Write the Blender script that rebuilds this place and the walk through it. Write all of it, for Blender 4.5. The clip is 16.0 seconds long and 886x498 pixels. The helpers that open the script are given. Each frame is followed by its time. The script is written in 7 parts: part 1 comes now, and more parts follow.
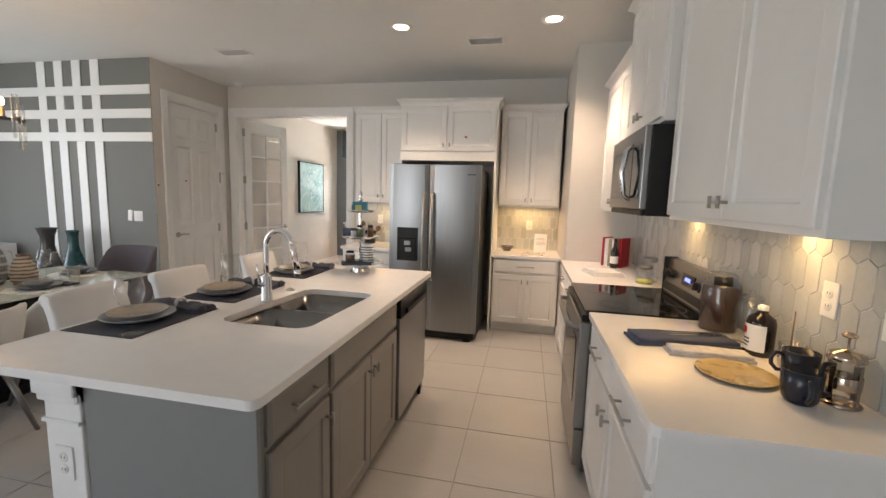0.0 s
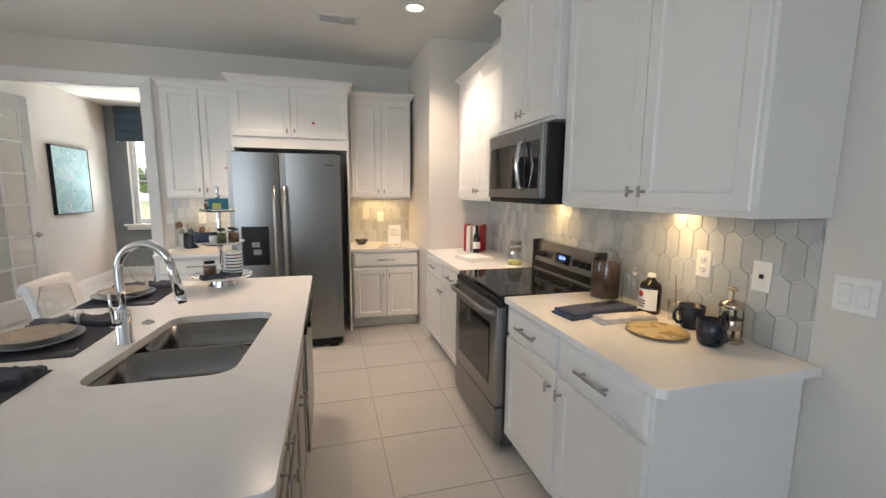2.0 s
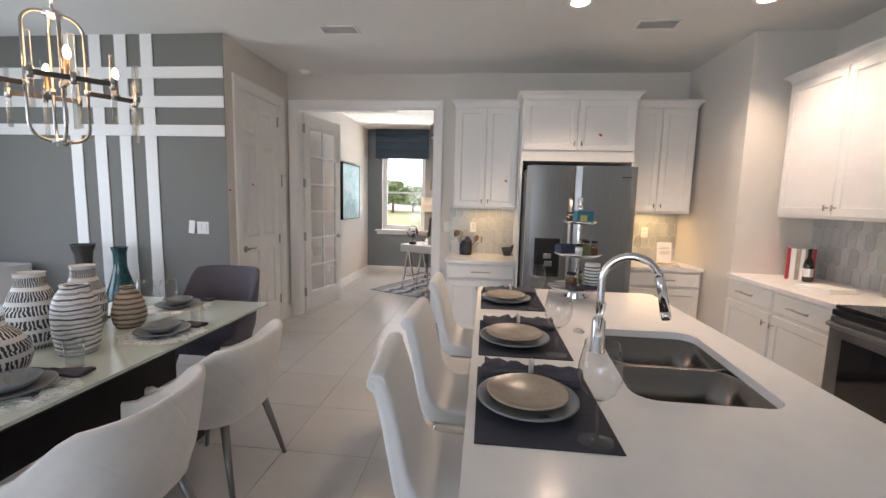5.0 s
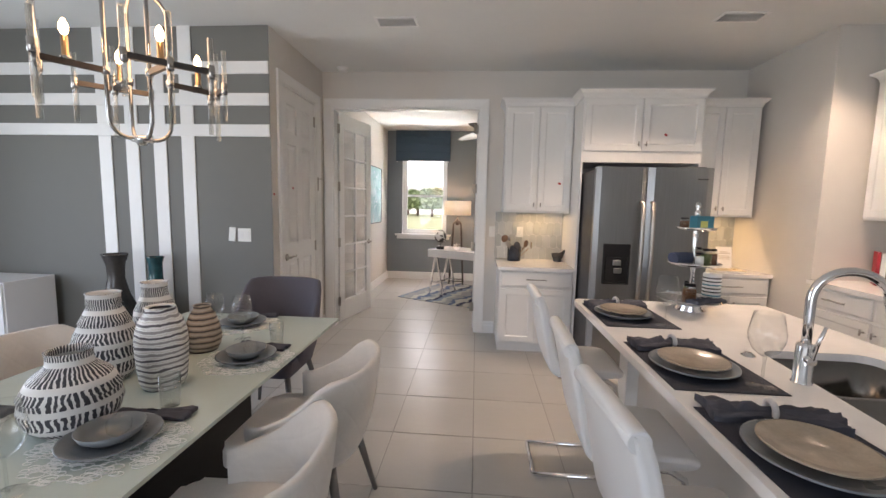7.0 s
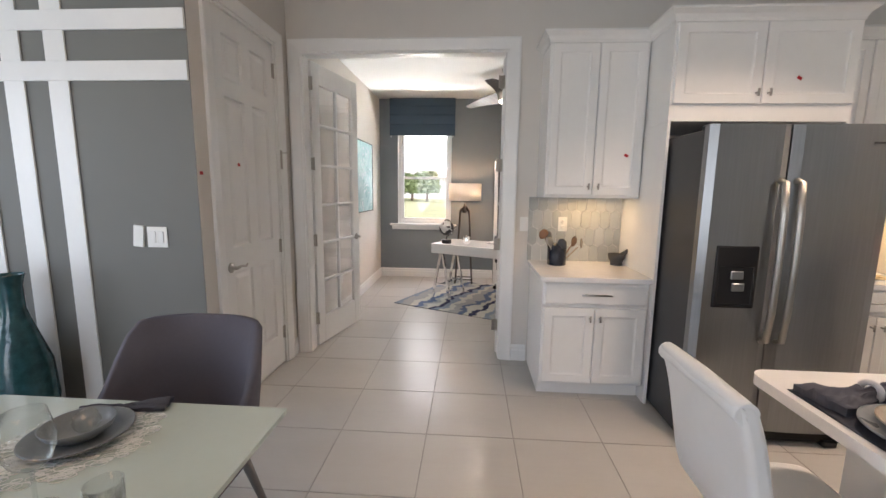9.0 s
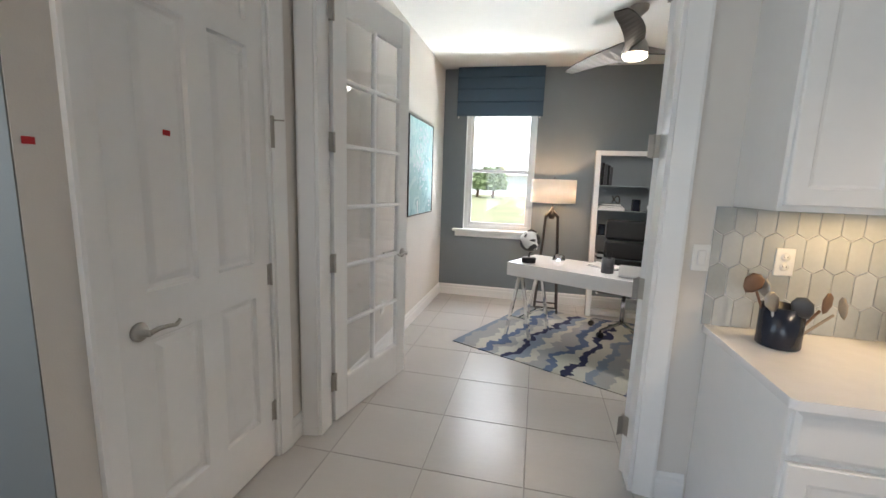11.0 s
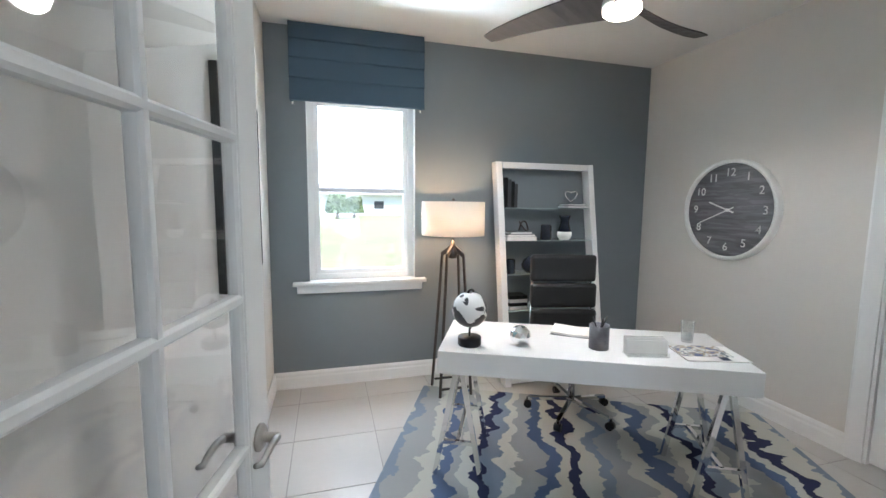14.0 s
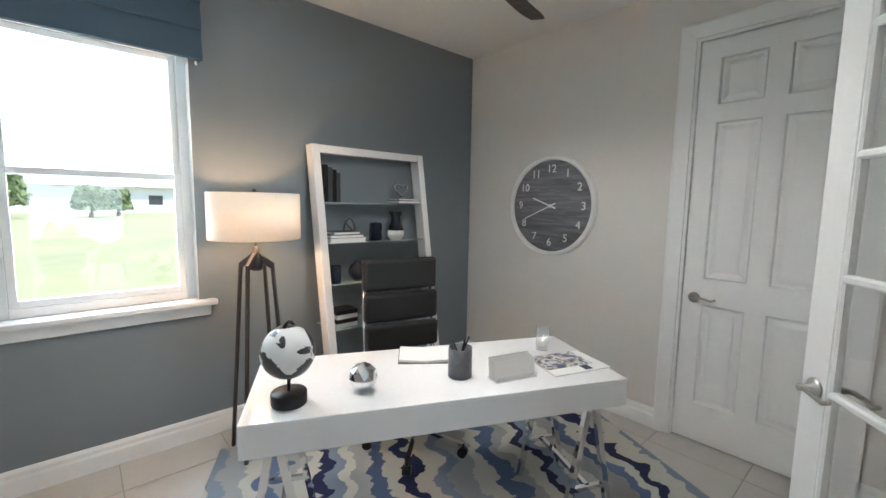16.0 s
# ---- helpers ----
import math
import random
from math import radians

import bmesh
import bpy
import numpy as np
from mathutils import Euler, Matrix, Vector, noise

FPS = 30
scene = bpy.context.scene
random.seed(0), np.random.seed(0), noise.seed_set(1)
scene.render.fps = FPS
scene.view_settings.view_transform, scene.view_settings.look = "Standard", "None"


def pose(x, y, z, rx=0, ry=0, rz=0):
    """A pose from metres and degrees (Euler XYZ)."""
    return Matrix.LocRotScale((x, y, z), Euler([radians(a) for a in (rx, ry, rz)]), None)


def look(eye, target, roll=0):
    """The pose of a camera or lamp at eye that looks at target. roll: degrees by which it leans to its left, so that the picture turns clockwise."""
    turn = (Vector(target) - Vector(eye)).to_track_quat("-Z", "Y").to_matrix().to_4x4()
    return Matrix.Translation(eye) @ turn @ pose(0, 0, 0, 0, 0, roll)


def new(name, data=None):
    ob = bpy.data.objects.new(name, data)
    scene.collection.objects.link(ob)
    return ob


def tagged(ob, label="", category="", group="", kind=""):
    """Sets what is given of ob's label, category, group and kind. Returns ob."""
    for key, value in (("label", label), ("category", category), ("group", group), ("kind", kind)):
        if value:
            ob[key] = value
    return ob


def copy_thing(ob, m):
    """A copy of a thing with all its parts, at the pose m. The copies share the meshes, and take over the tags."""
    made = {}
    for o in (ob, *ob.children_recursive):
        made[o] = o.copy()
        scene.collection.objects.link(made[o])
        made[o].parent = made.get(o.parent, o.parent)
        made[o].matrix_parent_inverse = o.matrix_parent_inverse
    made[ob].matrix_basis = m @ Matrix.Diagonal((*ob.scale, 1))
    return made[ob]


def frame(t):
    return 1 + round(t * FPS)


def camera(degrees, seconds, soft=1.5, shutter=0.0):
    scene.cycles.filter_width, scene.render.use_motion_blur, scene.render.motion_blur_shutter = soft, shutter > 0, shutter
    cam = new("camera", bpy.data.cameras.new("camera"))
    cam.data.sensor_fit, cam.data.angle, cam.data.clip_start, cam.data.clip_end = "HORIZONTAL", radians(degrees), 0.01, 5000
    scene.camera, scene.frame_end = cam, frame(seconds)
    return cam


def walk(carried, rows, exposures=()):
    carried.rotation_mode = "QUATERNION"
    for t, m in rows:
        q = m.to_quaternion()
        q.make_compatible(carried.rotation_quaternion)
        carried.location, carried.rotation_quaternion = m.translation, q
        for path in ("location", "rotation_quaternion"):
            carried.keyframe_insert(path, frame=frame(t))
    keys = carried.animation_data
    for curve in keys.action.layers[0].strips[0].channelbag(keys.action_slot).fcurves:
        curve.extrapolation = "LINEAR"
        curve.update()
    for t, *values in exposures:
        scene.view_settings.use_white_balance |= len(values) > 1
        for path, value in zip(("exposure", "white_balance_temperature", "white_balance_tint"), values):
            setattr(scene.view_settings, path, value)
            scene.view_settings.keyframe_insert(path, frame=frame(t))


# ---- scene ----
cam = camera(94.3, 16.0)
METRES, EYE, TILT, LEAN, TURN = 7.68, 1.44, 0.0, 0.0, 11.4
ROWS = [
    (0.0, 0.0, 0.0, 0.0, 0.22, -7.05, -1.75),
    (0.5, -0.0039, 0.0091, -0.0003, -5.07, -7.56, -2.6),
    (1.0, -0.019, 0.024, 0.0007, -11.54, -7.37, -1.9),
    (1.5, -0.0401, 0.0346, -0.0004, -19.42, -7.54, -1.39),
    (2.0, -0.0679, 0.0342, 0.001, -26.95, -7.93, -0.5),
    (2.5, -0.0905, 0.0384, -0.0007, -25.36, -7.55, -1.53),
    (3.0, -0.1119, 0.048, -0.0018, -18.96, -6.91, -1.52),
    (3.5, -0.1346, 0.061, 0.0004, -13.47, -6.22, -0.74),
    (4.0, -0.1566, 0.0694, -0.0004, -9.66, -6.37, -1.15),
    (4.5, -0.187, 0.0761, 0.001, -7.5, -6.44, -0.88),
    (5.0, -0.2105, 0.0858, -0.0012, -5.48, -6.58, -1.46),
    (7.5, -0.2922, 0.1474, -0.0012, -7.43, -6.14, -0.93),
    (8.0, -0.292, 0.1903, -0.0021, -7.96, -6.94, -0.66),
    (10.5, -0.2799, 0.4263, -0.003, -2.29, -9.14, -1.69),
    (11.0, -0.2827, 0.4734, -0.0027, 1.38, -9.12, -1.95),
    (11.5, -0.2921, 0.5202, -0.0028, 2.17, -8.59, -1.01),
    (12.0, -0.3034, 0.5672, -0.0023, -2.06, -8.88, -0.89),
    (12.5, -0.3131, 0.6141, 0.0001, -5.19, -6.77, -0.15),
    (13.0, -0.3241, 0.6508, 0.0025, -10.06, -5.11, 1.45),
    (13.5, -0.3325, 0.6866, 0.0063, -20.97, -5.16, 1.56),
    (14.0, -0.3322, 0.7162, 0.0038, -27.0, -6.06, -0.57),
    (14.5, -0.325, 0.7433, 0.0034, -30.24, -5.64, -1.07),
    (15.0, -0.3164, 0.7571, 0.0017, -34.41, -6.24, -0.76),
    (15.5, -0.3041, 0.7741, 0.0017, -43.32, -6.09, -0.96),
    (16.0, -0.2932, 0.787, 0.0014, -52.85, -6.15, -0.95),
]
walk(cam, [(t, pose(0, 0, EYE, TILT, LEAN, TURN) @ pose(METRES * x, METRES * y, METRES * z, 90 + pitch, roll, yaw)) for t, x, y, z, yaw, pitch, roll in ROWS],
     [(0.0, 1.0, 7050, 19), (1.5, 1.04, 6600, 16), (2.5, 1.07, 6300, 14), (3.5, 1.1, 6100, 14), (4.5, 1.02, 6350, 17), (5.0, 0.95, 6500, 20), (8.0, 0.97, 6700, 21), (10.5, 1.05, 6250, 15), (11.5, 0.99, 6150, 13), (12.5, 1.26, 5850, 12), (13.5, 1.28, 5600, 10), (14.2, 1.2, 5600, 10), (15.0, 1.02, 5700, 10), (16.0, 1.09, 5800, 10)])

# ---- light ----
SKY = bpy.data.worlds.new("sky")
scene.world = SKY
SKY.use_nodes = True
_wn = SKY.node_tree.nodes
_sky = _wn.new("ShaderNodeTexSky")
_sky.sky_type, _sky.sun_disc = "NISHITA", False
_sky.sun_elevation, _sky.sun_rotation = radians(60), radians(200)
SKY.node_tree.links.new(_sky.outputs[0], _wn["Background"].inputs[0])
_wn["Background"].inputs[1].default_value = 0.15


def lamp(name, kind, m, energy, colour, **more):
    data = bpy.data.lights.new(name, kind)
    data.energy, data.color = energy, colour
    if kind == "AREA":
        data.shape = more.get("shape", "RECTANGLE")
        data.size, data.size_y = more.get("size", 1), more.get("size_y", 1)
        data.spread = radians(more.get("spread", 180))
    if kind == "SUN":
        data.angle = radians(more.get("angle", 0.5))
    if kind in ("POINT", "SPOT"):
        data.shadow_soft_size = more.get("radius", 0.05)
    if kind == "SPOT":
        data.spot_size, data.spot_blend = radians(more.get("cone", 100)), 0.6
    ob = new(name, data)
    ob.matrix_basis = m
    return ob


lamp("sun", "SUN", look((0, 0, 10), (-1.7, 4.6, 1.5)), 3.8, (1, 0.95, 0.88))
# area lamps for daylight in the unseen openings of the room behind
lamp("daylight_patio", "AREA", look((-4.1, -4.55, 1.3), (-4.1, 0, 1.2)), 48, (0.74, 0.87, 1.0), size=3.4, size_y=2.3)
lamp("daylight_dining", "AREA", look((-6.95, 1.6, 1.5), (0, 1.6, 1.3)), 25, (0.72, 0.87, 1.0), size=2.4, size_y=1.6)
# lamps added outside, above and below the study window's view, to brighten the study
lamp("fill_study_sky", "AREA", look((-3.3, 9.6, 3.4), (-2.9, 6.6, 0.9)), 100, (0.93, 0.97, 1.0), size=2.6, size_y=1.3)
lamp("fill_study_lawn", "AREA", look((-3.2, 9.9, 0.0), (-2.5, 6.2, 2.3)), 470, (0.95, 1.0, 0.96), size=3.6, size_y=0.9)
WARM = (1.0, 0.79, 0.58)
for _x, _y in ((-1.11, 3.46), (0.12, 3.46)):
    lamp("recessed_bulb", "SPOT", look((_x, _y, 2.825), (_x, _y, 0)), 60, WARM, radius=0.06, cone=116)
for _p, _q, _s, _e in (((0.80, 1.62, 1.362), (0.80, 1.62, 0), 0.5, 1.25), ((0.80, 2.62, 1.378), (0.80, 2.62, 0), 0.3, 0.9),
                       ((-1.70, 4.88, 1.352), (-1.70, 4.88, 0), 0.35, 0.75), ((0.02, 4.88, 1.352), (0.02, 4.88, 0), 0.35, 1.1)):
    lamp("under_cabinet_bulb", "AREA", look(_p, _q), _e, (1.0, 0.66, 0.28), size=_s, size_y=0.12)
lamp("fan_bulb", "SPOT", look((-2.19, 6.69, 2.39), (-2.19, 6.69, 0)), 42, (1.0, 0.9, 0.78), radius=0.07, cone=165)
lamp("floor_lamp_bulb", "POINT", look((-2.665, 7.9, 1.36), (-2.665, 7.9, 0)), 9, (1.0, 0.6, 0.3), radius=0.04)
lamp("chandelier_bulbs", "POINT", look((-3.62, 2.03, 2.02), (-3.62, 2.03, 0)), 7, (1.0, 0.66, 0.36), radius=0.3)

# ---- materials ----
def mat(name, colour, rough=0.5, metal=0.0, scale=8.0, vary=0.08, bump=0.0, bump_scale=120.0, coat=0.0, each=0.0, stretch=(1, 1, 1), rvar=0.1, island=False):
    """A surface with two scales of variation in colour and gloss, and fine relief."""
    m = bpy.data.materials.new(name)
    m.use_nodes = True
    n, l = m.node_tree.nodes, m.node_tree.links
    b = n["Principled BSDF"]
    b.inputs["Metallic"].default_value = metal
    b.inputs["Coat Weight"].default_value = coat
    b.inputs["Coat Roughness"].default_value = 0.08
    geo, mp = n.new("ShaderNodeNewGeometry"), n.new("ShaderNodeMapping")
    mp.inputs["Scale"].default_value = stretch
    l.new(geo.outputs["Position"], mp.inputs["Vector"])
    big, small = n.new("ShaderNodeTexNoise"), n.new("ShaderNodeTexNoise")
    big.inputs["Scale"].default_value, small.inputs["Scale"].default_value = scale, scale * 9
    big.inputs["Detail"].default_value = small.inputs["Detail"].default_value = 4
    for k in (big, small):
        l.new(mp.outputs[0], k.inputs["Vector"])
    add = n.new("ShaderNodeMath")
    add.operation = "MULTIPLY_ADD"
    add.inputs[1].default_value = 0.35
    l.new(small.outputs["Fac"], add.inputs[0])
    l.new(big.outputs["Fac"], add.inputs[2])
    src = add.outputs[0]
    if each:
        info = n.new("ShaderNodeNewGeometry" if island else "ShaderNodeObjectInfo")
        ad2 = n.new("ShaderNodeMath")
        ad2.operation = "MULTIPLY_ADD"
        ad2.inputs[1].default_value = each
        l.new(info.outputs["Random Per Island" if island else "Random"], ad2.inputs[0])
        l.new(src, ad2.inputs[2])
        src = ad2.outputs[0]
    mr = n.new("ShaderNodeMapRange")
    mr.inputs["From Min"].default_value, mr.inputs["From Max"].default_value = 0.4, 0.95 + each
    mr.inputs["To Min"].default_value, mr.inputs["To Max"].default_value = 1 - vary, 1 + vary
    l.new(src, mr.inputs["Value"])
    mul = n.new("ShaderNodeVectorMath")
    mul.operation = "SCALE"
    mul.inputs[0].default_value = colour
    l.new(mr.outputs[0], mul.inputs["Scale"])
    l.new(mul.outputs[0], b.inputs["Base Color"])
    mr2 = n.new("ShaderNodeMapRange")
    mr2.inputs["From Min"].default_value, mr2.inputs["From Max"].default_value = 0.3, 0.7
    mr2.inputs["To Min"].default_value, mr2.inputs["To Max"].default_value = rough * (1 - rvar), min(1, rough * (1 + rvar))
    l.new(big.outputs["Fac"], mr2.inputs["Value"])
    l.new(mr2.outputs[0], b.inputs["Roughness"])
    if bump:
        t, bp = n.new("ShaderNodeTexNoise"), n.new("ShaderNodeBump")
        t.inputs["Scale"].default_value, t.inputs["Detail"].default_value = bump_scale, 3
        l.new(mp.outputs[0], t.inputs["Vector"])
        bp.inputs["Strength"].default_value, bp.inputs["Distance"].default_value = bump, 0.002
        l.new(t.outputs["Fac"], bp.inputs["Height"])
        l.new(bp.outputs[0], b.inputs["Normal"])
    return m


def glass_mat(name, colour=(1, 1, 1), rough=0.0, base=0.045):
    """Clear thin glass; base: the share of gloss seen straight on."""
    m = bpy.data.materials.new(name)
    m.use_nodes = True
    n, l = m.node_tree.nodes, m.node_tree.links
    n.remove(n["Principled BSDF"])
    g, tr, lw, mx = n.new("ShaderNodeBsdfGlossy"), n.new("ShaderNodeBsdfTransparent"), n.new("ShaderNodeLayerWeight"), n.new("ShaderNodeMixShader")
    g.inputs["Roughness"].default_value = rough
    tr.inputs[0].default_value = (*colour, 1)
    lw.inputs[0].default_value = 0.5
    pw, sc = n.new("ShaderNodeMath"), n.new("ShaderNodeMath")
    pw.operation, pw.inputs[1].default_value = "POWER", 4.0
    sc.operation, sc.inputs[1].default_value, sc.inputs[2].default_value = "MULTIPLY_ADD", 0.85, base
    l.new(lw.outputs["Facing"], pw.inputs[0])
    l.new(pw.outputs[0], sc.inputs[0])
    l.new(sc.outputs[0], mx.inputs[0])
    l.new(tr.outputs[0], mx.inputs[1])
    l.new(g.outputs[0], mx.inputs[2])
    l.new(mx.outputs[0], n["Material Output"].inputs[0])
    return m


def glow(name, colour, strength):
    m = bpy.data.materials.new(name)
    m.use_nodes = True
    b = m.node_tree.nodes["Principled BSDF"]
    b.inputs["Base Color"].default_value = (*colour, 1)
    b.inputs["Emission Color"].default_value = (*colour, 1)
    b.inputs["Emission Strength"].default_value = strength
    return m


WALL = mat("greige wall paint", (0.66, 0.63, 0.59), 0.75, scale=1.2, vary=0.03, bump=0.25, bump_scale=160)
STRIPEWALL = mat("grey wall paint", (0.165, 0.165, 0.152), 0.6, scale=1.2, vary=0.04, bump=0.25, bump_scale=160)
BLUEWALL = mat("blue grey wall paint", (0.195, 0.222, 0.243), 0.6, scale=1.2, vary=0.04, bump=0.25, bump_scale=160)
CEIL = mat("white ceiling texture", (0.74, 0.75, 0.74), 0.9, scale=1.5, vary=0.03, bump=0.5, bump_scale=90)
TRIM = mat("white trim paint", (0.8, 0.8, 0.79), 0.32, scale=3, vary=0.03, bump=0.06, bump_scale=60)
CABWHITE = mat("white cabinet paint", (0.8, 0.79, 0.77), 0.35, scale=3, vary=0.03, bump=0.05, bump_scale=70)
CABGREY = mat("taupe grey cabinet paint", (0.235, 0.215, 0.195), 0.4, scale=4, vary=0.07, bump=0.08, bump_scale=70)
PANELGREY = mat("grey panel paint", (0.22, 0.225, 0.225), 0.5, scale=3, vary=0.05, bump=0.1, bump_scale=90)
QUARTZ = mat("white quartz", (0.84, 0.825, 0.81), 0.2, scale=14, vary=0.025)
TILE = mat("grey porcelain floor tile", (0.47, 0.455, 0.43), 0.28, scale=1.6, vary=0.07, rvar=0.0, each=0.3, stretch=(0.7, 2.4, 1))
GROUT = mat("grey grout", (0.33, 0.32, 0.3), 0.9, scale=10, vary=0.1)
STEEL = mat("brushed stainless steel", (0.28, 0.285, 0.29), 0.33, 1.0, scale=3, vary=0.07, stretch=(30, 30, 1), bump=0.04, bump_scale=60)
SINKSTEEL = mat("satin sink steel", (0.24, 0.225, 0.21), 0.24, 1.0, scale=6, vary=0.08, stretch=(1, 20, 1))
NICKEL = mat("brushed nickel", (0.42, 0.4, 0.37), 0.36, 1.0, scale=20, vary=0.05)
CHROME = mat("polished chrome", (0.78, 0.78, 0.79), 0.06, 1.0, scale=8, vary=0.03)
BLACKGLASS = mat("black cooktop glass", (0.012, 0.012, 0.013), 0.05, scale=5, vary=0.1)
BLACK = mat("black plastic", (0.012, 0.012, 0.013), 0.4, scale=12, vary=0.15)
BLACK.node_tree.nodes["Principled BSDF"].inputs["Specular IOR Level"].default_value = 0.25
DARKGREY = mat("dark grey sheet metal", (0.06, 0.06, 0.062), 0.45, 0.3, scale=10, vary=0.12)
SPLASH = mat("grey marbled picket tile", (0.46, 0.48, 0.475), 0.2, scale=7, vary=0.24, each=0.6, bump=0.1, bump_scale=30)
SPLASHGROUT = mat("pale tile grout", (0.76, 0.75, 0.73), 0.85, scale=14, vary=0.06)
PANE = glass_mat("window glass")
GRASS = mat("sunlit lawn", (0.24, 0.25, 0.12), 0.9, scale=0.35, vary=0.25, bump=0.6, bump_scale=12)
LEDON = glow("lit lamp lens", (1.0, 0.86, 0.66), 3.2)

# ---- mesh helpers ----
def box(bm, x0, y0, z0, x1, y1, z1, bevel=0.0, seg=1):
    vs = [bm.verts.new((x, y, z)) for x in (x0, x1) for y in (y0, y1) for z in (z0, z1)]
    fs = [bm.faces.new([vs[i] for i in q]) for q in ((0, 1, 3, 2), (4, 6, 7, 5), (0, 4, 5, 1), (2, 3, 7, 6), (0, 2, 6, 4), (1, 5, 7, 3))]
    if bevel:
        es = list({e for f in fs for e in f.edges})
        bmesh.ops.bevel(bm, geom=es, offset=bevel, segments=seg, affect="EDGES", profile=0.5)
    return bm


def B(x0, y0, z0, x1, y1, z1, bevel=0.0, seg=1):
    return box(bmesh.new(), x0, y0, z0, x1, y1, z1, bevel, seg)


def lathe(bm, profile, seg=24, at=(0, 0, 0), squash=1.0):
    """Turns (radius, height) pairs round the z axis."""
    rings = []
    for r, z in profile:
        if r < 1e-5:
            rings.append([bm.verts.new((at[0], at[1], at[2] + z))])
        else:
            rings.append([bm.verts.new((at[0] + r * math.cos(2 * math.pi * i / seg), at[1] + squash * r * math.sin(2 * math.pi * i / seg), at[2] + z)) for i in range(seg)])
    for a, b in zip(rings, rings[1:]):
        for i in range(seg):
            j = (i + 1) % seg
            if len(a) == 1 and len(b) > 1:
                f = bm.faces.new((a[0], b[j], b[i]))
            elif len(b) == 1 and len(a) > 1:
                f = bm.faces.new((a[i], a[j], b[0]))
            elif len(a) > 1:
                f = bm.faces.new((a[i], a[j], b[j], b[i]))
            else:
                continue
            f.smooth = True
    return bm


def tube(bm, pts, r, seg=10, r1=None, closed=False, flat=1.0):
    """A round bar along a line of points, with capped ends."""
    pts = [Vector(p) for p in pts]
    n = len(pts)
    rings, side = [], None
    for i, p in enumerate(pts):
        if closed:
            d = pts[(i + 1) % n] - pts[i - 1]
        else:
            d = pts[min(i + 1, n - 1)] - pts[max(i - 1, 0)]
        d.normalize()
        if side is None:
            side = d.orthogonal().normalized()
        side = (side - d * side.dot(d)).normalized()
        up = d.cross(side)
        rr = r if r1 is None else r + (r1 - r) * i / max(1, n - 1)
        rings.append([bm.verts.new(p + side * rr * math.cos(2 * math.pi * k / seg) + up * rr * flat * math.sin(2 * math.pi * k / seg)) for k in range(seg)])
    pairs = list(zip(rings, rings[1:])) + ([(rings[-1], rings[0])] if closed else [])
    for a, b in pairs:
        for k in range(seg):
            j = (k + 1) % seg
            bm.faces.new((a[k], a[j], b[j], b[k])).smooth = seg > 4
    if not closed:
        bm.faces.new(rings[0][::-1])
        bm.faces.new(rings[-1])
    return bm


def bar(bm, a, b, w, d=None, up=(0, 0, 1)):
    """A square bar from a to b."""
    a, b = Vector(a), Vector(b)
    t = (b - a).normalized()
    s = t.cross(Vector(up))
    s = s.normalized() if s.length > 1e-4 else Vector((1, 0, 0))
    u = s.cross(t)
    d = d or w
    q = [s * x * w / 2 + u * y * d / 2 for x, y in ((-1, -1), (1, -1), (1, 1), (-1, 1))]
    va, vb = [bm.verts.new(a + k) for k in q], [bm.verts.new(b + k) for k in q]
    bm.faces.new(va[::-1])
    bm.faces.new(vb)
    for i in range(4):
        j = (i + 1) % 4
        bm.faces.new((va[i], va[j], vb[j], vb[i]))
    return bm


def arc(c, r, a0, a1, n, plane="xz", y=0.0):
    out = []
    for i in range(n + 1):
        a = radians(a0 + (a1 - a0) * i / n)
        p, q = c[0] + r * math.cos(a), c[1] + r * math.sin(a)
        out.append({"xz": (p, y, q), "yz": (y, p, q), "xy": (p, q, y)}[plane])
    return out


def rrect(x0, y0, x1, y1, r, n=5):
    """A rounded rectangle; r: one radius, or four from the lower left round to the upper left."""
    r = r if isinstance(r, (tuple, list)) else (r,) * 4
    pts = []
    for (cx, cy, a), k in zip(((x0 + r[0], y0 + r[0], 180), (x1 - r[1], y0 + r[1], 270), (x1 - r[2], y1 - r[2], 0), (x0 + r[3], y1 - r[3], 90)), r):
        pts += [(cx + k * math.cos(radians(a + 90 * i / n)), cy + k * math.sin(radians(a + 90 * i / n))) for i in range(n + 1)]
    return pts


def prism(bm, pts, z0, z1, bevel=0.0):
    lo, hi = [bm.verts.new((x, y, z0)) for x, y in pts], [bm.verts.new((x, y, z1)) for x, y in pts]
    bm.faces.new(lo[::-1])
    top = bm.faces.new(hi)
    n = len(pts)
    for i in range(n):
        bm.faces.new((lo[i], lo[(i + 1) % n], hi[(i + 1) % n], hi[i]))
    if bevel:
        bmesh.ops.bevel(bm, geom=list(top.edges), offset=bevel, segments=2, affect="EDGES", profile=0.5)
    return bm


def rings(bm, x0, z0, x1, z1, steps):
    """A face in the xz plane that looks to -y, stepped inwards: (inset, depth) pairs."""
    loops = []
    for k, d in steps:
        loops.append([bm.verts.new(p) for p in ((x0 + k, d, z0 + k), (x1 - k, d, z0 + k), (x1 - k, d, z1 - k), (x0 + k, d, z1 - k))])
    for a, b in zip(loops, loops[1:]):
        for i in range(4):
            j = (i + 1) % 4
            bm.faces.new((a[i], a[j], b[j], b[i]))
    bm.faces.new(loops[-1])
    return bm


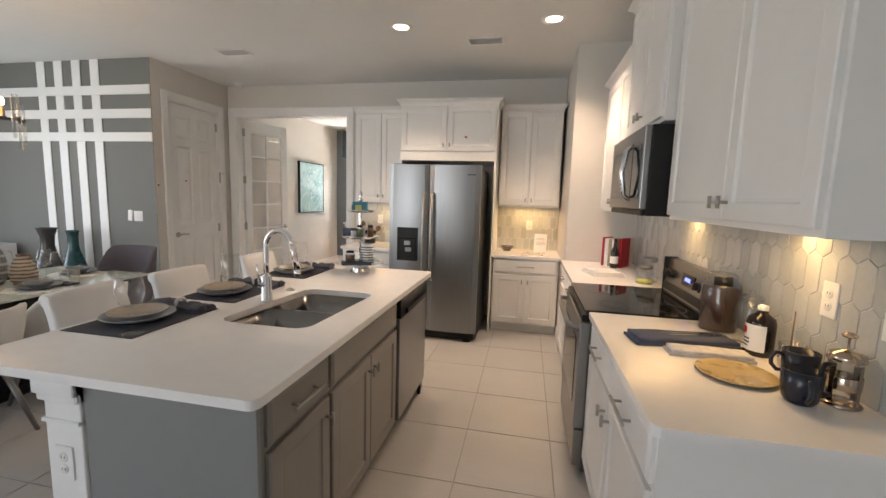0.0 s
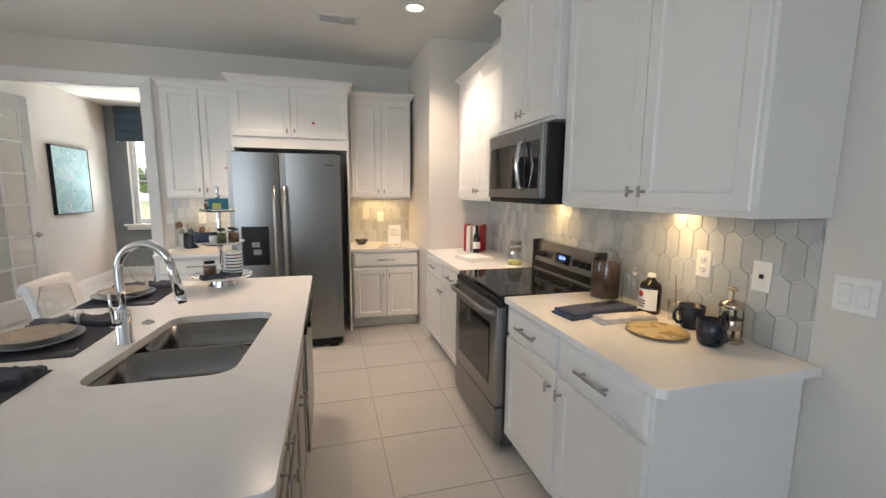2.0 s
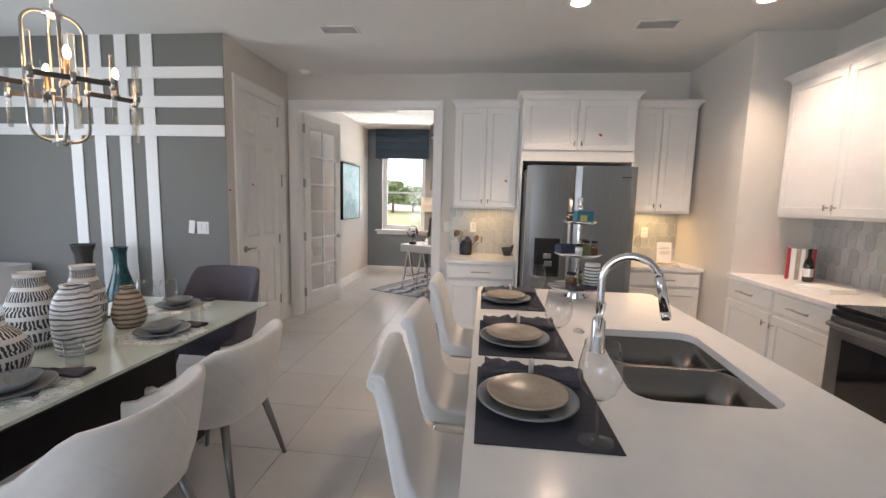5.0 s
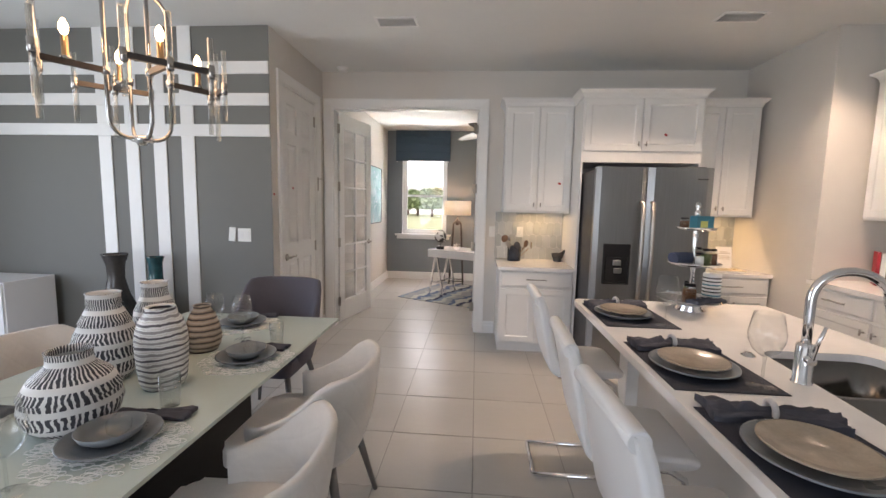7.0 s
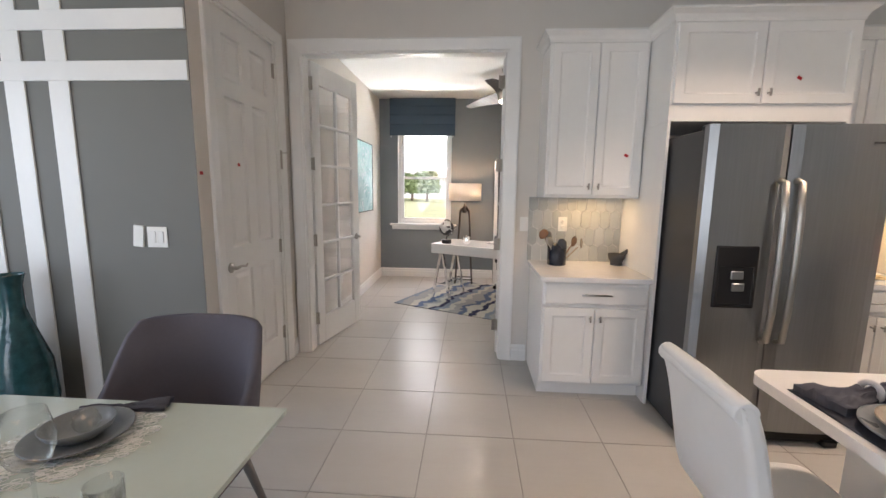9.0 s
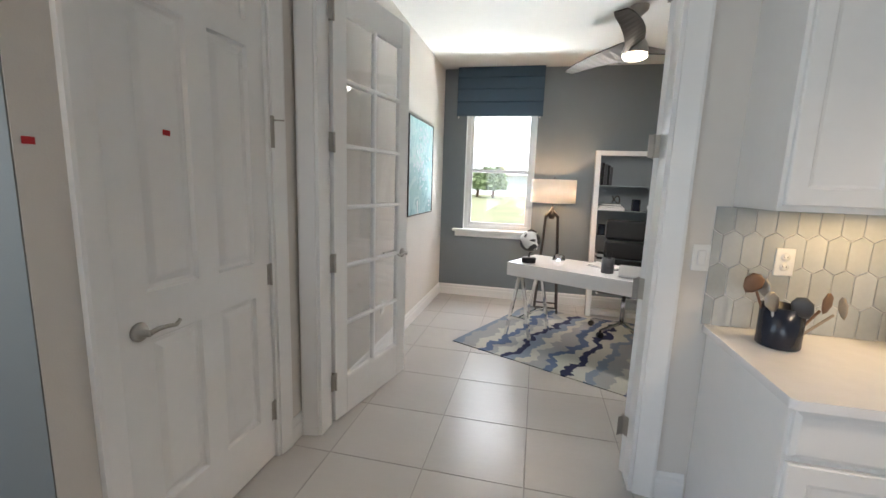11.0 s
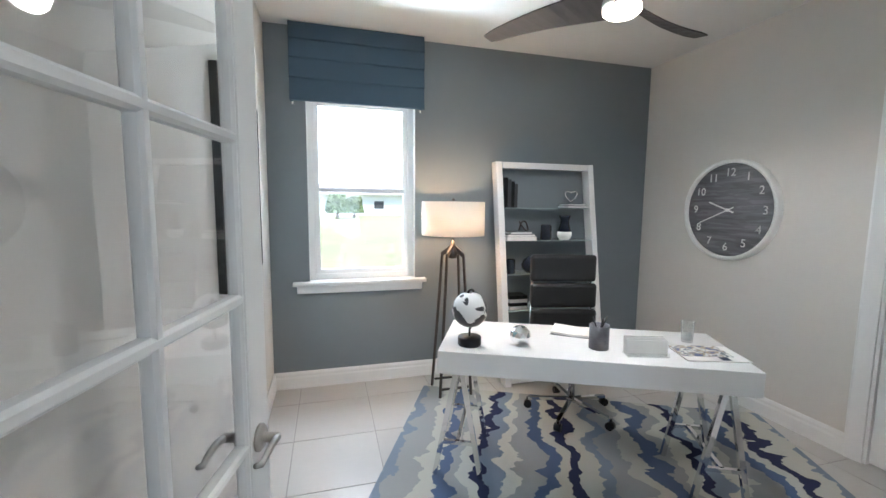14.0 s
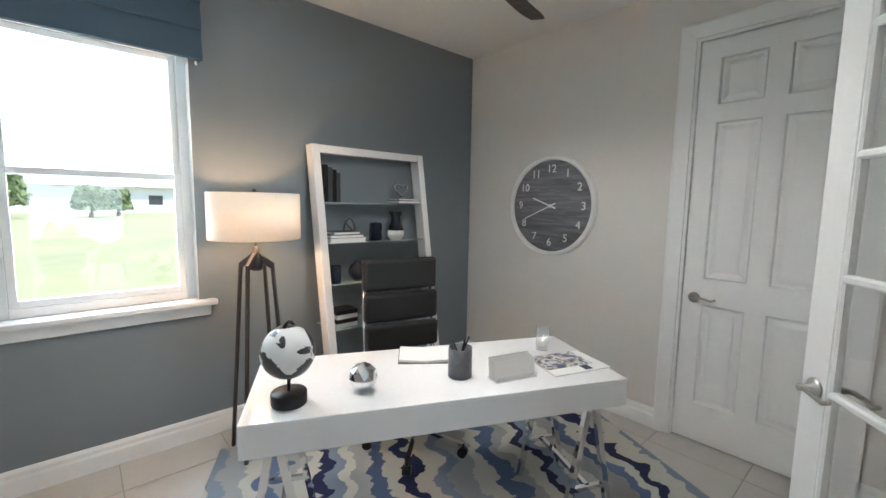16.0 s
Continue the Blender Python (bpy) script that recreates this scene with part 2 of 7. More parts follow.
def door_front(bm, x0, z0, x1, z1, t=0.019, stile=0.056, y=0.0):
    """A cabinet front with a bevelled edge, a frame and a sunk panel."""
    f = y - t
    return rings(bm, x0, z0, x1, z1, [(0, y), (0, f + 0.004), (0.004, f), (stile, f), (stile + 0.006, f + 0.006), (stile + 0.016, f + 0.008), (stile + 0.017, f + 0.0075)])


def drawer_front(bm, x0, z0, x1, z1, t=0.019, y=0.0):
    f = y - t
    return rings(bm, x0, z0, x1, z1, [(0, y), (0, f + 0.008), (0.008, f + 0.003), (0.014, f)])


def panelled(bm, xs, zs, cells, y, depth, sign=1):
    """A flat face cut by xs and zs, with moulded panels in the named cells."""
    for i in range(len(xs) - 1):
        for k in range(len(zs) - 1):
            a, b, c, d = xs[i], zs[k], xs[i + 1], zs[k + 1]
            if (i, k) in cells:
                rings(bm, a, b, c, d, [(0, y), (0.008, y + sign * depth), (0.022, y + sign * depth), (0.045, y + sign * depth * 0.35), (0.05, y + sign * depth * 0.3)])
            else:
                bm.faces.new([bm.verts.new(p) for p in ((a, y, b), (c, y, b), (c, y, d), (a, y, d))])
    return bm


def part(name, bm, material, parent=None, label="", m=None, smooth=False):
    if m is not None:
        bm.transform(m)
    bmesh.ops.recalc_face_normals(bm, faces=bm.faces[:])
    if smooth:
        for f in bm.faces:
            f.smooth = True
    me = bpy.data.meshes.new(name)
    bm.to_mesh(me)
    bm.free()
    me.materials.append(material)
    ob = new(name, me)
    ob.parent = parent
    if label:
        ob["label"] = label
    return ob


def thing(name, m, label, category, group="", kind=""):
    ob = new(name)
    ob.matrix_basis = m
    ob.empty_display_size = 0.1
    return tagged(ob, label, category, group, kind)


def solid(name, bm, material, label="", category="", kind="structure", smooth=False):
    return tagged(part(name, bm, material, smooth=smooth), label, category, "", kind)


FACE_N, FACE_W, FACE_E = 0, -90, 90   # fronts that look to -y, -x and +x
I4 = Matrix.Identity(4)

# ---- plan, in metres ----
CEIL_Z, STUDY_Z = 2.84, 2.775
WEST, EAST, SOUTH = -7.0, 0.975, -4.6
STRIPE_Y, CORNER_X, BACK_Y = 3.87, -4.05, 5.05
OPEN_X0, OPEN_X1, OPEN_Z = -3.945, -2.313, 2.465
ST_W, ST_E, ST_S, ST_N = -4.02, -0.62, 5.17, 8.25
T = 0.12


def wall(name, boxes, material, label):
    bm = bmesh.new()
    for b in boxes:
        box(bm, *b)
    return solid(name, bm, material, label, "wall")


def slab_y(y0, y1, x0, x1, z1, holes):
    """Boxes of a wall along x with holes (x0, x1, z0, z1), in order."""
    out, x = [], x0
    for a, b, c, d in holes:
        out.append((x, y0, 0, a, y1, z1))
        if c > 0:
            out.append((a, y0, 0, b, y1, c))
        out.append((a, y0, d, b, y1, z1))
        x = b
    out.append((x, y0, 0, x1, y1, z1))
    return out


def slab_x(x0, x1, y0, y1, z1, holes):
    return [(b[1], b[0], b[2], b[4], b[3], b[5]) for b in slab_y(x0, x1, y0, y1, z1, holes)]


CL_Y0, CL_Y1, CL_Z = 4.07, 4.85, 2.46        # storage door in the kitchen corner
SC_Y0, SC_Y1, SC_Z = 5.61, 6.395, 2.44       # closet door in the study
WIN = (-3.735, -2.89, 0.86, 2.32)

wall("wall_south", slab_y(SOUTH - T, SOUTH, WEST, EAST, CEIL_Z, [(-5.9, -2.3, 0.0, 2.4)]), WALL, "plain greige painted wall with a wide patio opening")
wall("wall_west", slab_x(WEST - T, WEST, SOUTH - T, STRIPE_Y + T, CEIL_Z, [(0.3, 2.9, 0.6, 2.3)]), WALL, "plain greige painted dining wall with a window opening")
wall("wall_stripes", [(WEST, STRIPE_Y, 0, CORNER_X, STRIPE_Y + 0.1, CEIL_Z)], STRIPEWALL, "dark grey painted dining wall behind white crossed battens")
wall("wall_storage", slab_x(CORNER_X - T, CORNER_X, STRIPE_Y + 0.1, BACK_Y, CEIL_Z, [(CL_Y0, CL_Y1, 0.0, CL_Z)]) + [(CORNER_X - 0.004, STRIPE_Y + 0.004, 0, CORNER_X + 0.002, STRIPE_Y + 0.1, CEIL_Z)], WALL, "greige painted wall round the white storage door")
wall("wall_storage_back", [(CORNER_X - 0.75, STRIPE_Y + 0.1, 0, CORNER_X - 0.7, BACK_Y, CEIL_Z)], WALL, "plain greige wall behind the storage door")
wall("wall_kitchen_back", slab_y(BACK_Y, BACK_Y + T, CORNER_X - 0.75, EAST + T, CEIL_Z, [(OPEN_X0, OPEN_X1, 0.0, OPEN_Z)]), WALL, "greige painted kitchen wall with the wide study opening")
wall("wall_kitchen_east", [(EAST, SOUTH - T, 0, EAST + T, BACK_Y, CEIL_Z)], WALL, "greige painted wall behind the cooking run")
wall("wall_pillar", [(0.37, 4.0, 0, EAST - 0.002, BACK_Y - 0.002, CEIL_Z)], WALL, "greige painted boxed-out chase beside the cabinets")
wall("wall_study_west", [(ST_W - T, BACK_Y + T, 0, ST_W, ST_N + T, CEIL_Z)], WALL, "pale painted study wall with the blue canvas")
wall("wall_study_north", slab_y(ST_N, ST_N + 0.2, ST_W, ST_E + T, CEIL_Z, [WIN]), BLUEWALL, "blue grey painted accent wall round the study window")
wall("wall_study_east", slab_x(ST_E, ST_E + T, BACK_Y + T, ST_N, CEIL_Z, [(SC_Y0, SC_Y1, 0.0, SC_Z)]), WALL, "pale painted study wall with the clock")
wall("wall_closet_back", [(ST_E + 0.6, BACK_Y + T, 0, ST_E + 0.65, ST_N, CEIL_Z)], WALL, "plain pale wall behind the study closet door")
solid("ceiling", B(WEST - T, SOUTH - T, CEIL_Z, EAST + T, BACK_Y + T, CEIL_Z + 0.25), CEIL, "white textured kitchen ceiling", "ceiling")
solid("ceiling_study", B(ST_W, ST_S, STUDY_Z, ST_E, ST_N, STUDY_Z + 0.3), CEIL, "white textured study ceiling", "ceiling")
# slab added out of view over the ceilings, keeps the sun out of the rooms
solid("roof", B(WEST - 0.4, SOUTH - 0.4, CEIL_Z + 0.26, EAST + 0.6, ST_N + 0.35, CEIL_Z + 0.34), GROUT, "unseen flat slab added above the rooms to block the sun", "roof")
solid("floor", B(WEST - T, SOUTH - T, -0.12, EAST + T, ST_N + 0.2, -0.004), GROUT, "grey grout bed under large porcelain floor tiles", "floor")
solid("ground", B(-400, -400, -0.3, 400, 600, -0.125), GRASS, "flat sunlit green lawn outside the house", "ground")


# ---- trim ----
def casing(name, m, w, h, label, cw=0.09, jambs=True):
    """Door casing round an opening w wide and h high; the local front looks to -y, its origin at the lower left of the opening."""
    th = thing(name, m, label, "door casing", kind="structure")
    prof = [(0, 0.0), (0, 0.02), (0.012, 0.022), (0.055, 0.015), (0.075, 0.011), (cw, 0.009), (cw, 0.0)]
    for nm, path in (("casing_side", [((0, 0), (-1, 0)), ((0, h), (-1, 1))]), ("casing_head", [((0, h), (-1, 1)), ((w, h), (1, 1))]), ("casing_side", [((w, h), (1, 1)), ((w, 0), (1, 0))])):
        bm = bmesh.new()
        ends = [[bm.verts.new((o[0] + d[0] * (cw - k), -t, o[1] + d[1] * (cw - k))) for k, t in prof] for o, d in path]
        for i in range(len(prof) - 1):
            bm.faces.new((ends[0][i], ends[0][i + 1], ends[1][i + 1], ends[1][i]))
        part(nm, bm, TRIM, th)
    for nm, b in () if not jambs else (("jamb", (0, 0, 0, 0.018, T, h)), ("jamb", (w - 0.018, 0, 0, w, T, h)), ("jamb", (0.018, 0, h - 0.018, w - 0.018, T, h))):
        part(nm, B(b[0], b[1] + 0.001, b[2], b[3], b[4] - 0.001, b[5]), TRIM, th)
    return th


casing("trim_study_opening", pose(OPEN_X0, BACK_Y, 0), OPEN_X1 - OPEN_X0, OPEN_Z, "white moulded casing round the study double doors")
casing("trim_storage_door", pose(CORNER_X, CL_Y0, 0, 0, 0, FACE_E), CL_Y1 - CL_Y0, CL_Z, "white moulded casing round the storage door", cw=0.085)
casing("trim_study_closet", pose(ST_E, SC_Y1, 0, 0, 0, FACE_W), SC_Y1 - SC_Y0, SC_Z, "white moulded casing round the study closet door", cw=0.085)
casing("trim_study_inside", pose(OPEN_X1, ST_S, 0, 0, 0, 180), OPEN_X1 - OPEN_X0, OPEN_Z, "white moulded casing on the study side", jambs=False)


def baseboard(a, b, h=0.135, t=0.016):
    """Baseboard from a to b, standing on the right-hand side of that line."""
    a, b = Vector((*a, 0)), Vector((*b, 0))
    d = (b - a)
    n = Vector((d.y, -d.x, 0)).normalized()
    bm = bmesh.new()
    prof = [(0, 0), (t, 0), (t, h * 0.62), (t * 0.7, h * 0.72), (t * 0.75, h * 0.86), (t * 0.3, h), (0, h)]
    ends = [[bm.verts.new(p + n * k + Vector((0, 0, z))) for k, z in prof] for p in (a, b)]
    for i in range(len(prof) - 1):
        bm.faces.new((ends[0][i], ends[0][i + 1], ends[1][i + 1], ends[1][i]))
    bm.faces.new(ends[0])
    bm.faces.new(ends[1])
    return solid("baseboard", bm, TRIM, "white moulded baseboard along the wall", "baseboard")


for _a, _b in (((WEST, STRIPE_Y), (CORNER_X + 0.016, STRIPE_Y)), ((CORNER_X, 4.936), (CORNER_X, BACK_Y)), ((-2.221, BACK_Y), (-2.1, BACK_Y)), ((CORNER_X, STRIPE_Y), (CORNER_X, 3.984)),
               ((0.37, 4.4), (0.37, 4.0)), ((0.354, 4.0), (0.384, 4.0)), ((ST_W, ST_S), (ST_W, ST_N)), ((ST_W, ST_N), (ST_E, ST_N)), ((ST_E, ST_N), (ST_E, 6.482)), ((ST_E, 5.523), (ST_E, ST_S)),
               ((EAST, 1.0), (EAST, SOUTH)), ((-2.221, ST_S), (ST_E, ST_S))):
    if _a[1] == ST_S and _b[1] == ST_S:
        _a, _b = _b, _a
    baseboard(_a, _b)


# white battens crossing on the dining wall
def batten(x0, z0, x1, z1, y):
    solid("trim_batten", B(x0, y, z0, x1, STRIPE_Y - 0.0005, z1, 0.002), TRIM, "flat white painted batten on the grey dining wall", "wall batten")


for _z in (2.46, 2.208, 1.957):
    batten(WEST, _z, CORNER_X - 0.002, _z + 0.099, STRIPE_Y - 0.014)
for _x in (-5.578, -5.33, -5.079, -4.827):
    batten(_x, 0.137, _x + 0.115, CEIL_Z, STRIPE_Y - 0.011)


# ---- doors ----
def lever(th, x, z, y, turn=1, label="brushed nickel lever handle"):
    """A lever handle on a rose, on a face that looks to -y."""
    bm = bmesh.new()
    lathe(bm, [(0, 0), (0.032, 0), (0.032, 0.006), (0.026, 0.011), (0.012, 0.013), (0.011, 0.045), (0, 0.047)], 20)
    bm.transform(Matrix.Translation((x, y, z)) @ Matrix.Rotation(radians(90), 4, "X"))
    tube(bm, [(x, y - 0.042, z), (x + turn * 0.03, y - 0.045, z + 0.006), (x + turn * 0.07, y - 0.045, z + 0.003), (x + turn * 0.1, y - 0.043, z - 0.004), (x + turn * 0.122, y - 0.04, z + 0.008)], 0.009, 8, 0.006)
    return part("door_handle", bm, NICKEL, th, label, smooth=True)


def hinge(th, x, z, y):
    bm = bmesh.new()
    box(bm, x - 0.022, y - 0.003, z - 0.05, x + 0.022, y, z + 0.05, 0.001)
    tube(bm, [(x, y - 0.006, z - 0.053), (x, y - 0.006, z + 0.053)], 0.0065, 8)
    return part("hinge", bm, NICKEL, th)


def panel_door(name, m, w, h, knob_left, label, hinges=(0.25, 0.95, 2.25)):
    """A tall moulded door with two columns of sunk panels; the face looks to -y."""
    th = thing(name, m, label, "door", kind="structure")
    s, mid = 0.105, 0.1
    xs = [0, s, (w - mid) / 2, (w + mid) / 2, w - s, w]
    zs = [0, 0.24, 0.86, 1.02, 1.94, 2.04, 2.3, h]
    cells = {(i, k) for i in (1, 3) for k in (1, 3, 5)}
    bm = bmesh.new()
    panelled(bm, xs, zs, cells, 0, 0.015)
    panelled(bm, xs, zs, cells, 0.035, 0.011, -1)
    for q in (((0, 0), (0, h)), ((0, h), (w, h)), ((w, h), (w, 0)), ((w, 0), (0, 0))):
        (a, b), (c, d) = q
        bm.faces.new([bm.verts.new(p) for p in ((a, 0, b), (c, 0, d), (c, 0.035, d), (a, 0.035, b))])
    bmesh.ops.remove_doubles(bm, verts=bm.verts[:], dist=1e-5)
    part("leaf", bm, TRIM, th)
    lever(th, 0.065 if knob_left else w - 0.065, 0.9, 0.0, 1 if knob_left else -1)
    for z in hinges:
        hinge(th, w + 0.001 if knob_left else -0.001, z, -0.001)
    return th


panel_door("door_storage", pose(CORNER_X - 0.016, CL_Y0 + 0.02, 0.012, 0, 0, FACE_E), CL_Y1 - CL_Y0 - 0.04, CL_Z - 0.034, True, "closed white moulded six-panel door with nickel lever")
panel_door("door_study_closet", pose(ST_E + 0.02, SC_Y1 - 0.02, 0.012, 0, 0, FACE_W), SC_Y1 - SC_Y0 - 0.04, SC_Z - 0.034, True, "closed white six-panel closet door with nickel lever", ())


def french_door(name, m, w, h, handle_sign, label):
    """A glazed leaf of two by six panes, hinged at its local x = 0, along local x."""
    th = thing(name, m, label, "door", kind="structure")
    s, top, bot, t = 0.105, 0.158, 0.232, 0.035
    bm = bmesh.new()
    for b in ((0, 0, s, h), (w - s, 0, w, h), (s, 0, w - s, bot), (s, h - top, w - s, h)):
        box(bm, b[0], 0, b[1], b[2], t, b[3], 0.002)
    part("leaf_frame", bm, TRIM, th)
    gx0, gx1, gz0, gz1 = s, w - s, bot, h - top
    pw, ph = (gx1 - gx0) / 2, (gz1 - gz0) / 6
    for k in range(7):
        z = gz0 + ph * k
        part("muntin", B(gx0, 0.002, z - 0.012, gx1, 0.033, z + 0.012, 0.006), TRIM, th)
    for i in range(3):
        x = gx0 + pw * i
        part("muntin", B(x - 0.012, 0.0025, gz0, x + 0.012, 0.0325, gz1, 0.006), TRIM, th)
    for i in range(2):
        for k in range(6):
            p = part("pane", B(gx0 + pw * i + 0.005, 0.015, gz0 + ph * k + 0.005, gx0 + pw * (i + 1) - 0.005, 0.019, gz0 + ph * (k + 1) - 0.005), PANE, th, "clear glass pane")
            p.visible_shadow = False
    lever(th, w - 0.06, 0.91, 0.0, -1)
    bk = lever(th, w - 0.06, 0.91, 0.0, -1)
    bk.matrix_basis = Matrix.Translation((0, t, 0)) @ Matrix.Diagonal((1, -1, 1, 1))
    for z in (0.25, 0.95, 1.6, 2.25):
        bm = bmesh.new()
        box(bm, -0.04, -0.002, z - 0.05, 0.0, 0.0, z + 0.05, 0.0008)
        box(bm, -0.002, 0.0, z - 0.05, 0.0, 0.03, z + 0.05)
        tube(bm, [(-0.003, -0.005, z - 0.053), (-0.003, -0.005, z + 0.053)], 0.007, 8)
        part("hinge", bm, NICKEL, th)
    return th


FDW = 0.78
french_door("door_french", pose(OPEN_X0 + 0.035, ST_S + 0.012, 0.012, 0, 0, 77.5), FDW, OPEN_Z - 0.036, 1, "open white french door with twelve glass panes")
french_door("door_french", pose(OPEN_X1 - 0.035, ST_S + 0.012, 0.012, 0, 0, 37.5) @ Matrix.Diagonal((1, -1, 1, 1)), FDW, OPEN_Z - 0.036, 1, "wide open white french door with glass panes")

# ---- study window ----
_w = thing("window_study", pose(0, 0, 0), "white double-hung window with bright daylight behind", "window", kind="structure")
_x0, _x1, _z0, _z1 = WIN
_bm = bmesh.new()
for _b in ((_x0, _z0, _x0 + 0.05, _z1), (_x1 - 0.05, _z0, _x1, _z1), (_x0 + 0.05, _z0, _x1 - 0.05, _z0 + 0.05), (_x0 + 0.05, _z1 - 0.05, _x1 - 0.05, _z1)):
    box(_bm, _b[0], ST_N + 0.07, _b[1], _b[2], ST_N + 0.15, _b[3], 0.003)
part("window_frame", _bm, TRIM, _w)
for _nm, _za, _zb, _yy in (("lower_sash", _z0 + 0.05, 1.60, ST_N + 0.075), ("upper_sash", 1.565, _z1 - 0.05, ST_N + 0.105)):
    _bm = bmesh.new()
    for _b in ((_x0 + 0.05, _za, _x0 + 0.085, _zb), (_x1 - 0.085, _za, _x1 - 0.05, _zb), (_x0 + 0.085, _za, _x1 - 0.085, _za + 0.035), (_x0 + 0.085, _zb - 0.035, _x1 - 0.085, _zb)):
        box(_bm, _b[0], _yy, _b[1], _b[2], _yy + 0.028, _b[3], 0.003)
    _s = part(_nm, _bm, TRIM, _w)
    _p = part("pane", B(_x0 + 0.08, _yy + 0.012, _za + 0.03, _x1 - 0.08, _yy + 0.016, _zb - 0.03), PANE, _s, "clear glass pane")
    _p.visible_shadow = False
part("window_reveal", box(box(B(_x0, ST_N + 0.001, _z0, _x0 + 0.004, ST_N + 0.07, _z1), _x1 - 0.004, ST_N + 0.001, _z0, _x1, ST_N + 0.07, _z1), _x0 + 0.004, ST_N + 0.001, _z1 - 0.004, _x1 - 0.004, ST_N + 0.07, _z1), TRIM, _w)
part("window_sill", box(B(-3.86, ST_N - 0.055, 0.83, -2.8, ST_N + 0.07, 0.862, 0.008, 2), -3.83, ST_N - 0.022, 0.765, -2.83, ST_N - 0.0005, 0.83, 0.006), TRIM, _w)

# ---- kitchen cabinets ----
def tee_knob(th, x, z, y, upright=True):
    bm = bmesh.new()
    tube(bm, [(x, y, z), (x, y - 0.026, z)], 0.0055, 8)
    d = (0, 0, 0.021) if upright else (0.021, 0, 0)
    tube(bm, [(x - d[0], y - 0.028, z - d[2]), (x + d[0], y - 0.028, z + d[2])], 0.0065, 8)
    return part("handle", bm, NICKEL, th, "brushed nickel handle")


def bar_pull(th, x, z, y, w=0.19):
    bm = bmesh.new()
    for s in (-1, 1):
        tube(bm, [(x + s * w * 0.34, y, z), (x + s * w * 0.34, y - 0.028, z)], 0.005, 8)
    tube(bm, [(x - w / 2, y - 0.03, z), (x + w / 2, y - 0.03, z)], 0.006, 8)
    return part("handle", bm, NICKEL, th, "brushed nickel bar handle")


def base_cabinet(m, units, w, paint, label, d=0.585, h=0.862, drawer=True, pulls=True, false_front=False, ends=()):
    """units: widths of the doors, each with the side of its knob; the front looks to -y."""
    th = thing("base_cabinet", m, label, "kitchen cabinet")
    bm = bmesh.new()
    if false_front:
        box(bm, 0, 0.02, 0.105, w, d, 0.62)
        box(bm, 0, 0, 0.105, w, 0.0199, h, 0.001)
    else:
        box(bm, 0, 0, 0.105, w, d, h, 0.001)
    box(bm, 0.002, 0.07, 0, w - 0.002, d, 0.105)
    part("body", bm, paint, th)
    x = 0.0
    dz = h - 0.172 if drawer else h - 0.012
    g = 0.012
    for grp in units:
        gw = sum(k for k, _ in grp)
        if drawer:
            df = part("drawer_front", drawer_front(bmesh.new(), x + g, dz + 0.012, x + gw - g, h - 0.014), paint, th)
            if not false_front:
                bar_pull(df, x + gw / 2, (dz + h) / 2, -0.019)
        for k, (uw, side) in enumerate(grp):
            a = x + (g if k == 0 else 0.002)
            b = x + uw - (g if k == len(grp) - 1 else 0.002)
            dr = part("door", door_front(bmesh.new(), a, 0.118, b, dz - 0.008), paint, th)
            tee_knob(dr, b - 0.03 if side > 0 else a + 0.03, dz - 0.075, -0.019)
            x += uw
    return th


def wall_cabinet(m, doors, z0, z1, d, label, crown=True, dz0=0.02):
    w = sum(k for k, _ in doors)
    th = thing("wall_cabinet", m, label, "kitchen cabinet")
    part("body", B(0, 0, z0, w, d, z1, 0.001), CABWHITE, th)
    x = 0.0
    for k, (uw, side) in enumerate(doors):
        a = x + (0.014 if k == 0 else 0.003)
        b = x + uw - (0.014 if k == len(doors) - 1 else 0.003)
        dr = part("door", door_front(bmesh.new(), a, z0 + dz0, b, z1 - 0.035), CABWHITE, th)
        tee_knob(dr, b - 0.03 if side > 0 else a + 0.03, z0 + dz0 + 0.06, -0.019)
        x += uw
    if crown:
        bm = bmesh.new()
        prof = [(0.0, -0.03), (0.006, -0.028), (0.008, -0.012), (0.02, 0.01), (0.042, 0.028), (0.048, 0.032), (0.048, 0.045), (0.0, 0.045)]
        path = [((0, d), (-1, 0)), ((0, 0), (-1, -1)), ((w, 0), (1, -1)), ((w, d), (1, 0))]
        rows = [[bm.verts.new((p[0] + n[0] * k, p[1] + n[1] * k, z1 + z)) for k, z in prof] for p, n in path]
        for a, b in zip(rows, rows[1:]):
            for i in range(len(prof) - 1):
                bm.faces.new((a[i], a[i + 1], b[i + 1], b[i]))
        bm.faces.new([bm.verts.new((p[0], p[1], z1 + 0.04)) for p, n in path])
        part("crown_moulding", bm, CABWHITE, th)
    return th


CTR = 0.893           # top of the worktops
LOW = 0.855           # top of the two small counters on the back wall
RUN_X = 0.365         # front of the cooking run's boxes
RANGE_Y0, RANGE_Y1 = 2.13, 2.875
base_cabinet(pose(RUN_X, RANGE_Y0 - 0.003, 0, 0, 0, FACE_W), [[(0.515, 1)], [(0.52, -1)]], 1.035, CABWHITE, "white base cabinet with two drawers and doors", d=0.605)
base_cabinet(pose(RUN_X, 3.995, 0, 0, 0, FACE_W), [[(0.56, 1)], [(0.555, -1)]], 1.115, CABWHITE, "white base cabinet in the corner beside the range", d=0.605)
base_cabinet(pose(-2.09, 4.44, 0), [[(0.345, 1), (0.345, -1)]], 0.69, CABWHITE, "white base cabinet with a drawer beside the fridge", d=0.605, h=LOW - 0.031)
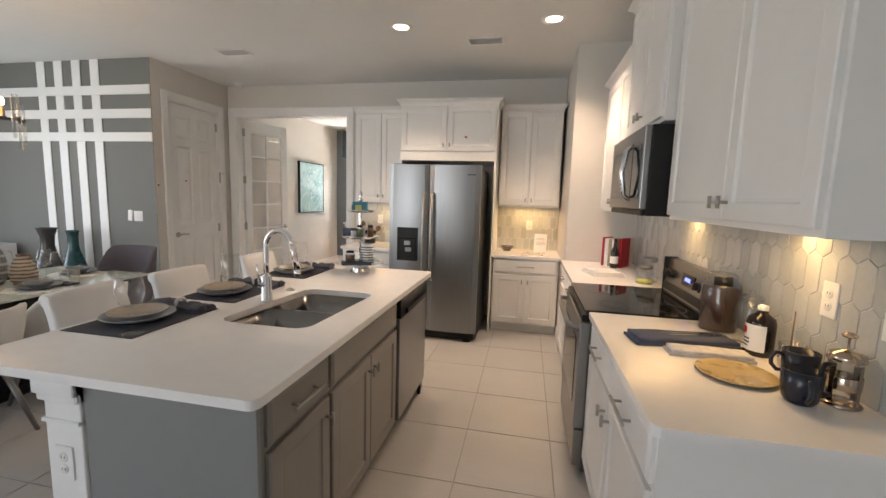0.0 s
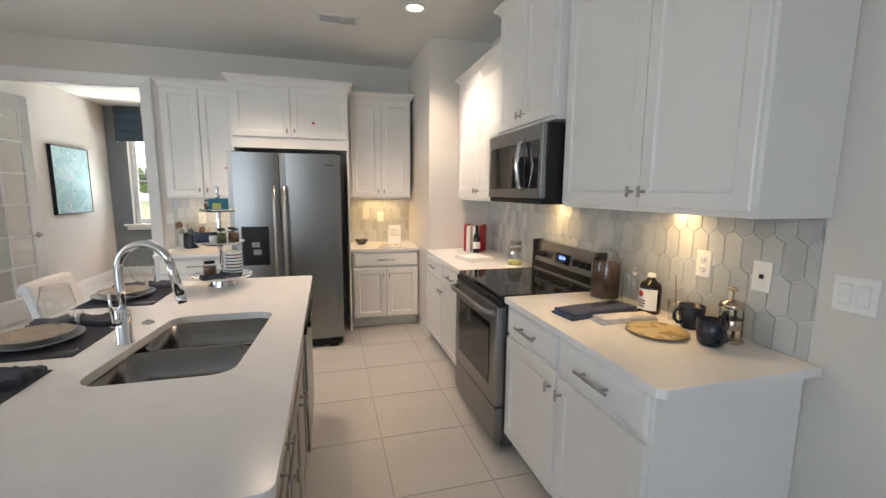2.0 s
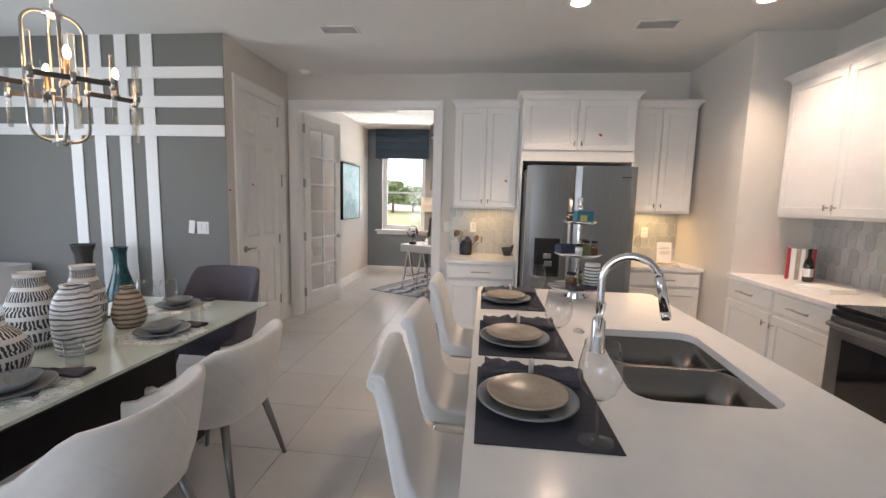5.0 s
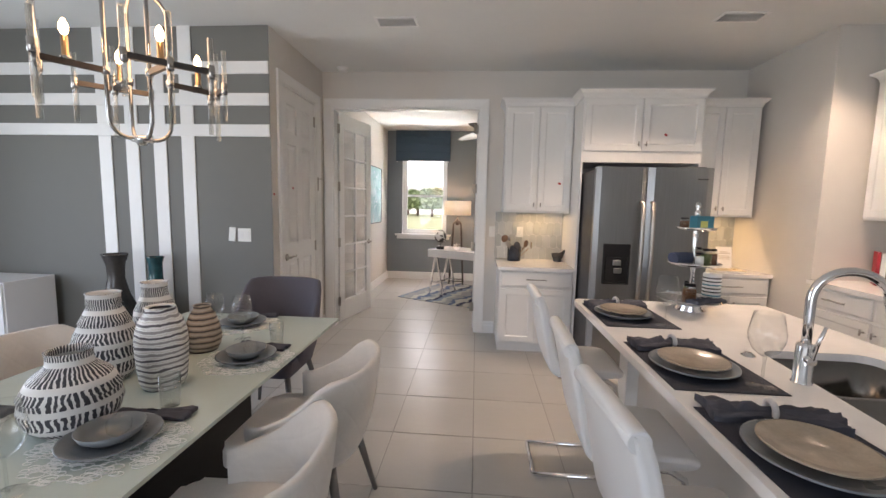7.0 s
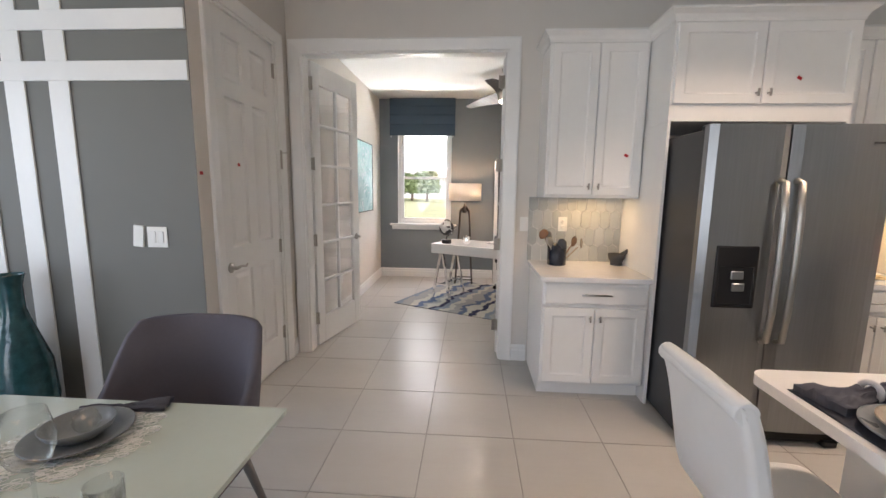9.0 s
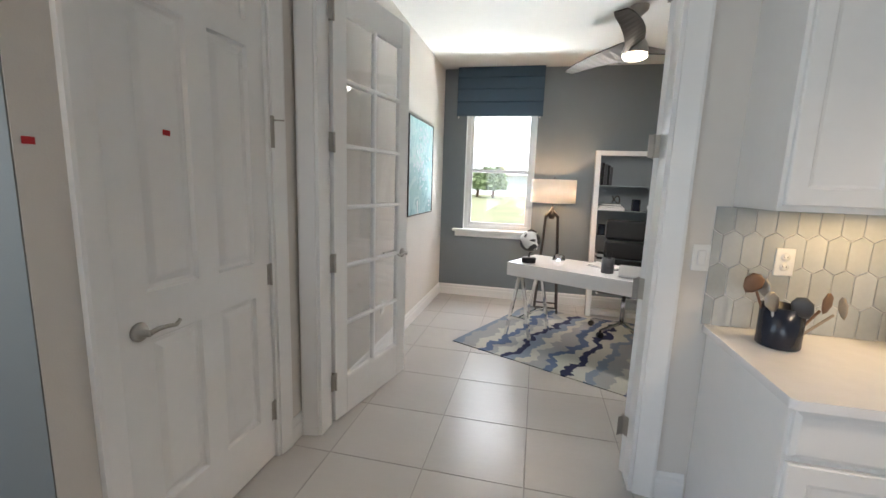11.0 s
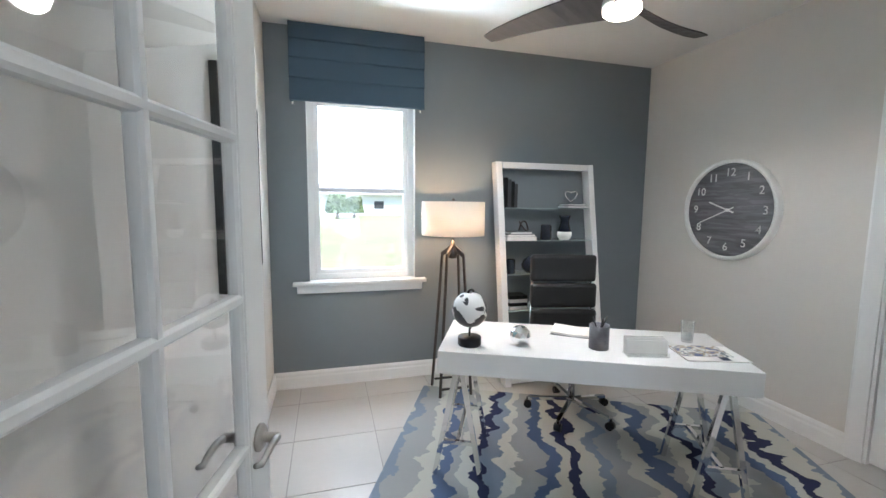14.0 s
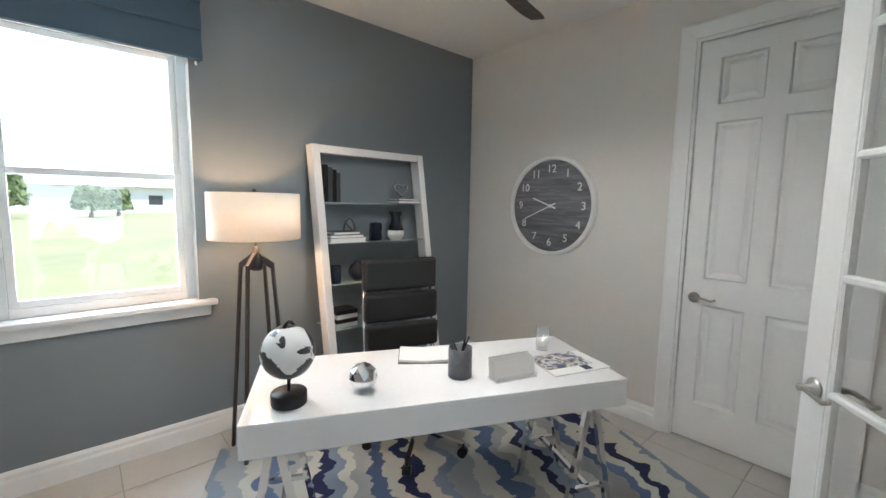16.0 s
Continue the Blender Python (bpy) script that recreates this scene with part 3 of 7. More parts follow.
base_cabinet(pose(-0.335, 4.44, 0), [[(0.345, 1), (0.345, -1)]], 0.69, CABWHITE, "white base cabinet between fridge and wall chase", d=0.605, h=LOW - 0.031)
wall_cabinet(pose(0.66, RANGE_Y0 - 0.002, 0, 0, 0, FACE_W), [(0.575, 1), (0.475, -1)], 1.375, 2.435, 0.313, "white wall cabinet with two panelled doors")
wall_cabinet(pose(0.60, RANGE_Y1, 0, 0, 0, FACE_W), [(0.375, 1), (0.37, -1)], 1.83, 2.61, 0.373, "white tall-set wall cabinet above the microwave")
wall_cabinet(pose(0.66, 3.955, 0, 0, 0, FACE_W), [(0.54, 1), (0.538, -1)], 1.375, 2.435, 0.313, "white corner wall cabinet with two doors")
wall_cabinet(pose(-2.06, 4.73, 0), [(0.33, 1), (0.33, -1)], 1.365, 2.435, 0.318, "white wall cabinet above the small counter")
wall_cabinet(pose(-0.33, 4.73, 0), [(0.33, 1), (0.33, -1)], 1.365, 2.435, 0.318, "white wall cabinet next to the wall chase")
_fc = wall_cabinet(pose(-1.395, 4.40, 0), [(0.515, 1), (0.53, -1)], 1.84, 2.435, 0.648, "white deep cabinet over the fridge", dz0=0.1)
for _x in (-1.395, -0.368):
    part("side_panel", B(_x + 1.395, 0.0, 0, _x + 1.395 + 0.018, 0.648, 1.839), CABWHITE, _fc)


def worktop(name, pts, label, top=CTR):
    bm = bmesh.new()
    prism(bm, pts, top - 0.03, top, 0.004)
    return tagged(part(name, bm, QUARTZ), label, "worktop")


worktop("worktop", rrect(0.333, 1.045, EAST - 0.003, RANGE_Y0 - 0.001, (0.03, 0.004, 0.004, 0.004)), "white quartz worktop along the cooking wall")
worktop("worktop", rrect(0.333, RANGE_Y1 + 0.001, EAST - 0.003, 3.998, 0.004), "white quartz worktop in the corner by the chase")
worktop("worktop", rrect(-2.11, 4.395, -1.398, BACK_Y - 0.003, (0.02, 0.004, 0.004, 0.004)), "white quartz worktop beside the fridge", LOW)
worktop("worktop", rrect(-0.365, 4.41, 0.367, BACK_Y - 0.003, 0.004), "white quartz worktop on the small base cabinet", LOW)

# ---- island ----
ISL = (-1.745, 0.905, -0.675, 2.955)
SINKS = [(-1.275, 1.475, -0.855, 1.80), (-1.225, 1.825, -0.82, 2.15)]


def island_top():
    """Worktop with a rounded double sink cut-out, made of one outline bridged to the hole."""
    bm = bmesh.new()
    outer = rrect(*ISL, (0.11, 0.03, 0.03, 0.05), 6)
    x0, y0, x1, y1 = SINKS[0][0], SINKS[0][1], SINKS[0][2], SINKS[1][3]
    xa, ym, xb = SINKS[1][0], 1.81, SINKS[1][2]
    hole = rrect(x0, y0, x1, y1, (0.07, 0.07, 0.07, 0.07), 5)
    # the far bowl is set a little towards the aisle
    hole = [(x + (0.045 if y > ym else 0) * (1 if x < -1 else 0.8), y) for x, y in hole]
    zs = (CTR - 0.03, CTR)
    loops = {}
    for nm, pts in (("o", outer), ("h", hole)):
        loops[nm] = [[bm.verts.new((x, y, z)) for x, y in pts] for z in zs]
        lo, hi = loops[nm]
        for i in range(len(pts)):
            j = (i + 1) % len(pts)
            bm.faces.new((lo[i], lo[j], hi[j], hi[i]))
    for z in (0, 1):
        es = []
        for nm in "oh":
            v = loops[nm][z]
            es += [bm.edges.get((v[i], v[(i + 1) % len(v)])) for i in range(len(v))]
        bmesh.ops.triangle_fill(bm, edges=es, use_beauty=True)
    return tagged(part("island_worktop", bm, QUARTZ), "white quartz island worktop with sink cut-out and seating overhang", "worktop")


island_top()


def sink():
    th = thing("kitchen_sink", pose(0, 0, 0), "undermount stainless steel double bowl sink in the island", "sink")
    for x0, y0, x1, y1 in SINKS:
        bm = bmesh.new()
        prev = None
        for inset, z, r in ((-0.012, CTR - 0.031, 0.075), (0.0, CTR - 0.031, 0.07), (0.004, CTR - 0.16, 0.066), (0.02, CTR - 0.2, 0.06), (0.06, CTR - 0.21, 0.04)):
            ring = [bm.verts.new((x, y, z)) for x, y in rrect(x0 + inset, y0 + inset, x1 - inset, y1 - inset, r, 6)]
            if prev:
                for i in range(len(ring)):
                    j = (i + 1) % len(ring)
                    bm.faces.new((prev[i], prev[j], ring[j], ring[i])).smooth = True
            prev = ring
        bm.faces.new(prev)
        part("bowl", bm, SINKSTEEL, th)
        bm = lathe(bmesh.new(), [(0, 0.001), (0.03, 0.001), (0.042, 0.004), (0.045, 0.001)], 20, ((x0 + x1) / 2, (y0 + y1) / 2, CTR - 0.21))
        part("drain", bm, CHROME, th)
    return th


sink()


def faucet():
    th = thing("kitchen_faucet", pose(-1.287, 1.845, CTR, 0, 0, -15), "tall chrome pull-down kitchen faucet with arched neck", "faucet")
    part("base", lathe(bmesh.new(), [(0, 0), (0.029, 0), (0.029, 0.004), (0.025, 0.008), (0.0245, 0.12), (0.02, 0.128), (0, 0.13)], 24), CHROME, th)
    part("neck", tube(bmesh.new(), [(0, 0, 0.12), (0, 0, 0.2), (0, 0, 0.268)] + arc((0.095, 0.268), 0.095, 180, 18, 14)[1:], 0.0135, 14), CHROME, th)
    a = Vector((0.095 + 0.095 * math.cos(radians(18)), 0, 0.268 + 0.095 * math.sin(radians(18))))
    d = Vector((0.22, 0, -1)).normalized()
    part("spray_head", tube(tube(bmesh.new(), [a, a + d * 0.03, a + d * 0.12], 0.0145, 14, 0.018), [a + d * 0.12, a + d * 0.15], 0.018, 14, 0.016), CHROME, th)
    part("lever", tube(tube(bmesh.new(), [(0, 0.0, 0.085), (0.0, -0.05, 0.085)], 0.013, 12), [(0.0, -0.045, 0.09), (0.005, -0.055, 0.14), (0.015, -0.07, 0.2)], 0.007, 8, 0.005), CHROME, th)


faucet()
_s = tagged(part("soap_button", lathe(bmesh.new(), [(0, 0.012), (0.012, 0.012), (0.015, 0.009), (0.016, 0.004), (0.023, 0.004), (0.024, 0)], 20, (-1.30, 2.08, CTR)), CHROME), "round chrome air button on the island worktop", "sink fitting")

IX = -0.715   # front of the island's boxes
base_cabinet(pose(IX, 0.985, 0, 0, 0, FACE_E), [[(0.395, 1)]], 0.395, CABGREY, "taupe grey island cabinet with drawer and door")
base_cabinet(pose(IX, 1.38, 0, 0, 0, FACE_E), [[(0.41, 1), (0.41, -1)]], 0.82, CABGREY, "taupe grey island sink cabinet with two doors", false_front=True)


def dishwasher():
    th = thing("dishwasher", pose(IX, 2.205, 0, 0, 0, FACE_E), "stainless steel dishwasher with black control strip", "dishwasher")
    part("body", B(0, 0.0, 0.1, 0.63, 0.57, 0.858), DARKGREY, th)
    part("door", B(0.004, -0.03, 0.115, 0.626, -0.001, 0.735, 0.006, 2), STEEL, th)
    bm = bmesh.new()
    box(bm, 0.004, -0.034, 0.74, 0.626, -0.001, 0.852, 0.008, 2)
    box(bm, 0.09, -0.05, 0.75, 0.54, -0.035, 0.785, 0.007, 2)
    part("control_panel", bm, BLACK, th)
    part("kick_plate", B(0.004, 0.05, 0.0, 0.626, 0.07, 0.1), BLACK, th)
    part("foot", B(0.58, -0.012, 0.0, 0.61, 0.01, 0.1, 0.004), BLACK, th)


dishwasher()
_k = thing("island_carcass", pose(0, 0, 0), "grey panelled island end and knee wall with white posts", "kitchen island")
part("end_panel", B(-1.32, 0.965, 0, IX, 0.984, CTR - 0.031, 0.001), PANELGREY, _k)
part("end_panel", B(-1.32, 2.84, 0, IX, 2.90, CTR - 0.031, 0.001), PANELGREY, _k)
part("knee_wall", B(-1.40, 1.08, 0, -1.322, 2.79, CTR - 0.031), WALL, _k, "pale painted knee wall")
for _y in (0.955, 2.79):
    _bm = bmesh.new()
    for _b in ((0.0, 0.862, 0.0), (0.775, 0.862, 0.012), (0.8, 0.862, 0.02), (0.0, 0.14, 0.014), (0.14, 0.165, 0.008), (0.7, 0.715, 0.008)):
        box(_bm, -1.465 - _b[2], _y - _b[2], _b[0], -1.322, _y + 0.125 + _b[2], _b[1] - 0.0005 * (_b[2] > 0), 0.003)
    part("post", _bm, TRIM, _k, "white moulded corner post")


# ---- appliances ----
def fridge():
    th = thing("fridge", pose(-1.365, 3.965, 0), "stainless side-by-side fridge with black water dispenser", "fridge")
    w, h = 0.915, 1.762
    part("body", B(0.004, 0.075, 0.02, w - 0.004, 0.78, h - 0.02, 0.004), DARKGREY, th)
    part("kick_grille", B(0.02, 0.045, 0.018, w - 0.02, 0.09, 0.085, 0.004), BLACK, th)
    for x in (0.06, w - 0.13):
        part("foot", B(x, 0.02, 0, x + 0.08, 0.08, 0.04, 0.008), BLACK, th)
    split = 0.405
    for nm, a, b in (("freezer_door", 0.0, split - 0.004), ("fridge_door", split + 0.004, w)):
        bm = bmesh.new()
        n = 10
        pts = [(a + (b - a) * i / n, 0.012 * (2 * i / n - 1) ** 2 + (0.012 if i in (0, n) else 0)) for i in range(n + 1)]
        prism(bm, pts + [(b, 0.068), (a, 0.068)], 0.095, h)
        part(nm, bm, STEEL, th)
    for x in (split - 0.04, split + 0.04):
        bm = bmesh.new()
        tube(bm, [(x, 0.005, 1.48), (x, -0.035, 1.47), (x, -0.052, 1.3), (x, -0.056, 1.05), (x, -0.052, 0.8), (x, -0.035, 0.63), (x, 0.005, 0.62)], 0.0165, 12, flat=0.8)
        part("handle", bm, NICKEL, th, "long bowed steel handle")
    bm = bmesh.new()
    box(bm, 0.085, -0.004, 0.80, 0.305, 0.02, 1.14, 0.01, 2)
    dp = part("dispenser", bm, BLACK, th, "black ice and water dispenser")
    rec = rings(bmesh.new(), 0.105, 0.82, 0.285, 1.03, [(0, -0.0055), (0.004, -0.0055), (0.012, 0.0005)])
    part("recess", rec, BLACKGLASS, dp)
    for z, a in ((0.985, 0.165), (0.92, 0.175)):
        part("paddle", B(a, -0.014, z - 0.025, a + 0.065, -0.005, z + 0.02, 0.004), STEEL, dp)
    part("badge", B(w - 0.13, -0.0005, 1.665, w - 0.05, 0.004, 1.675), DARKGREY, th)
    for x in (0.03, w - 0.12):
        part("hinge_cover", B(x, 0.072, h - 0.02, x + 0.09, 0.16, h + 0.012, 0.006), BLACK, th)


fridge()


def cooker():
    """An electric range; local x runs along its front, the front looks to -y."""
    w = RANGE_Y1 - RANGE_Y0 - 0.004
    th = thing("range_cooker", pose(0.33, RANGE_Y1 - 0.002, 0, 0, 0, FACE_W), "stainless electric range with black glass cooktop", "range")
    d = 0.635
    part("body", B(0.002, 0.02, 0.02, w - 0.002, d, 0.875, 0.002), DARKGREY, th)
    part("cooktop", B(0, -0.012, 0.876, w, d - 0.07, 0.9, 0.005, 2), BLACKGLASS, th)
    for x, y, r in ((0.2, 0.15, 0.1), (0.56, 0.15, 0.08), (0.2, 0.41, 0.075), (0.56, 0.41, 0.1)):
        part("burner_ring", lathe(bmesh.new(), [(r - 0.004, 0), (r - 0.004, 0.0006), (r, 0.0006), (r, 0)], 32, (x, y, 0.9)), DARKGREY, th)
    dr = part("oven_door", B(0.004, -0.035, 0.26, w - 0.004, 0.018, 0.835, 0.006, 2), STEEL, th)
    part("window", B(0.1, -0.039, 0.36, w - 0.1, -0.034, 0.72, 0.002), BLACKGLASS, dr, "black oven window")
    bm = bmesh.new()
    tube(bm, [(0.03, -0.03, 0.795), (0.05, -0.075, 0.8), (0.12, -0.088, 0.8), (w - 0.12, -0.088, 0.8), (w - 0.05, -0.075, 0.8), (w - 0.03, -0.03, 0.795)], 0.015, 12)
    part("handle", bm, STEEL, dr)
    part("front_rim", B(0.0, -0.028, 0.84, w, 0.015, 0.874, 0.004), BLACK, th)
    part("warming_drawer", B(0.004, -0.03, 0.05, w - 0.004, 0.018, 0.25, 0.006, 2), STEEL, th)
    bm = bmesh.new()
    prism(bm, [(d - 0.075, 0.895), (d, 0.895), (d, 1.105), (d - 0.045, 1.105)], 0.0, w)
    bm.transform(Matrix(((0, 0, 1, 0), (1, 0, 0, 0), (0, 1, 0, 0), (0, 0, 0, 1))))
    bp = part("backguard", bm, STEEL, th)
    for x0 in (0.0, w - 0.012):
        part("end_cap", B(x0, d - 0.08, 0.895, x0 + 0.012, d, 1.112, 0.003), BLACK, bp)
    tilt = Matrix.Translation((0, d - 0.062, 1.0)) @ Matrix.Rotation(radians(-8), 4, "X")
    part("vent_strip", B(0.02, -0.008, -0.085, w - 0.02, 0.004, -0.04), BLACK, bp, m=tilt)
    part("display", B(0.29, -0.006, -0.015, 0.46, 0.006, 0.055, 0.002), BLACKGLASS, bp, m=tilt)
    part("clock_digits", box(box(box(B(0.345, -0.008, 0.015, 0.358, -0.0065, 0.035), 0.365, -0.008, 0.015, 0.378, -0.0065, 0.035), 0.388, -0.008, 0.015, 0.401, -0.0065, 0.035), 0.405, -0.008, 0.015, 0.412, -0.0065, 0.035), glow("blue clock digits", (0.08, 0.12, 1.0), 3), bp, "lit blue digits", m=tilt)
    for x in (0.07, 0.15, 0.55, 0.62, 0.69):
        kn = lathe(bmesh.new(), [(0, 0.032), (0.018, 0.032), (0.021, 0.028), (0.023, 0.0)], 18)
        kn.transform(Matrix.Translation((x, -0.004, 0.02)) @ Matrix.Rotation(radians(90), 4, "X"))
        box(kn, x - 0.004, -0.042, 0.0, x + 0.004, -0.03, 0.04, 0.001)
        part("knob", kn, BLACK, bp, m=tilt)
    return th


cooker()


def microwave():
    w = RANGE_Y1 - RANGE_Y0 - 0.006
    th = thing("microwave", pose(0.535, RANGE_Y1 - 0.003, 1.385, 0, 0, FACE_W), "stainless over-range microwave with black glass door", "microwave")
    h, d = 0.43, 0.438
    part("body", B(0.0, 0.02, 0, w, d, h, 0.004), BLACK, th)
    dr = part("door", B(0.002, -0.012, 0.03, w - 0.002, 0.019, h - 0.002, 0.006, 2), STEEL, th)
    part("window", B(0.045, -0.015, 0.085, w - 0.2, -0.011, h - 0.085, 0.002), BLACKGLASS, dr, "black glass window")
    part("control_strip", B(w - 0.19, -0.015, 0.085, w - 0.035, -0.011, h - 0.085, 0.002), BLACKGLASS, dr, "black glass control strip")
    x = w - 0.2
    part("handle", tube(bmesh.new(), [(x, -0.01, h - 0.075), (x, -0.045, h - 0.1), (x, -0.062, h / 2), (x, -0.045, 0.1), (x, -0.01, 0.075)], 0.014, 12), CHROME, dr, "bowed chrome handle")
    part("bottom_vent", B(0.01, 0.0, 0.0, w - 0.01, 0.019, 0.029, 0.003), BLACK, th)


microwave()


def recessed_light(x, y):
    th = thing("recessed_light", pose(x, y, CEIL_Z), "round recessed ceiling light, switched on", "ceiling light", "kitchen ceiling lights")
    part("trim_ring", lathe(bmesh.new(), [(0.062, -0.002), (0.07, -0.008), (0.092, -0.006), (0.096, -0.0005)], 32), TRIM, th)
    part("lens", lathe(bmesh.new(), [(0, -0.0035), (0.063, -0.003)], 32), LEDON, th, "glowing warm white lens")


for _x, _y in ((-1.11, 3.46), (0.12, 3.46)):
    recessed_light(_x, _y)


def ceiling_vent(x, y, z):
    th = thing("ceiling_vent", pose(x, y, z), "white louvred air vent set in the ceiling", "air vent", "ceiling vents")
    w, d = 0.33, 0.18
    bm = bmesh.new()
    for b in ((-w / 2, -d / 2, w / 2, -d / 2 + 0.025), (-w / 2, d / 2 - 0.025, w / 2, d / 2), (-w / 2, -d / 2 + 0.025, -w / 2 + 0.025, d / 2 - 0.025), (w / 2 - 0.025, -d / 2 + 0.025, w / 2, d / 2 - 0.025)):
        box(bm, b[0], b[1], -0.009, b[2], b[3], -0.0005, 0.003)
    part("frame", bm, TRIM, th)
    part("backing", B(-w / 2 + 0.02, -d / 2 + 0.02, -0.0015, w / 2 - 0.02, d / 2 - 0.02, -0.0005), DARKGREY, th)
    for k in range(6):
        y0 = -d / 2 + 0.03 + k * 0.0215
        part("slat", bar(bmesh.new(), (-w / 2 + 0.024, y0, -0.008), (w / 2 - 0.024, y0, -0.008), 0.002, 0.018, up=(0, 0.7, 0.7)), TRIM, th)


ceiling_vent(-0.445, 3.84, CEIL_Z)
ceiling_vent(-2.99, 3.84, CEIL_Z)
_s = thing("smoke_detector", pose(-3.78, 4.93, CEIL_Z), "round white smoke detector on the ceiling", "smoke detector")
part("base", lathe(bmesh.new(), [(0, -0.012), (0.06, -0.012), (0.064, -0.0005)], 28), TRIM, _s)
part("cover", lathe(bmesh.new(), [(0, -0.04), (0.03, -0.04), (0.045, -0.034), (0.052, -0.0125)], 28), TRIM, _s)

# ---- more materials ----
def pattern(name, ramp, rough=0.4, stretch=(1, 1, 1), scale=6.0, detail=3.0, distort=0.0, local=True, bump=0.0, kind="noise", coat=0.0):
    """A patterned surface: noise or bands in the thing's own space, stepped by a ramp of (place, colour)."""
    m = bpy.data.materials.new(name)
    m.use_nodes = True
    n, l = m.node_tree.nodes, m.node_tree.links
    b = n["Principled BSDF"]
    b.inputs["Roughness"].default_value = rough
    b.inputs["Coat Weight"].default_value = coat
    tc, mp = n.new("ShaderNodeTexCoord"), n.new("ShaderNodeMapping")
    mp.inputs["Scale"].default_value = stretch
    l.new(tc.outputs["Object"], mp.inputs["Vector"])
    if kind == "noise":
        t = n.new("ShaderNodeTexNoise")
        t.inputs["Detail"].default_value, t.inputs["Distortion"].default_value = detail, distort
    else:
        t = n.new("ShaderNodeTexWave")
        t.bands_direction = kind
        t.inputs["Distortion"].default_value, t.inputs["Detail"].default_value, t.inputs["Detail Scale"].default_value = distort, detail, 2.0
    t.inputs["Scale"].default_value = scale
    l.new(mp.outputs[0], t.inputs["Vector"])
    r = n.new("ShaderNodeValToRGB")
    r.color_ramp.interpolation = "CONSTANT"
    e = r.color_ramp.elements
    while len(e) < len(ramp):
        e.new(0.5)
    for k, (p, c) in enumerate(ramp):
        e[k].position, e[k].color = p, (*c, 1)
    l.new(t.outputs["Fac"], r.inputs[0])
    l.new(r.outputs[0], b.inputs["Base Color"])
    if bump:
        bp = n.new("ShaderNodeBump")
        bp.inputs["Strength"].default_value, bp.inputs["Distance"].default_value = bump, 0.003
        l.new(t.outputs["Fac"], bp.inputs["Height"])
        l.new(bp.outputs[0], b.inputs["Normal"])
    return m


GLASS = glass_mat("clear drinking glass", (0.95, 0.96, 0.96), base=0.08)
RODGLASS = glass_mat("clear rod glass", (0.86, 0.88, 0.87), base=0.2)
PRESSMETAL = mat("polished copper-tinted steel", (0.5, 0.42, 0.34), 0.12, 1.0, scale=12, vary=0.06)
DARKCHROME = mat("polished dark nickel", (0.46, 0.44, 0.42), 0.1, 1.0, scale=10, vary=0.05)
LEATHER = mat("white leatherette", (0.76, 0.755, 0.745), 0.42, scale=6, vary=0.03, bump=0.15, bump_scale=300)
FABRIC = mat("off-white woven upholstery", (0.74, 0.715, 0.68), 0.85, scale=9, vary=0.06, bump=0.4, bump_scale=500)
_n, _l = FABRIC.node_tree.nodes, FABRIC.node_tree.links
_tc, _sep = _n.new("ShaderNodeTexCoord"), _n.new("ShaderNodeSeparateXYZ")
_l.new(_tc.outputs["Object"], _sep.inputs[0])


def stitch(sign):
    """Height of one set of slanting seams, 9 cm apart."""
    a, b, c = _n.new("ShaderNodeMath"), _n.new("ShaderNodeMath"), _n.new("ShaderNodeMath")
    a.operation, b.operation, c.operation = "MULTIPLY_ADD", "PINGPONG", "SMOOTH_MIN"
    a.inputs[1].default_value = sign * 0.75
    b.inputs[1].default_value = 0.045
    c.inputs[1].default_value, c.inputs[2].default_value = 0.012, 0.008
    _l.new(_sep.outputs["Z"], a.inputs[0])
    _l.new(_sep.outputs["X"], a.inputs[2])
    _l.new(a.outputs[0], b.inputs[0])
    _l.new(b.outputs[0], c.inputs[0])
    return c


_mn, _bp = _n.new("ShaderNodeMath"), _n.new("ShaderNodeBump")
_mn.operation = "MINIMUM"
_l.new(stitch(1).outputs[0], _mn.inputs[0])
_l.new(stitch(-1).outputs[0], _mn.inputs[1])
_bp.inputs["Strength"].default_value, _bp.inputs["Distance"].default_value = 0.22, 0.3
_l.new(_mn.outputs[0], _bp.inputs["Height"])
_l.new(_n["Bump"].outputs[0], _bp.inputs["Normal"])
_l.new(_bp.outputs[0], _n["Principled BSDF"].inputs["Normal"])
PURPLE = mat("slate purple upholstery", (0.105, 0.1, 0.125), 0.8, scale=9, vary=0.1, bump=0.4, bump_scale=450)
LEGMETAL = mat("grey metal chair leg", (0.2, 0.195, 0.19), 0.4, 0.7, scale=20, vary=0.08)
FROST = mat("pale green glass tabletop", (0.53, 0.6, 0.55), 0.09, scale=4, vary=0.03)
MAT_NAVY = mat("navy woven placemat", (0.026, 0.03, 0.046), 0.75, scale=10, vary=0.2, bump=0.8, bump_scale=260, stretch=(1, 6, 1))
NAPKIN = mat("slate blue napkin cloth", (0.075, 0.078, 0.1), 0.9, scale=14, vary=0.2, bump=0.4, bump_scale=380)
RIMWARE = mat("blue grey stoneware", (0.2, 0.22, 0.235), 0.3, scale=12, vary=0.15)
TANWARE = mat("speckled tan glaze", (0.36, 0.295, 0.225), 0.22, scale=16, vary=0.2)
GOLDWARE = mat("mottled ochre stoneware", (0.46, 0.35, 0.17), 0.28, scale=16, vary=0.25)
NAVYWARE = mat("dark navy ceramic", (0.014, 0.018, 0.03), 0.25, scale=12, vary=0.2)
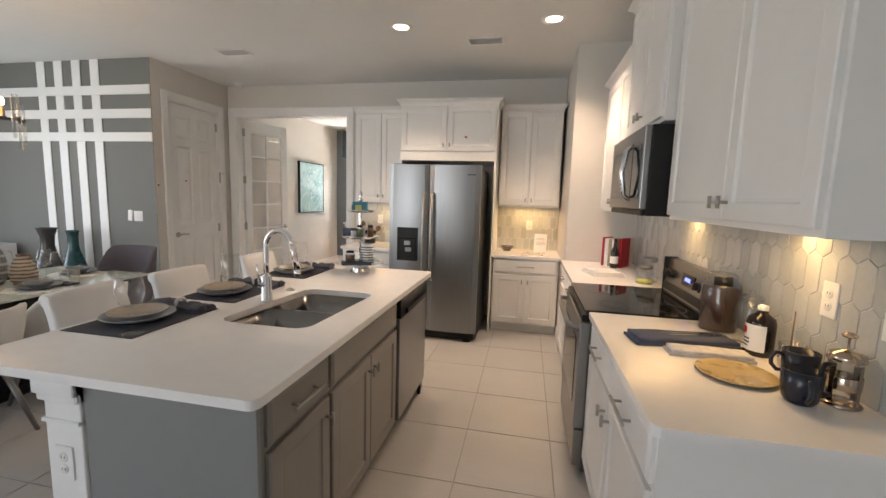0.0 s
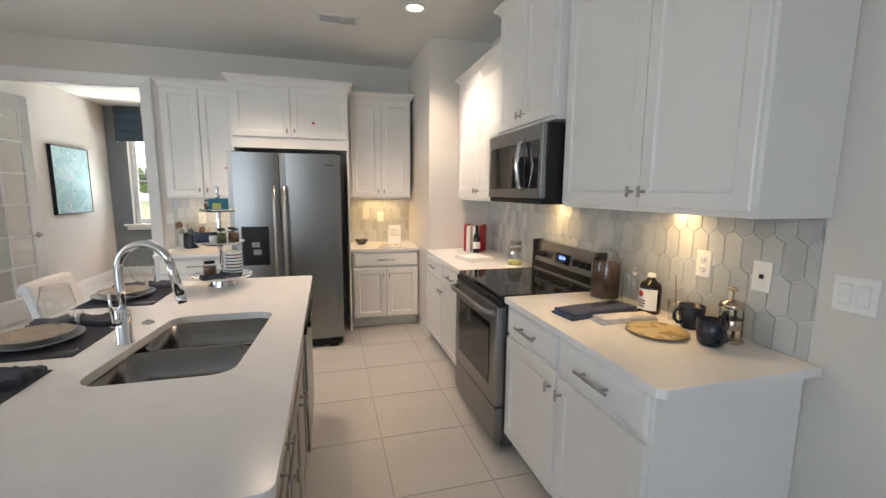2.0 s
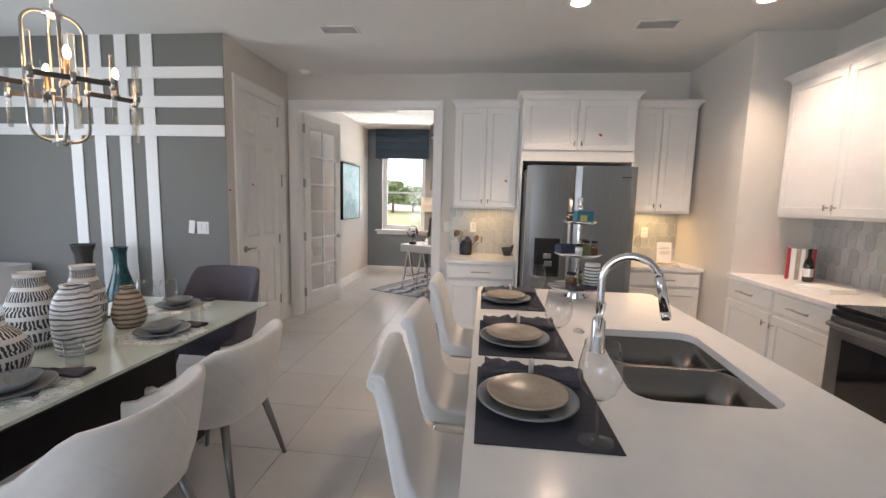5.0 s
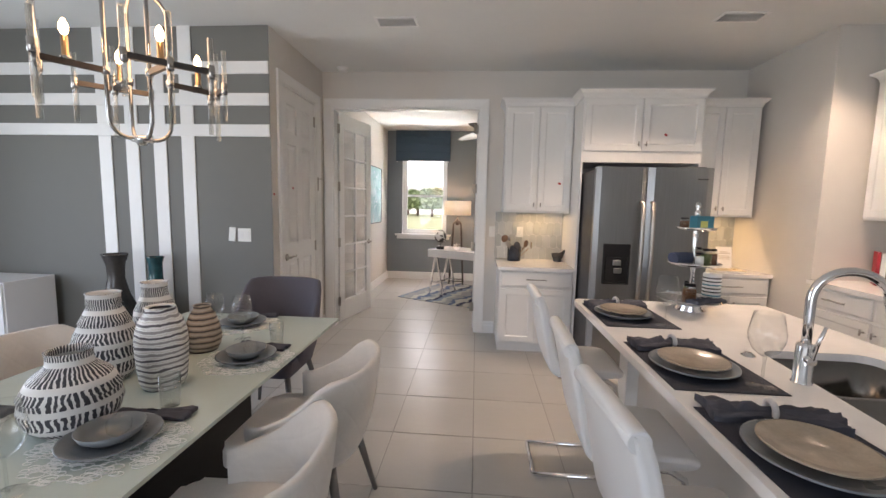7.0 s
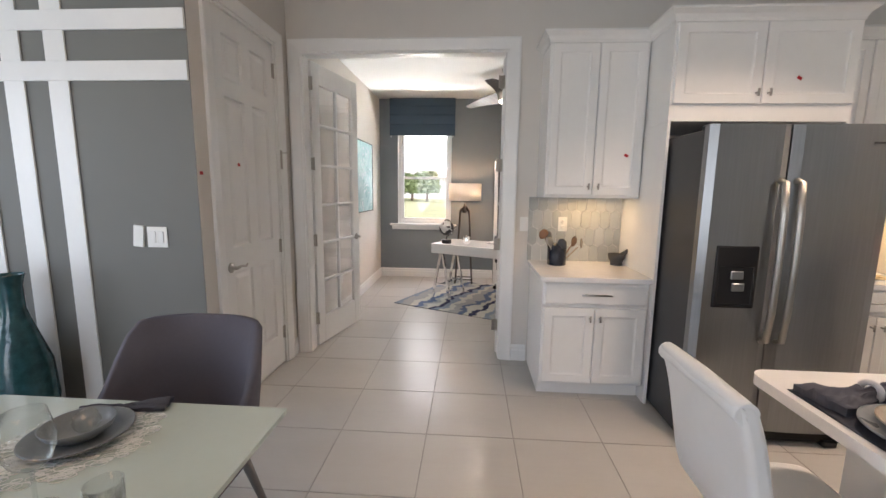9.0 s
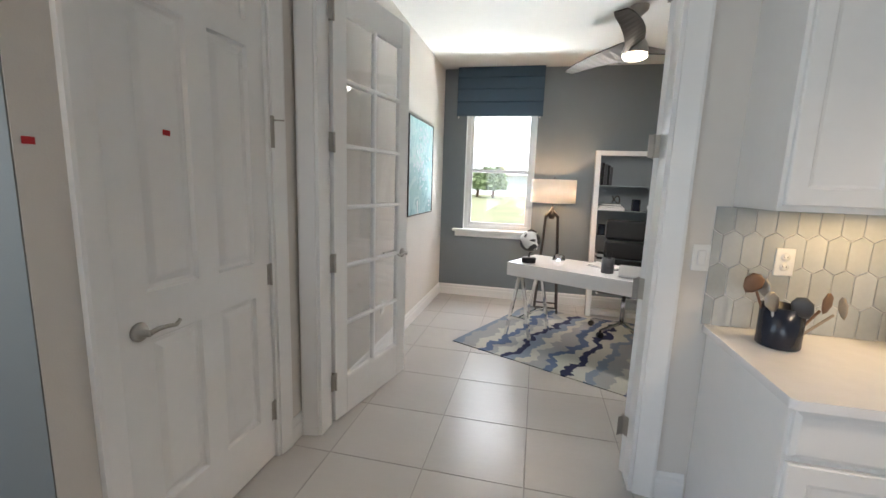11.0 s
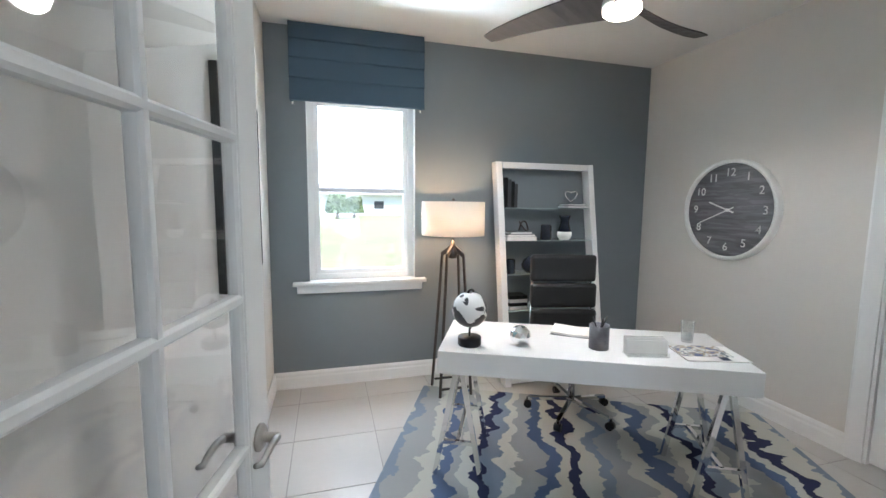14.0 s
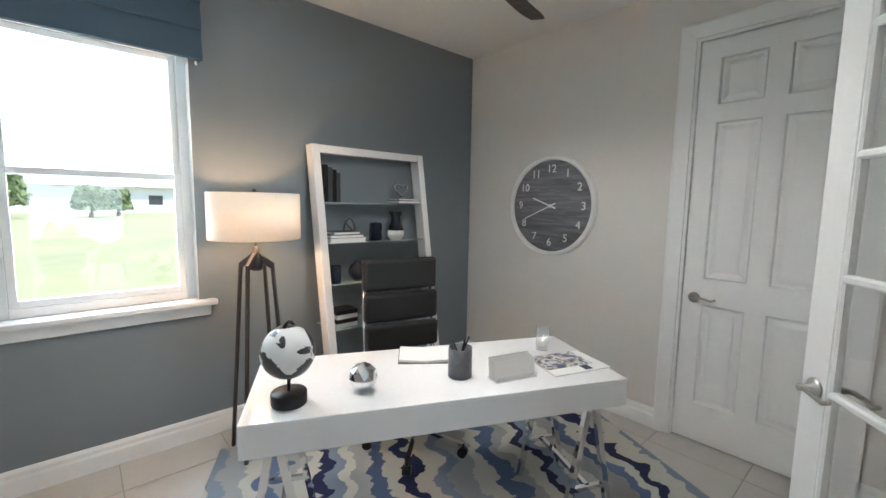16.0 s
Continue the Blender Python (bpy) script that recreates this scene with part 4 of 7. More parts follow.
TOWEL = mat("navy cotton cloth", (0.06, 0.075, 0.125), 0.9, scale=14, vary=0.2, bump=0.6, bump_scale=350)
PALECLOTH = mat("pale woven cloth", (0.6, 0.58, 0.58), 0.9, scale=30, vary=0.18, bump=0.6, bump_scale=350)
WHITECLOTH = mat("white cotton cloth", (0.8, 0.78, 0.75), 0.9, scale=20, vary=0.05, bump=0.4, bump_scale=350)
COFFEE = mat("ground coffee", (0.045, 0.02, 0.012), 0.9, scale=40, vary=0.35, bump=0.8, bump_scale=300)
PAPER = mat("white paper", (0.8, 0.79, 0.77), 0.7, scale=10, vary=0.04)
RED = mat("red cover", (0.42, 0.012, 0.02), 0.4, scale=12, vary=0.1)
TAPE = mat("red tape", (0.45, 0.01, 0.015), 0.35, scale=40, vary=0.1)
AMBER = mat("dark bottle glass", (0.012, 0.007, 0.006), 0.06, scale=10, vary=0.2)
WOOD = mat("brown wood", (0.17, 0.09, 0.05), 0.5, scale=14, vary=0.3, stretch=(1, 1, 0.15))
BLADE = mat("dark walnut fan blade", (0.035, 0.03, 0.027), 0.45, scale=10, vary=0.25, stretch=(0.3, 3, 1))
LAMPMETAL = mat("dark bronze metal", (0.09, 0.08, 0.075), 0.45, 0.8, scale=16, vary=0.15)
DESKWHITE = mat("white gloss lacquer", (0.8, 0.795, 0.79), 0.14, scale=3, vary=0.02)
BLACKLEATHER = mat("black leather", (0.012, 0.012, 0.013), 0.55, scale=10, vary=0.15, bump=0.25, bump_scale=260)
SHADECLOTH = mat("slate blue roman blind cloth", (0.055, 0.088, 0.125), 0.9, scale=10, vary=0.08, bump=0.5, bump_scale=420)
PLATEWHITE = mat("white plastic plate", (0.8, 0.8, 0.78), 0.35, scale=10, vary=0.02)
STONE = mat("dark stone", (0.05, 0.05, 0.052), 0.7, scale=40, vary=0.25, bump=0.4, bump_scale=160)
SMOKE = mat("brown smoked vase glaze", (0.055, 0.05, 0.047), 0.25, scale=6, vary=0.3)
TEAL = mat("teal vase glass", (0.02, 0.075, 0.085), 0.08, scale=20, vary=0.4, bump=0.8, bump_scale=40)
TEALBOX = mat("teal printed card", (0.04, 0.2, 0.27), 0.5, scale=20, vary=0.15)
YELLOW = mat("yellow label", (0.6, 0.6, 0.18), 0.6, scale=20, vary=0.05)
HERB = mat("dried herb green", (0.12, 0.14, 0.05), 0.8, scale=60, vary=0.4)
SPICE = mat("brown spice", (0.16, 0.07, 0.03), 0.8, scale=60, vary=0.3)
W0, K0 = (0.8, 0.79, 0.77), (0.05, 0.05, 0.06)
SCRIBBLE = pattern("black and white scratched glaze", [(0, K0), (0.58, W0)], 0.5, (6, 6, 6), 4, 2, 0.3)
_n, _l = SCRIBBLE.node_tree.nodes, SCRIBBLE.node_tree.links
_wv, _rp, _mx = _n.new("ShaderNodeTexWave"), _n.new("ShaderNodeValToRGB"), _n.new("ShaderNodeMix")
_wv.bands_direction = "Z"
_wv.inputs["Scale"].default_value, _wv.inputs["Distortion"].default_value = 5.2, 0.4
_tc = _n.new("ShaderNodeTexCoord")
_l.new(_tc.outputs["Object"], _wv.inputs["Vector"])
_rp.color_ramp.interpolation = "CONSTANT"
_rp.color_ramp.elements[1].position = 0.8
_mx.data_type = "RGBA"
_l.new(_wv.outputs["Fac"], _rp.inputs[0])
_l.new(_rp.outputs[0], _mx.inputs["Factor"])
_l.new(_n["Color Ramp"].outputs[0], _mx.inputs["A"])
_mx.inputs["B"].default_value = (*W0, 1)
# upright strokes round the pot
_gr, _am, _fc = _n.new("ShaderNodeTexGradient"), _n.new("ShaderNodeMath"), _n.new("ShaderNodeMath")
_gr.gradient_type, _am.operation, _fc.operation = "RADIAL", "MULTIPLY_ADD", "FRACT"
_am.inputs[1].default_value = 46.0
_l.new(_tc.outputs["Object"], _gr.inputs["Vector"])
_l.new(_gr.outputs["Fac"], _am.inputs[0])
_wob = _n.new("ShaderNodeMath")
_wob.operation, _wob.inputs[1].default_value = "MULTIPLY", 2.2
_l.new(_n["Noise Texture"].outputs["Fac"], _wob.inputs[0])
_l.new(_wob.outputs[0], _am.inputs[2])
_l.new(_am.outputs[0], _fc.inputs[0])
_l.new(_fc.outputs[0], _n["Color Ramp"].inputs[0])
_l.new(_mx.outputs["Result"], _n["Principled BSDF"].inputs["Base Color"])
BANDED = pattern("cream and slate banded glaze", [(0, (0.12, 0.11, 0.12)), (0.1, W0), (0.52, (0.5, 0.44, 0.38)), (0.6, W0), (0.9, (0.34, 0.32, 0.32))], 0.45, (1, 1, 1), 7.5, 4, 2.0, kind="Z")
BROWNBAND = pattern("brown banded stoneware", [(0, (0.1, 0.08, 0.07)), (0.16, (0.4, 0.32, 0.25)), (0.7, (0.52, 0.44, 0.35))], 0.6, (1, 1, 1), 12, 4, 1.5, kind="Z", bump=0.5)
CREAM, ASH, DENIM, SLATE, INK = (0.46, 0.46, 0.41), (0.3, 0.31, 0.31), (0.085, 0.125, 0.22), (0.19, 0.235, 0.3), (0.012, 0.018, 0.065)
RUG = pattern("wavy blue rug pile", [(0, INK), (0.06, CREAM), (0.15, SLATE), (0.22, ASH), (0.33, CREAM), (0.4, DENIM), (0.47, ASH), (0.53, CREAM), (0.6, INK), (0.65, SLATE), (0.72, CREAM), (0.78, ASH), (0.87, DENIM), (0.93, CREAM)],
              0.95, (1, 1, 1), 0.26, 0.0, 0.0, kind="X", bump=0.3)
_n, _l = RUG.node_tree.nodes, RUG.node_tree.links
_jag, _jm, _sc, _cx, _ad = _n.new("ShaderNodeTexNoise"), _n.new("ShaderNodeMapping"), _n.new("ShaderNodeMath"), _n.new("ShaderNodeCombineXYZ"), _n.new("ShaderNodeVectorMath")
_n["Wave Texture"].wave_profile = "SAW"
_jm.inputs["Scale"].default_value = (2.6, 5.0, 1)
_jag.inputs["Scale"].default_value, _jag.inputs["Detail"].default_value = 1.0, 4.5
_sc.operation = "MULTIPLY"
_sc.inputs[1].default_value = 0.42
_ad.operation = "ADD"
_l.new(_n["Texture Coordinate"].outputs["Object"], _jm.inputs["Vector"])
_l.new(_jm.outputs[0], _jag.inputs["Vector"])
_l.new(_jag.outputs["Fac"], _sc.inputs[0])
_l.new(_sc.outputs[0], _cx.inputs["X"])
_l.new(_n["Texture Coordinate"].outputs["Object"], _ad.inputs[0])
_l.new(_cx.outputs[0], _ad.inputs[1])
_l.new(_ad.outputs[0], _n["Mapping"].inputs["Vector"])
ART = pattern("teal abstract paint", [(0, (0.22, 0.43, 0.48)), (0.4, (0.34, 0.56, 0.6)), (0.52, (0.46, 0.66, 0.68)), (0.62, (0.28, 0.49, 0.53)), (0.68, (0.7, 0.77, 0.79))], 0.6, (1, 1, 1), 4.5, 6, 0.8)
CLOCKFACE = pattern("grey washed boards", [(0, (0.13, 0.13, 0.14)), (0.42, (0.17, 0.17, 0.185)), (0.55, (0.22, 0.22, 0.235))], 0.7, (1, 1, 14), 3, 5, 0.2)
EARTH = pattern("black and white globe print", [(0, (0.75, 0.75, 0.75)), (0.5, (0.04, 0.04, 0.045)), (0.66, (0.3, 0.3, 0.3)), (0.69, (0.05, 0.05, 0.055))], 0.3, (1, 1, 1), 8, 8, 0.2)
MAGCOVER = pattern("printed magazine photo", [(0, (0.03, 0.06, 0.2)), (0.42, (0.3, 0.24, 0.16)), (0.5, (0.6, 0.6, 0.6)), (0.6, (0.06, 0.08, 0.12))], 0.3, (1, 1, 1), 22, 4, 0.5)
LACE = mat("white lace thread", (0.85, 0.86, 0.83), 0.7, scale=20, vary=0.06)
LAMPSHADE = bpy.data.materials.new("white linen lampshade")
LAMPSHADE.use_nodes = True
_n, _l = LAMPSHADE.node_tree.nodes, LAMPSHADE.node_tree.links
_tr, _df, _mx = _n.new("ShaderNodeBsdfTranslucent"), _n.new("ShaderNodeBsdfDiffuse"), _n.new("ShaderNodeMixShader")
_tr.inputs[0].default_value = _df.inputs[0].default_value = (0.82, 0.78, 0.72, 1)
_mx.inputs[0].default_value = 0.45
_l.new(_df.outputs[0], _mx.inputs[1])
_l.new(_tr.outputs[0], _mx.inputs[2])
_l.new(_mx.outputs[0], _n["Material Output"].inputs[0])
BULB = glow("lit warm bulb", (1.0, 0.6, 0.28), 14)


# ---- table ware and small shapes ----
def L(profile, seg=24, squash=1.0, at=(0, 0, 0)):
    return lathe(bmesh.new(), profile, seg, at, squash)


def crumpled(w, d, h, seed, n=12, folds=3.0):
    """A gathered piece of cloth: a thin closed sheet with folds."""
    bm = bmesh.new()
    rows = []
    for i in range(n + 1):
        row = []
        for k in range(n + 1):
            u, v = i / n - 0.5, k / n - 0.5
            pinch = 0.35 + 0.65 * min(1, abs(u) * 2.6)
            q = Vector((u * folds + seed, v * folds * 1.6, seed * 1.7))
            z = h * (0.35 + 0.65 * abs(noise.noise(q * 1.9))) * (1 - 0.5 * abs(v) * 2) + 0.002
            row.append(bm.verts.new((u * w + 0.03 * w * noise.noise(q + Vector((9, 0, 0))), v * d * pinch + 0.1 * d * noise.noise(q + Vector((0, 9, 0))), z)))
        rows.append(row)
    base = [[bm.verts.new((v.co.x, v.co.y, 0.0005)) for v in row] for row in rows]
    for i in range(n):
        for k in range(n):
            bm.faces.new((rows[i][k], rows[i + 1][k], rows[i + 1][k + 1], rows[i][k + 1])).smooth = True
    rim = [(0, k) for k in range(n)] + [(i, n) for i in range(n)] + [(n, k) for k in range(n, 0, -1)] + [(i, 0) for i in range(n, 0, -1)]
    for a, b in zip(rim, rim[1:] + rim[:1]):
        bm.faces.new((rows[a[0]][a[1]], rows[b[0]][b[1]], base[b[0]][b[1]], base[a[0]][a[1]]))
    return bm


def plate_profile(r, h=0.02):
    return [(0, 0.003), (r * 0.55, 0.003), (r * 0.62, 0.0), (r * 0.68, 0.003), (r * 0.93, h * 0.8), (r, h), (r, h + 0.004), (r * 0.96, h + 0.003), (r * 0.75, 0.012), (r * 0.68, 0.008), (0, 0.008)]


def wine_glass(x, y, z, s=1.0):
    th = thing("wine_glass", pose(x, y, z), "clear stemmed wine glass standing upright", "wine glass", "wine glasses")
    part("foot", L([(0, 0.005), (0.008, 0.004), (0.036 * s, 0.001), (0.037 * s, 0)], 24), GLASS, th)
    part("stem", L([(0.006, 0.003), (0.0042, 0.015), (0.0042, 0.075 * s), (0.006, 0.09 * s)], 10), GLASS, th)
    part("bowl", L([(0, 0.088 * s), (0.014 * s, 0.091 * s), (0.033 * s, 0.108 * s), (0.043 * s, 0.135 * s), (0.044 * s, 0.155 * s), (0.034 * s, 0.21 * s), (0.0328 * s, 0.21 * s)], 32), GLASS, th)
    return th


def tumbler(x, y, z, r=0.034, h=0.11):
    return tagged(part("drinking_glass", L([(0, 0.0), (r * 0.9, 0), (r, h), (r * 0.95, h), (r * 0.84, 0.006), (0, 0.006)], 24, at=(x, y, z)), GLASS), "clear straight drinking glass on the table", "glass")


def placemat(x0, y0, x1, y1, z):
    return tagged(part("placemat", B(x0, y0, z, x1, y1, z + 0.003, 0.001), MAT_NAVY), "dark navy woven rectangular placemat on the island", "placemat", "island placemats")


def plate_stack(x, y, z, r, sx=1.0, turn=0.0):
    p = tagged(part("dinner_plate", L(plate_profile(r), 36), RIMWARE), "blue grey stoneware dinner plate on a placemat", "plate", "dinner plates")
    p.matrix_basis = pose(x, y, z)
    q = tagged(part("side_plate", L(plate_profile(r * 0.8, 0.014), 36), TANWARE), "smaller speckled tan plate stacked on a plate", "plate", "side plates")
    q.matrix_basis = pose(x, y, z + 0.0205)


def napkin(x, y, z, w, d, h, turn, seed, ring=True):
    th = thing("napkin", pose(x, y, z, 0, 0, turn), "slate blue cloth napkin gathered through a ring", "napkin", "napkins")
    part("cloth", crumpled(w, d, h, seed, 14), NAPKIN, th)
    if ring:
        part("napkin_ring", tube(bmesh.new(), [(0, 0.024 * math.cos(a), 0.024 + 0.022 * math.sin(a)) for a in [k * math.pi / 8 for k in range(16)]], 0.008, 8, closed=True), PALECLOTH, th)


PMX0, PMX1 = -1.722, -1.392
ZT = CTR + 0.0005
for _k, (_y0, _y1, _py) in enumerate(((1.195, 1.63, 1.40), (1.735, 2.17, 1.91), (2.385, 2.825, 2.58))):
    placemat(PMX0, _y0, PMX1, _y1, ZT)
    plate_stack(-1.585, _py, ZT + 0.0035, 0.135)
    napkin(-1.555, _y1 - 0.045, ZT + 0.0035, 0.3, 0.12, 0.058, -8 + 9 * _k, 1.3 + _k * 2.1)
    wine_glass(-1.445, _y0 + 0.05, ZT + 0.0035, 1.1)


# ---- tiered stand on the island ----
def tier_stand():
    x, y = -1.17, 2.775
    th = thing("tiered_stand", pose(x, y, CTR), "three-tier polished silver serving stand on the island", "serving stand")
    part("foot", L([(0, 0.0), (0.075, 0.0), (0.078, 0.006), (0.06, 0.022), (0.064, 0.03), (0.04, 0.05), (0.018, 0.056), (0, 0.056)], 32), CHROME, th)
    for z, r in ((0.052, 0.165), (0.245, 0.13), (0.43, 0.095)):
        part("tray", L([(0, z), (r * 0.9, z), (r, z + 0.012), (r * 1.01, z + 0.016), (r * 0.99, z + 0.015), (r * 0.88, z + 0.005), (0, z + 0.005)], 40), CHROME, th)
    part("column", L([(0.014, 0.05), (0.02, 0.07), (0.009, 0.1), (0.012, 0.15), (0.009, 0.2), (0.016, 0.24), (0.01, 0.27), (0.011, 0.33), (0.015, 0.425), (0.008, 0.44), (0.009, 0.5), (0.015, 0.515), (0.012, 0.53), (0.006, 0.54), (0.014, 0.555), (0.01, 0.575), (0, 0.58)], 18), CHROME, th)
    z1, z2, z3 = CTR + 0.0575, CTR + 0.2505, CTR + 0.4355

    def jar(px, py, z, r, h, fill, label, lid=BLACK):
        j = thing("spice_jar", pose(x + px, y + py, z), label, "jar", "jars on the stand")
        part("contents", L([(0, 0.003), (r * 0.9, 0.003), (r * 0.9, h * 0.7), (0, h * 0.7)], 16), fill, j)
        part("body", L([(0, 0), (r, 0), (r, h * 0.8), (r * 0.75, h * 0.88)], 18), GLASS, j)
        part("lid", L([(0, h), (r * 0.78, h), (r * 0.8, h * 0.87)], 18), lid, j)

    jar(-0.045, -0.075, z1, 0.035, 0.1, SPICE, "squat glass jar with brown contents")
    jar(0.03, 0.085, z1, 0.028, 0.085, HERB, "small glass jar of herbs")
    c = thing("printed_tin", pose(x + 0.075, y - 0.05, z1), "white tin with printed grey text lines", "tin")
    part("tin", L([(0, 0), (0.042, 0), (0.042, 0.15), (0.04, 0.153), (0, 0.153)], 24), PAPER, c)
    for k in range(7):
        part("print_line", L([(0.0425, 0.02 + k * 0.018), (0.0427, 0.02 + k * 0.018), (0.0427, 0.027 + k * 0.018), (0.0425, 0.027 + k * 0.018)], 24), TEALBOX if k % 3 == 1 else DARKGREY, c)
    napkin(x + 0.02, y - 0.115, z1 + 0.01, 0.2, 0.075, 0.045, 25, 7.7, False)
    t = tagged(part("rolled_cloth", tube(bmesh.new(), [(-0.06, 0, 0.032), (-0.03, 0.004, 0.034), (0.02, 0, 0.034), (0.05, -0.004, 0.032)], 0.031, 14, flat=0.9), TOWEL), "rolled navy cloth lying on the middle tray", "cloth")
    t.matrix_basis = pose(x - 0.065, y - 0.01, z2, 0, 0, 20)
    jar(0.025, -0.07, z2, 0.026, 0.09, HERB, "small glass jar of green herbs")
    jar(0.085, -0.02, z2, 0.022, 0.085, SPICE, "slim glass jar of brown spice")
    jar(-0.015, -0.085, z2, 0.022, 0.07, PAPER, "small pale jar with white label")
    jar(0.05, 0.065, z2, 0.024, 0.085, SPICE, "small spice jar with dark lid")
    b = thing("gift_box", pose(x + 0.01, y - 0.03, z3, 0, 0, 15), "small teal printed box with yellow label", "box")
    part("box", B(-0.05, -0.025, 0, 0.05, 0.025, 0.07, 0.001), TEALBOX, b)
    part("label_patch", B(-0.03, -0.0262, 0.012, 0.012, -0.0255, 0.045), YELLOW, b)
    jar(-0.052, 0.02, z3, 0.024, 0.06, SPICE, "low amber jar on the top tray")


tier_stand()


# ---- island stools ----
def stool(x, y, turn):
    """A cantilever counter stool; local +x looks to the island."""
    th = thing("counter_stool", pose(x, y, 0, 0, 0, turn), "white leatherette counter stool with chrome cantilever base", "stool", "stools along the island")
    sec = [(0.40, 0.615), (0.405, 0.585), (0.37, 0.565), (0.1, 0.56), (0.045, 0.575), (0.02, 0.64), (0.0, 0.75), (-0.025, 0.88), (-0.05, 0.955), (-0.055, 0.975), (-0.04, 0.985), (-0.015, 0.98), (0.0, 0.955), (0.025, 0.88), (0.05, 0.76), (0.075, 0.66), (0.11, 0.625), (0.2, 0.618)]
    for _ in range(2):
        sec = [p for a, b in zip(sec, sec[1:] + sec[:1]) for p in ((a[0] * 0.75 + b[0] * 0.25, a[1] * 0.75 + b[1] * 0.25), (a[0] * 0.25 + b[0] * 0.75, a[1] * 0.25 + b[1] * 0.75))]
    n = len(sec)
    out = []
    for i in range(n):
        (ax, az), (bx, bz) = sec[i - 1], sec[(i + 1) % n]
        d = math.hypot(bx - ax, bz - az) or 1
        out.append(((bz - az) / d, -(bx - ax) / d))
    area = sum(sec[i - 1][0] * sec[i][1] - sec[i][0] * sec[i - 1][1] for i in range(n))
    sg = -1 if area > 0 else 1
    bm = bmesh.new()
    rows = []
    for s, k in ((-0.186, 0.016), (-0.184, 0.009), (-0.179, 0.003), (-0.168, 0), (0.0, -0.004), (0.168, 0), (0.179, 0.003), (0.184, 0.009), (0.186, 0.016)):
        rows.append([bm.verts.new((px + sg * k * ox, s * (1 - 0.09 * max(0, pz - 0.66)), pz + sg * k * oz)) for (px, pz), (ox, oz) in zip(sec, out)])
    for a, b in zip(rows, rows[1:]):
        for i in range(n):
            j = (i + 1) % n
            bm.faces.new((a[i], a[j], b[j], b[i])).smooth = True
    caps = [bm.faces.new(rows[0]), bm.faces.new(rows[-1])]
    bmesh.ops.triangulate(bm, faces=caps, ngon_method="EAR_CLIP")
    part("seat_shell", bm, LEATHER, th, smooth=False)
    part("top_roll", tube(bmesh.new(), [(-0.03, -0.178, 0.955), (-0.03, -0.1, 0.958), (-0.03, 0.1, 0.958), (-0.03, 0.178, 0.955)], 0.026, 12), LEATHER, th)
    for s in (-0.15, 0.15):
        part("leg", tube(bmesh.new(), [(0.08, s, 0.555), (0.32, s, 0.55), (0.37, s, 0.52), (0.385, s, 0.46), (0.385, s, 0.06), (0.37, s, 0.02), (0.33, s, 0.012), (-0.02, s, 0.012)], 0.012, 10), CHROME, th)
    part("floor_bar", tube(bmesh.new(), [(-0.02, -0.15, 0.012), (-0.02, 0.15, 0.012)], 0.012, 10), CHROME, th)
    part("foot_rest", tube(bmesh.new(), [(0.385, -0.15, 0.2), (0.385, 0.15, 0.2)], 0.01, 10), CHROME, th)


for _y, _t in ((1.505, 4), (2.03, -2), (2.745, 0)):
    stool(-1.965, _y, _t)


# ---- dining table and chairs ----
def dining_table():
    th = thing("dining_table", pose(-3.64, 1.87, 0), "dining table with pale green glass top and black base", "dining table")
    part("tabletop", prism(bmesh.new(), rrect(-0.49, -1.04, 0.49, 1.04, 0.006), 0.708, 0.722, 0.002), FROST, th, "pale green frosted glass top")
    part("sub_frame", B(-0.40, -0.95, 0.655, 0.40, 0.95, 0.7075, 0.003), BLACK, th)
    part("pedestal", B(-0.2, -0.55, 0.03, 0.2, 0.55, 0.6545, 0.006), BLACK, th)
    part("base_plate", B(-0.3, -0.7, 0.0005, 0.3, 0.7, 0.03, 0.006), BLACK, th)


dining_table()
TZ = 0.7225


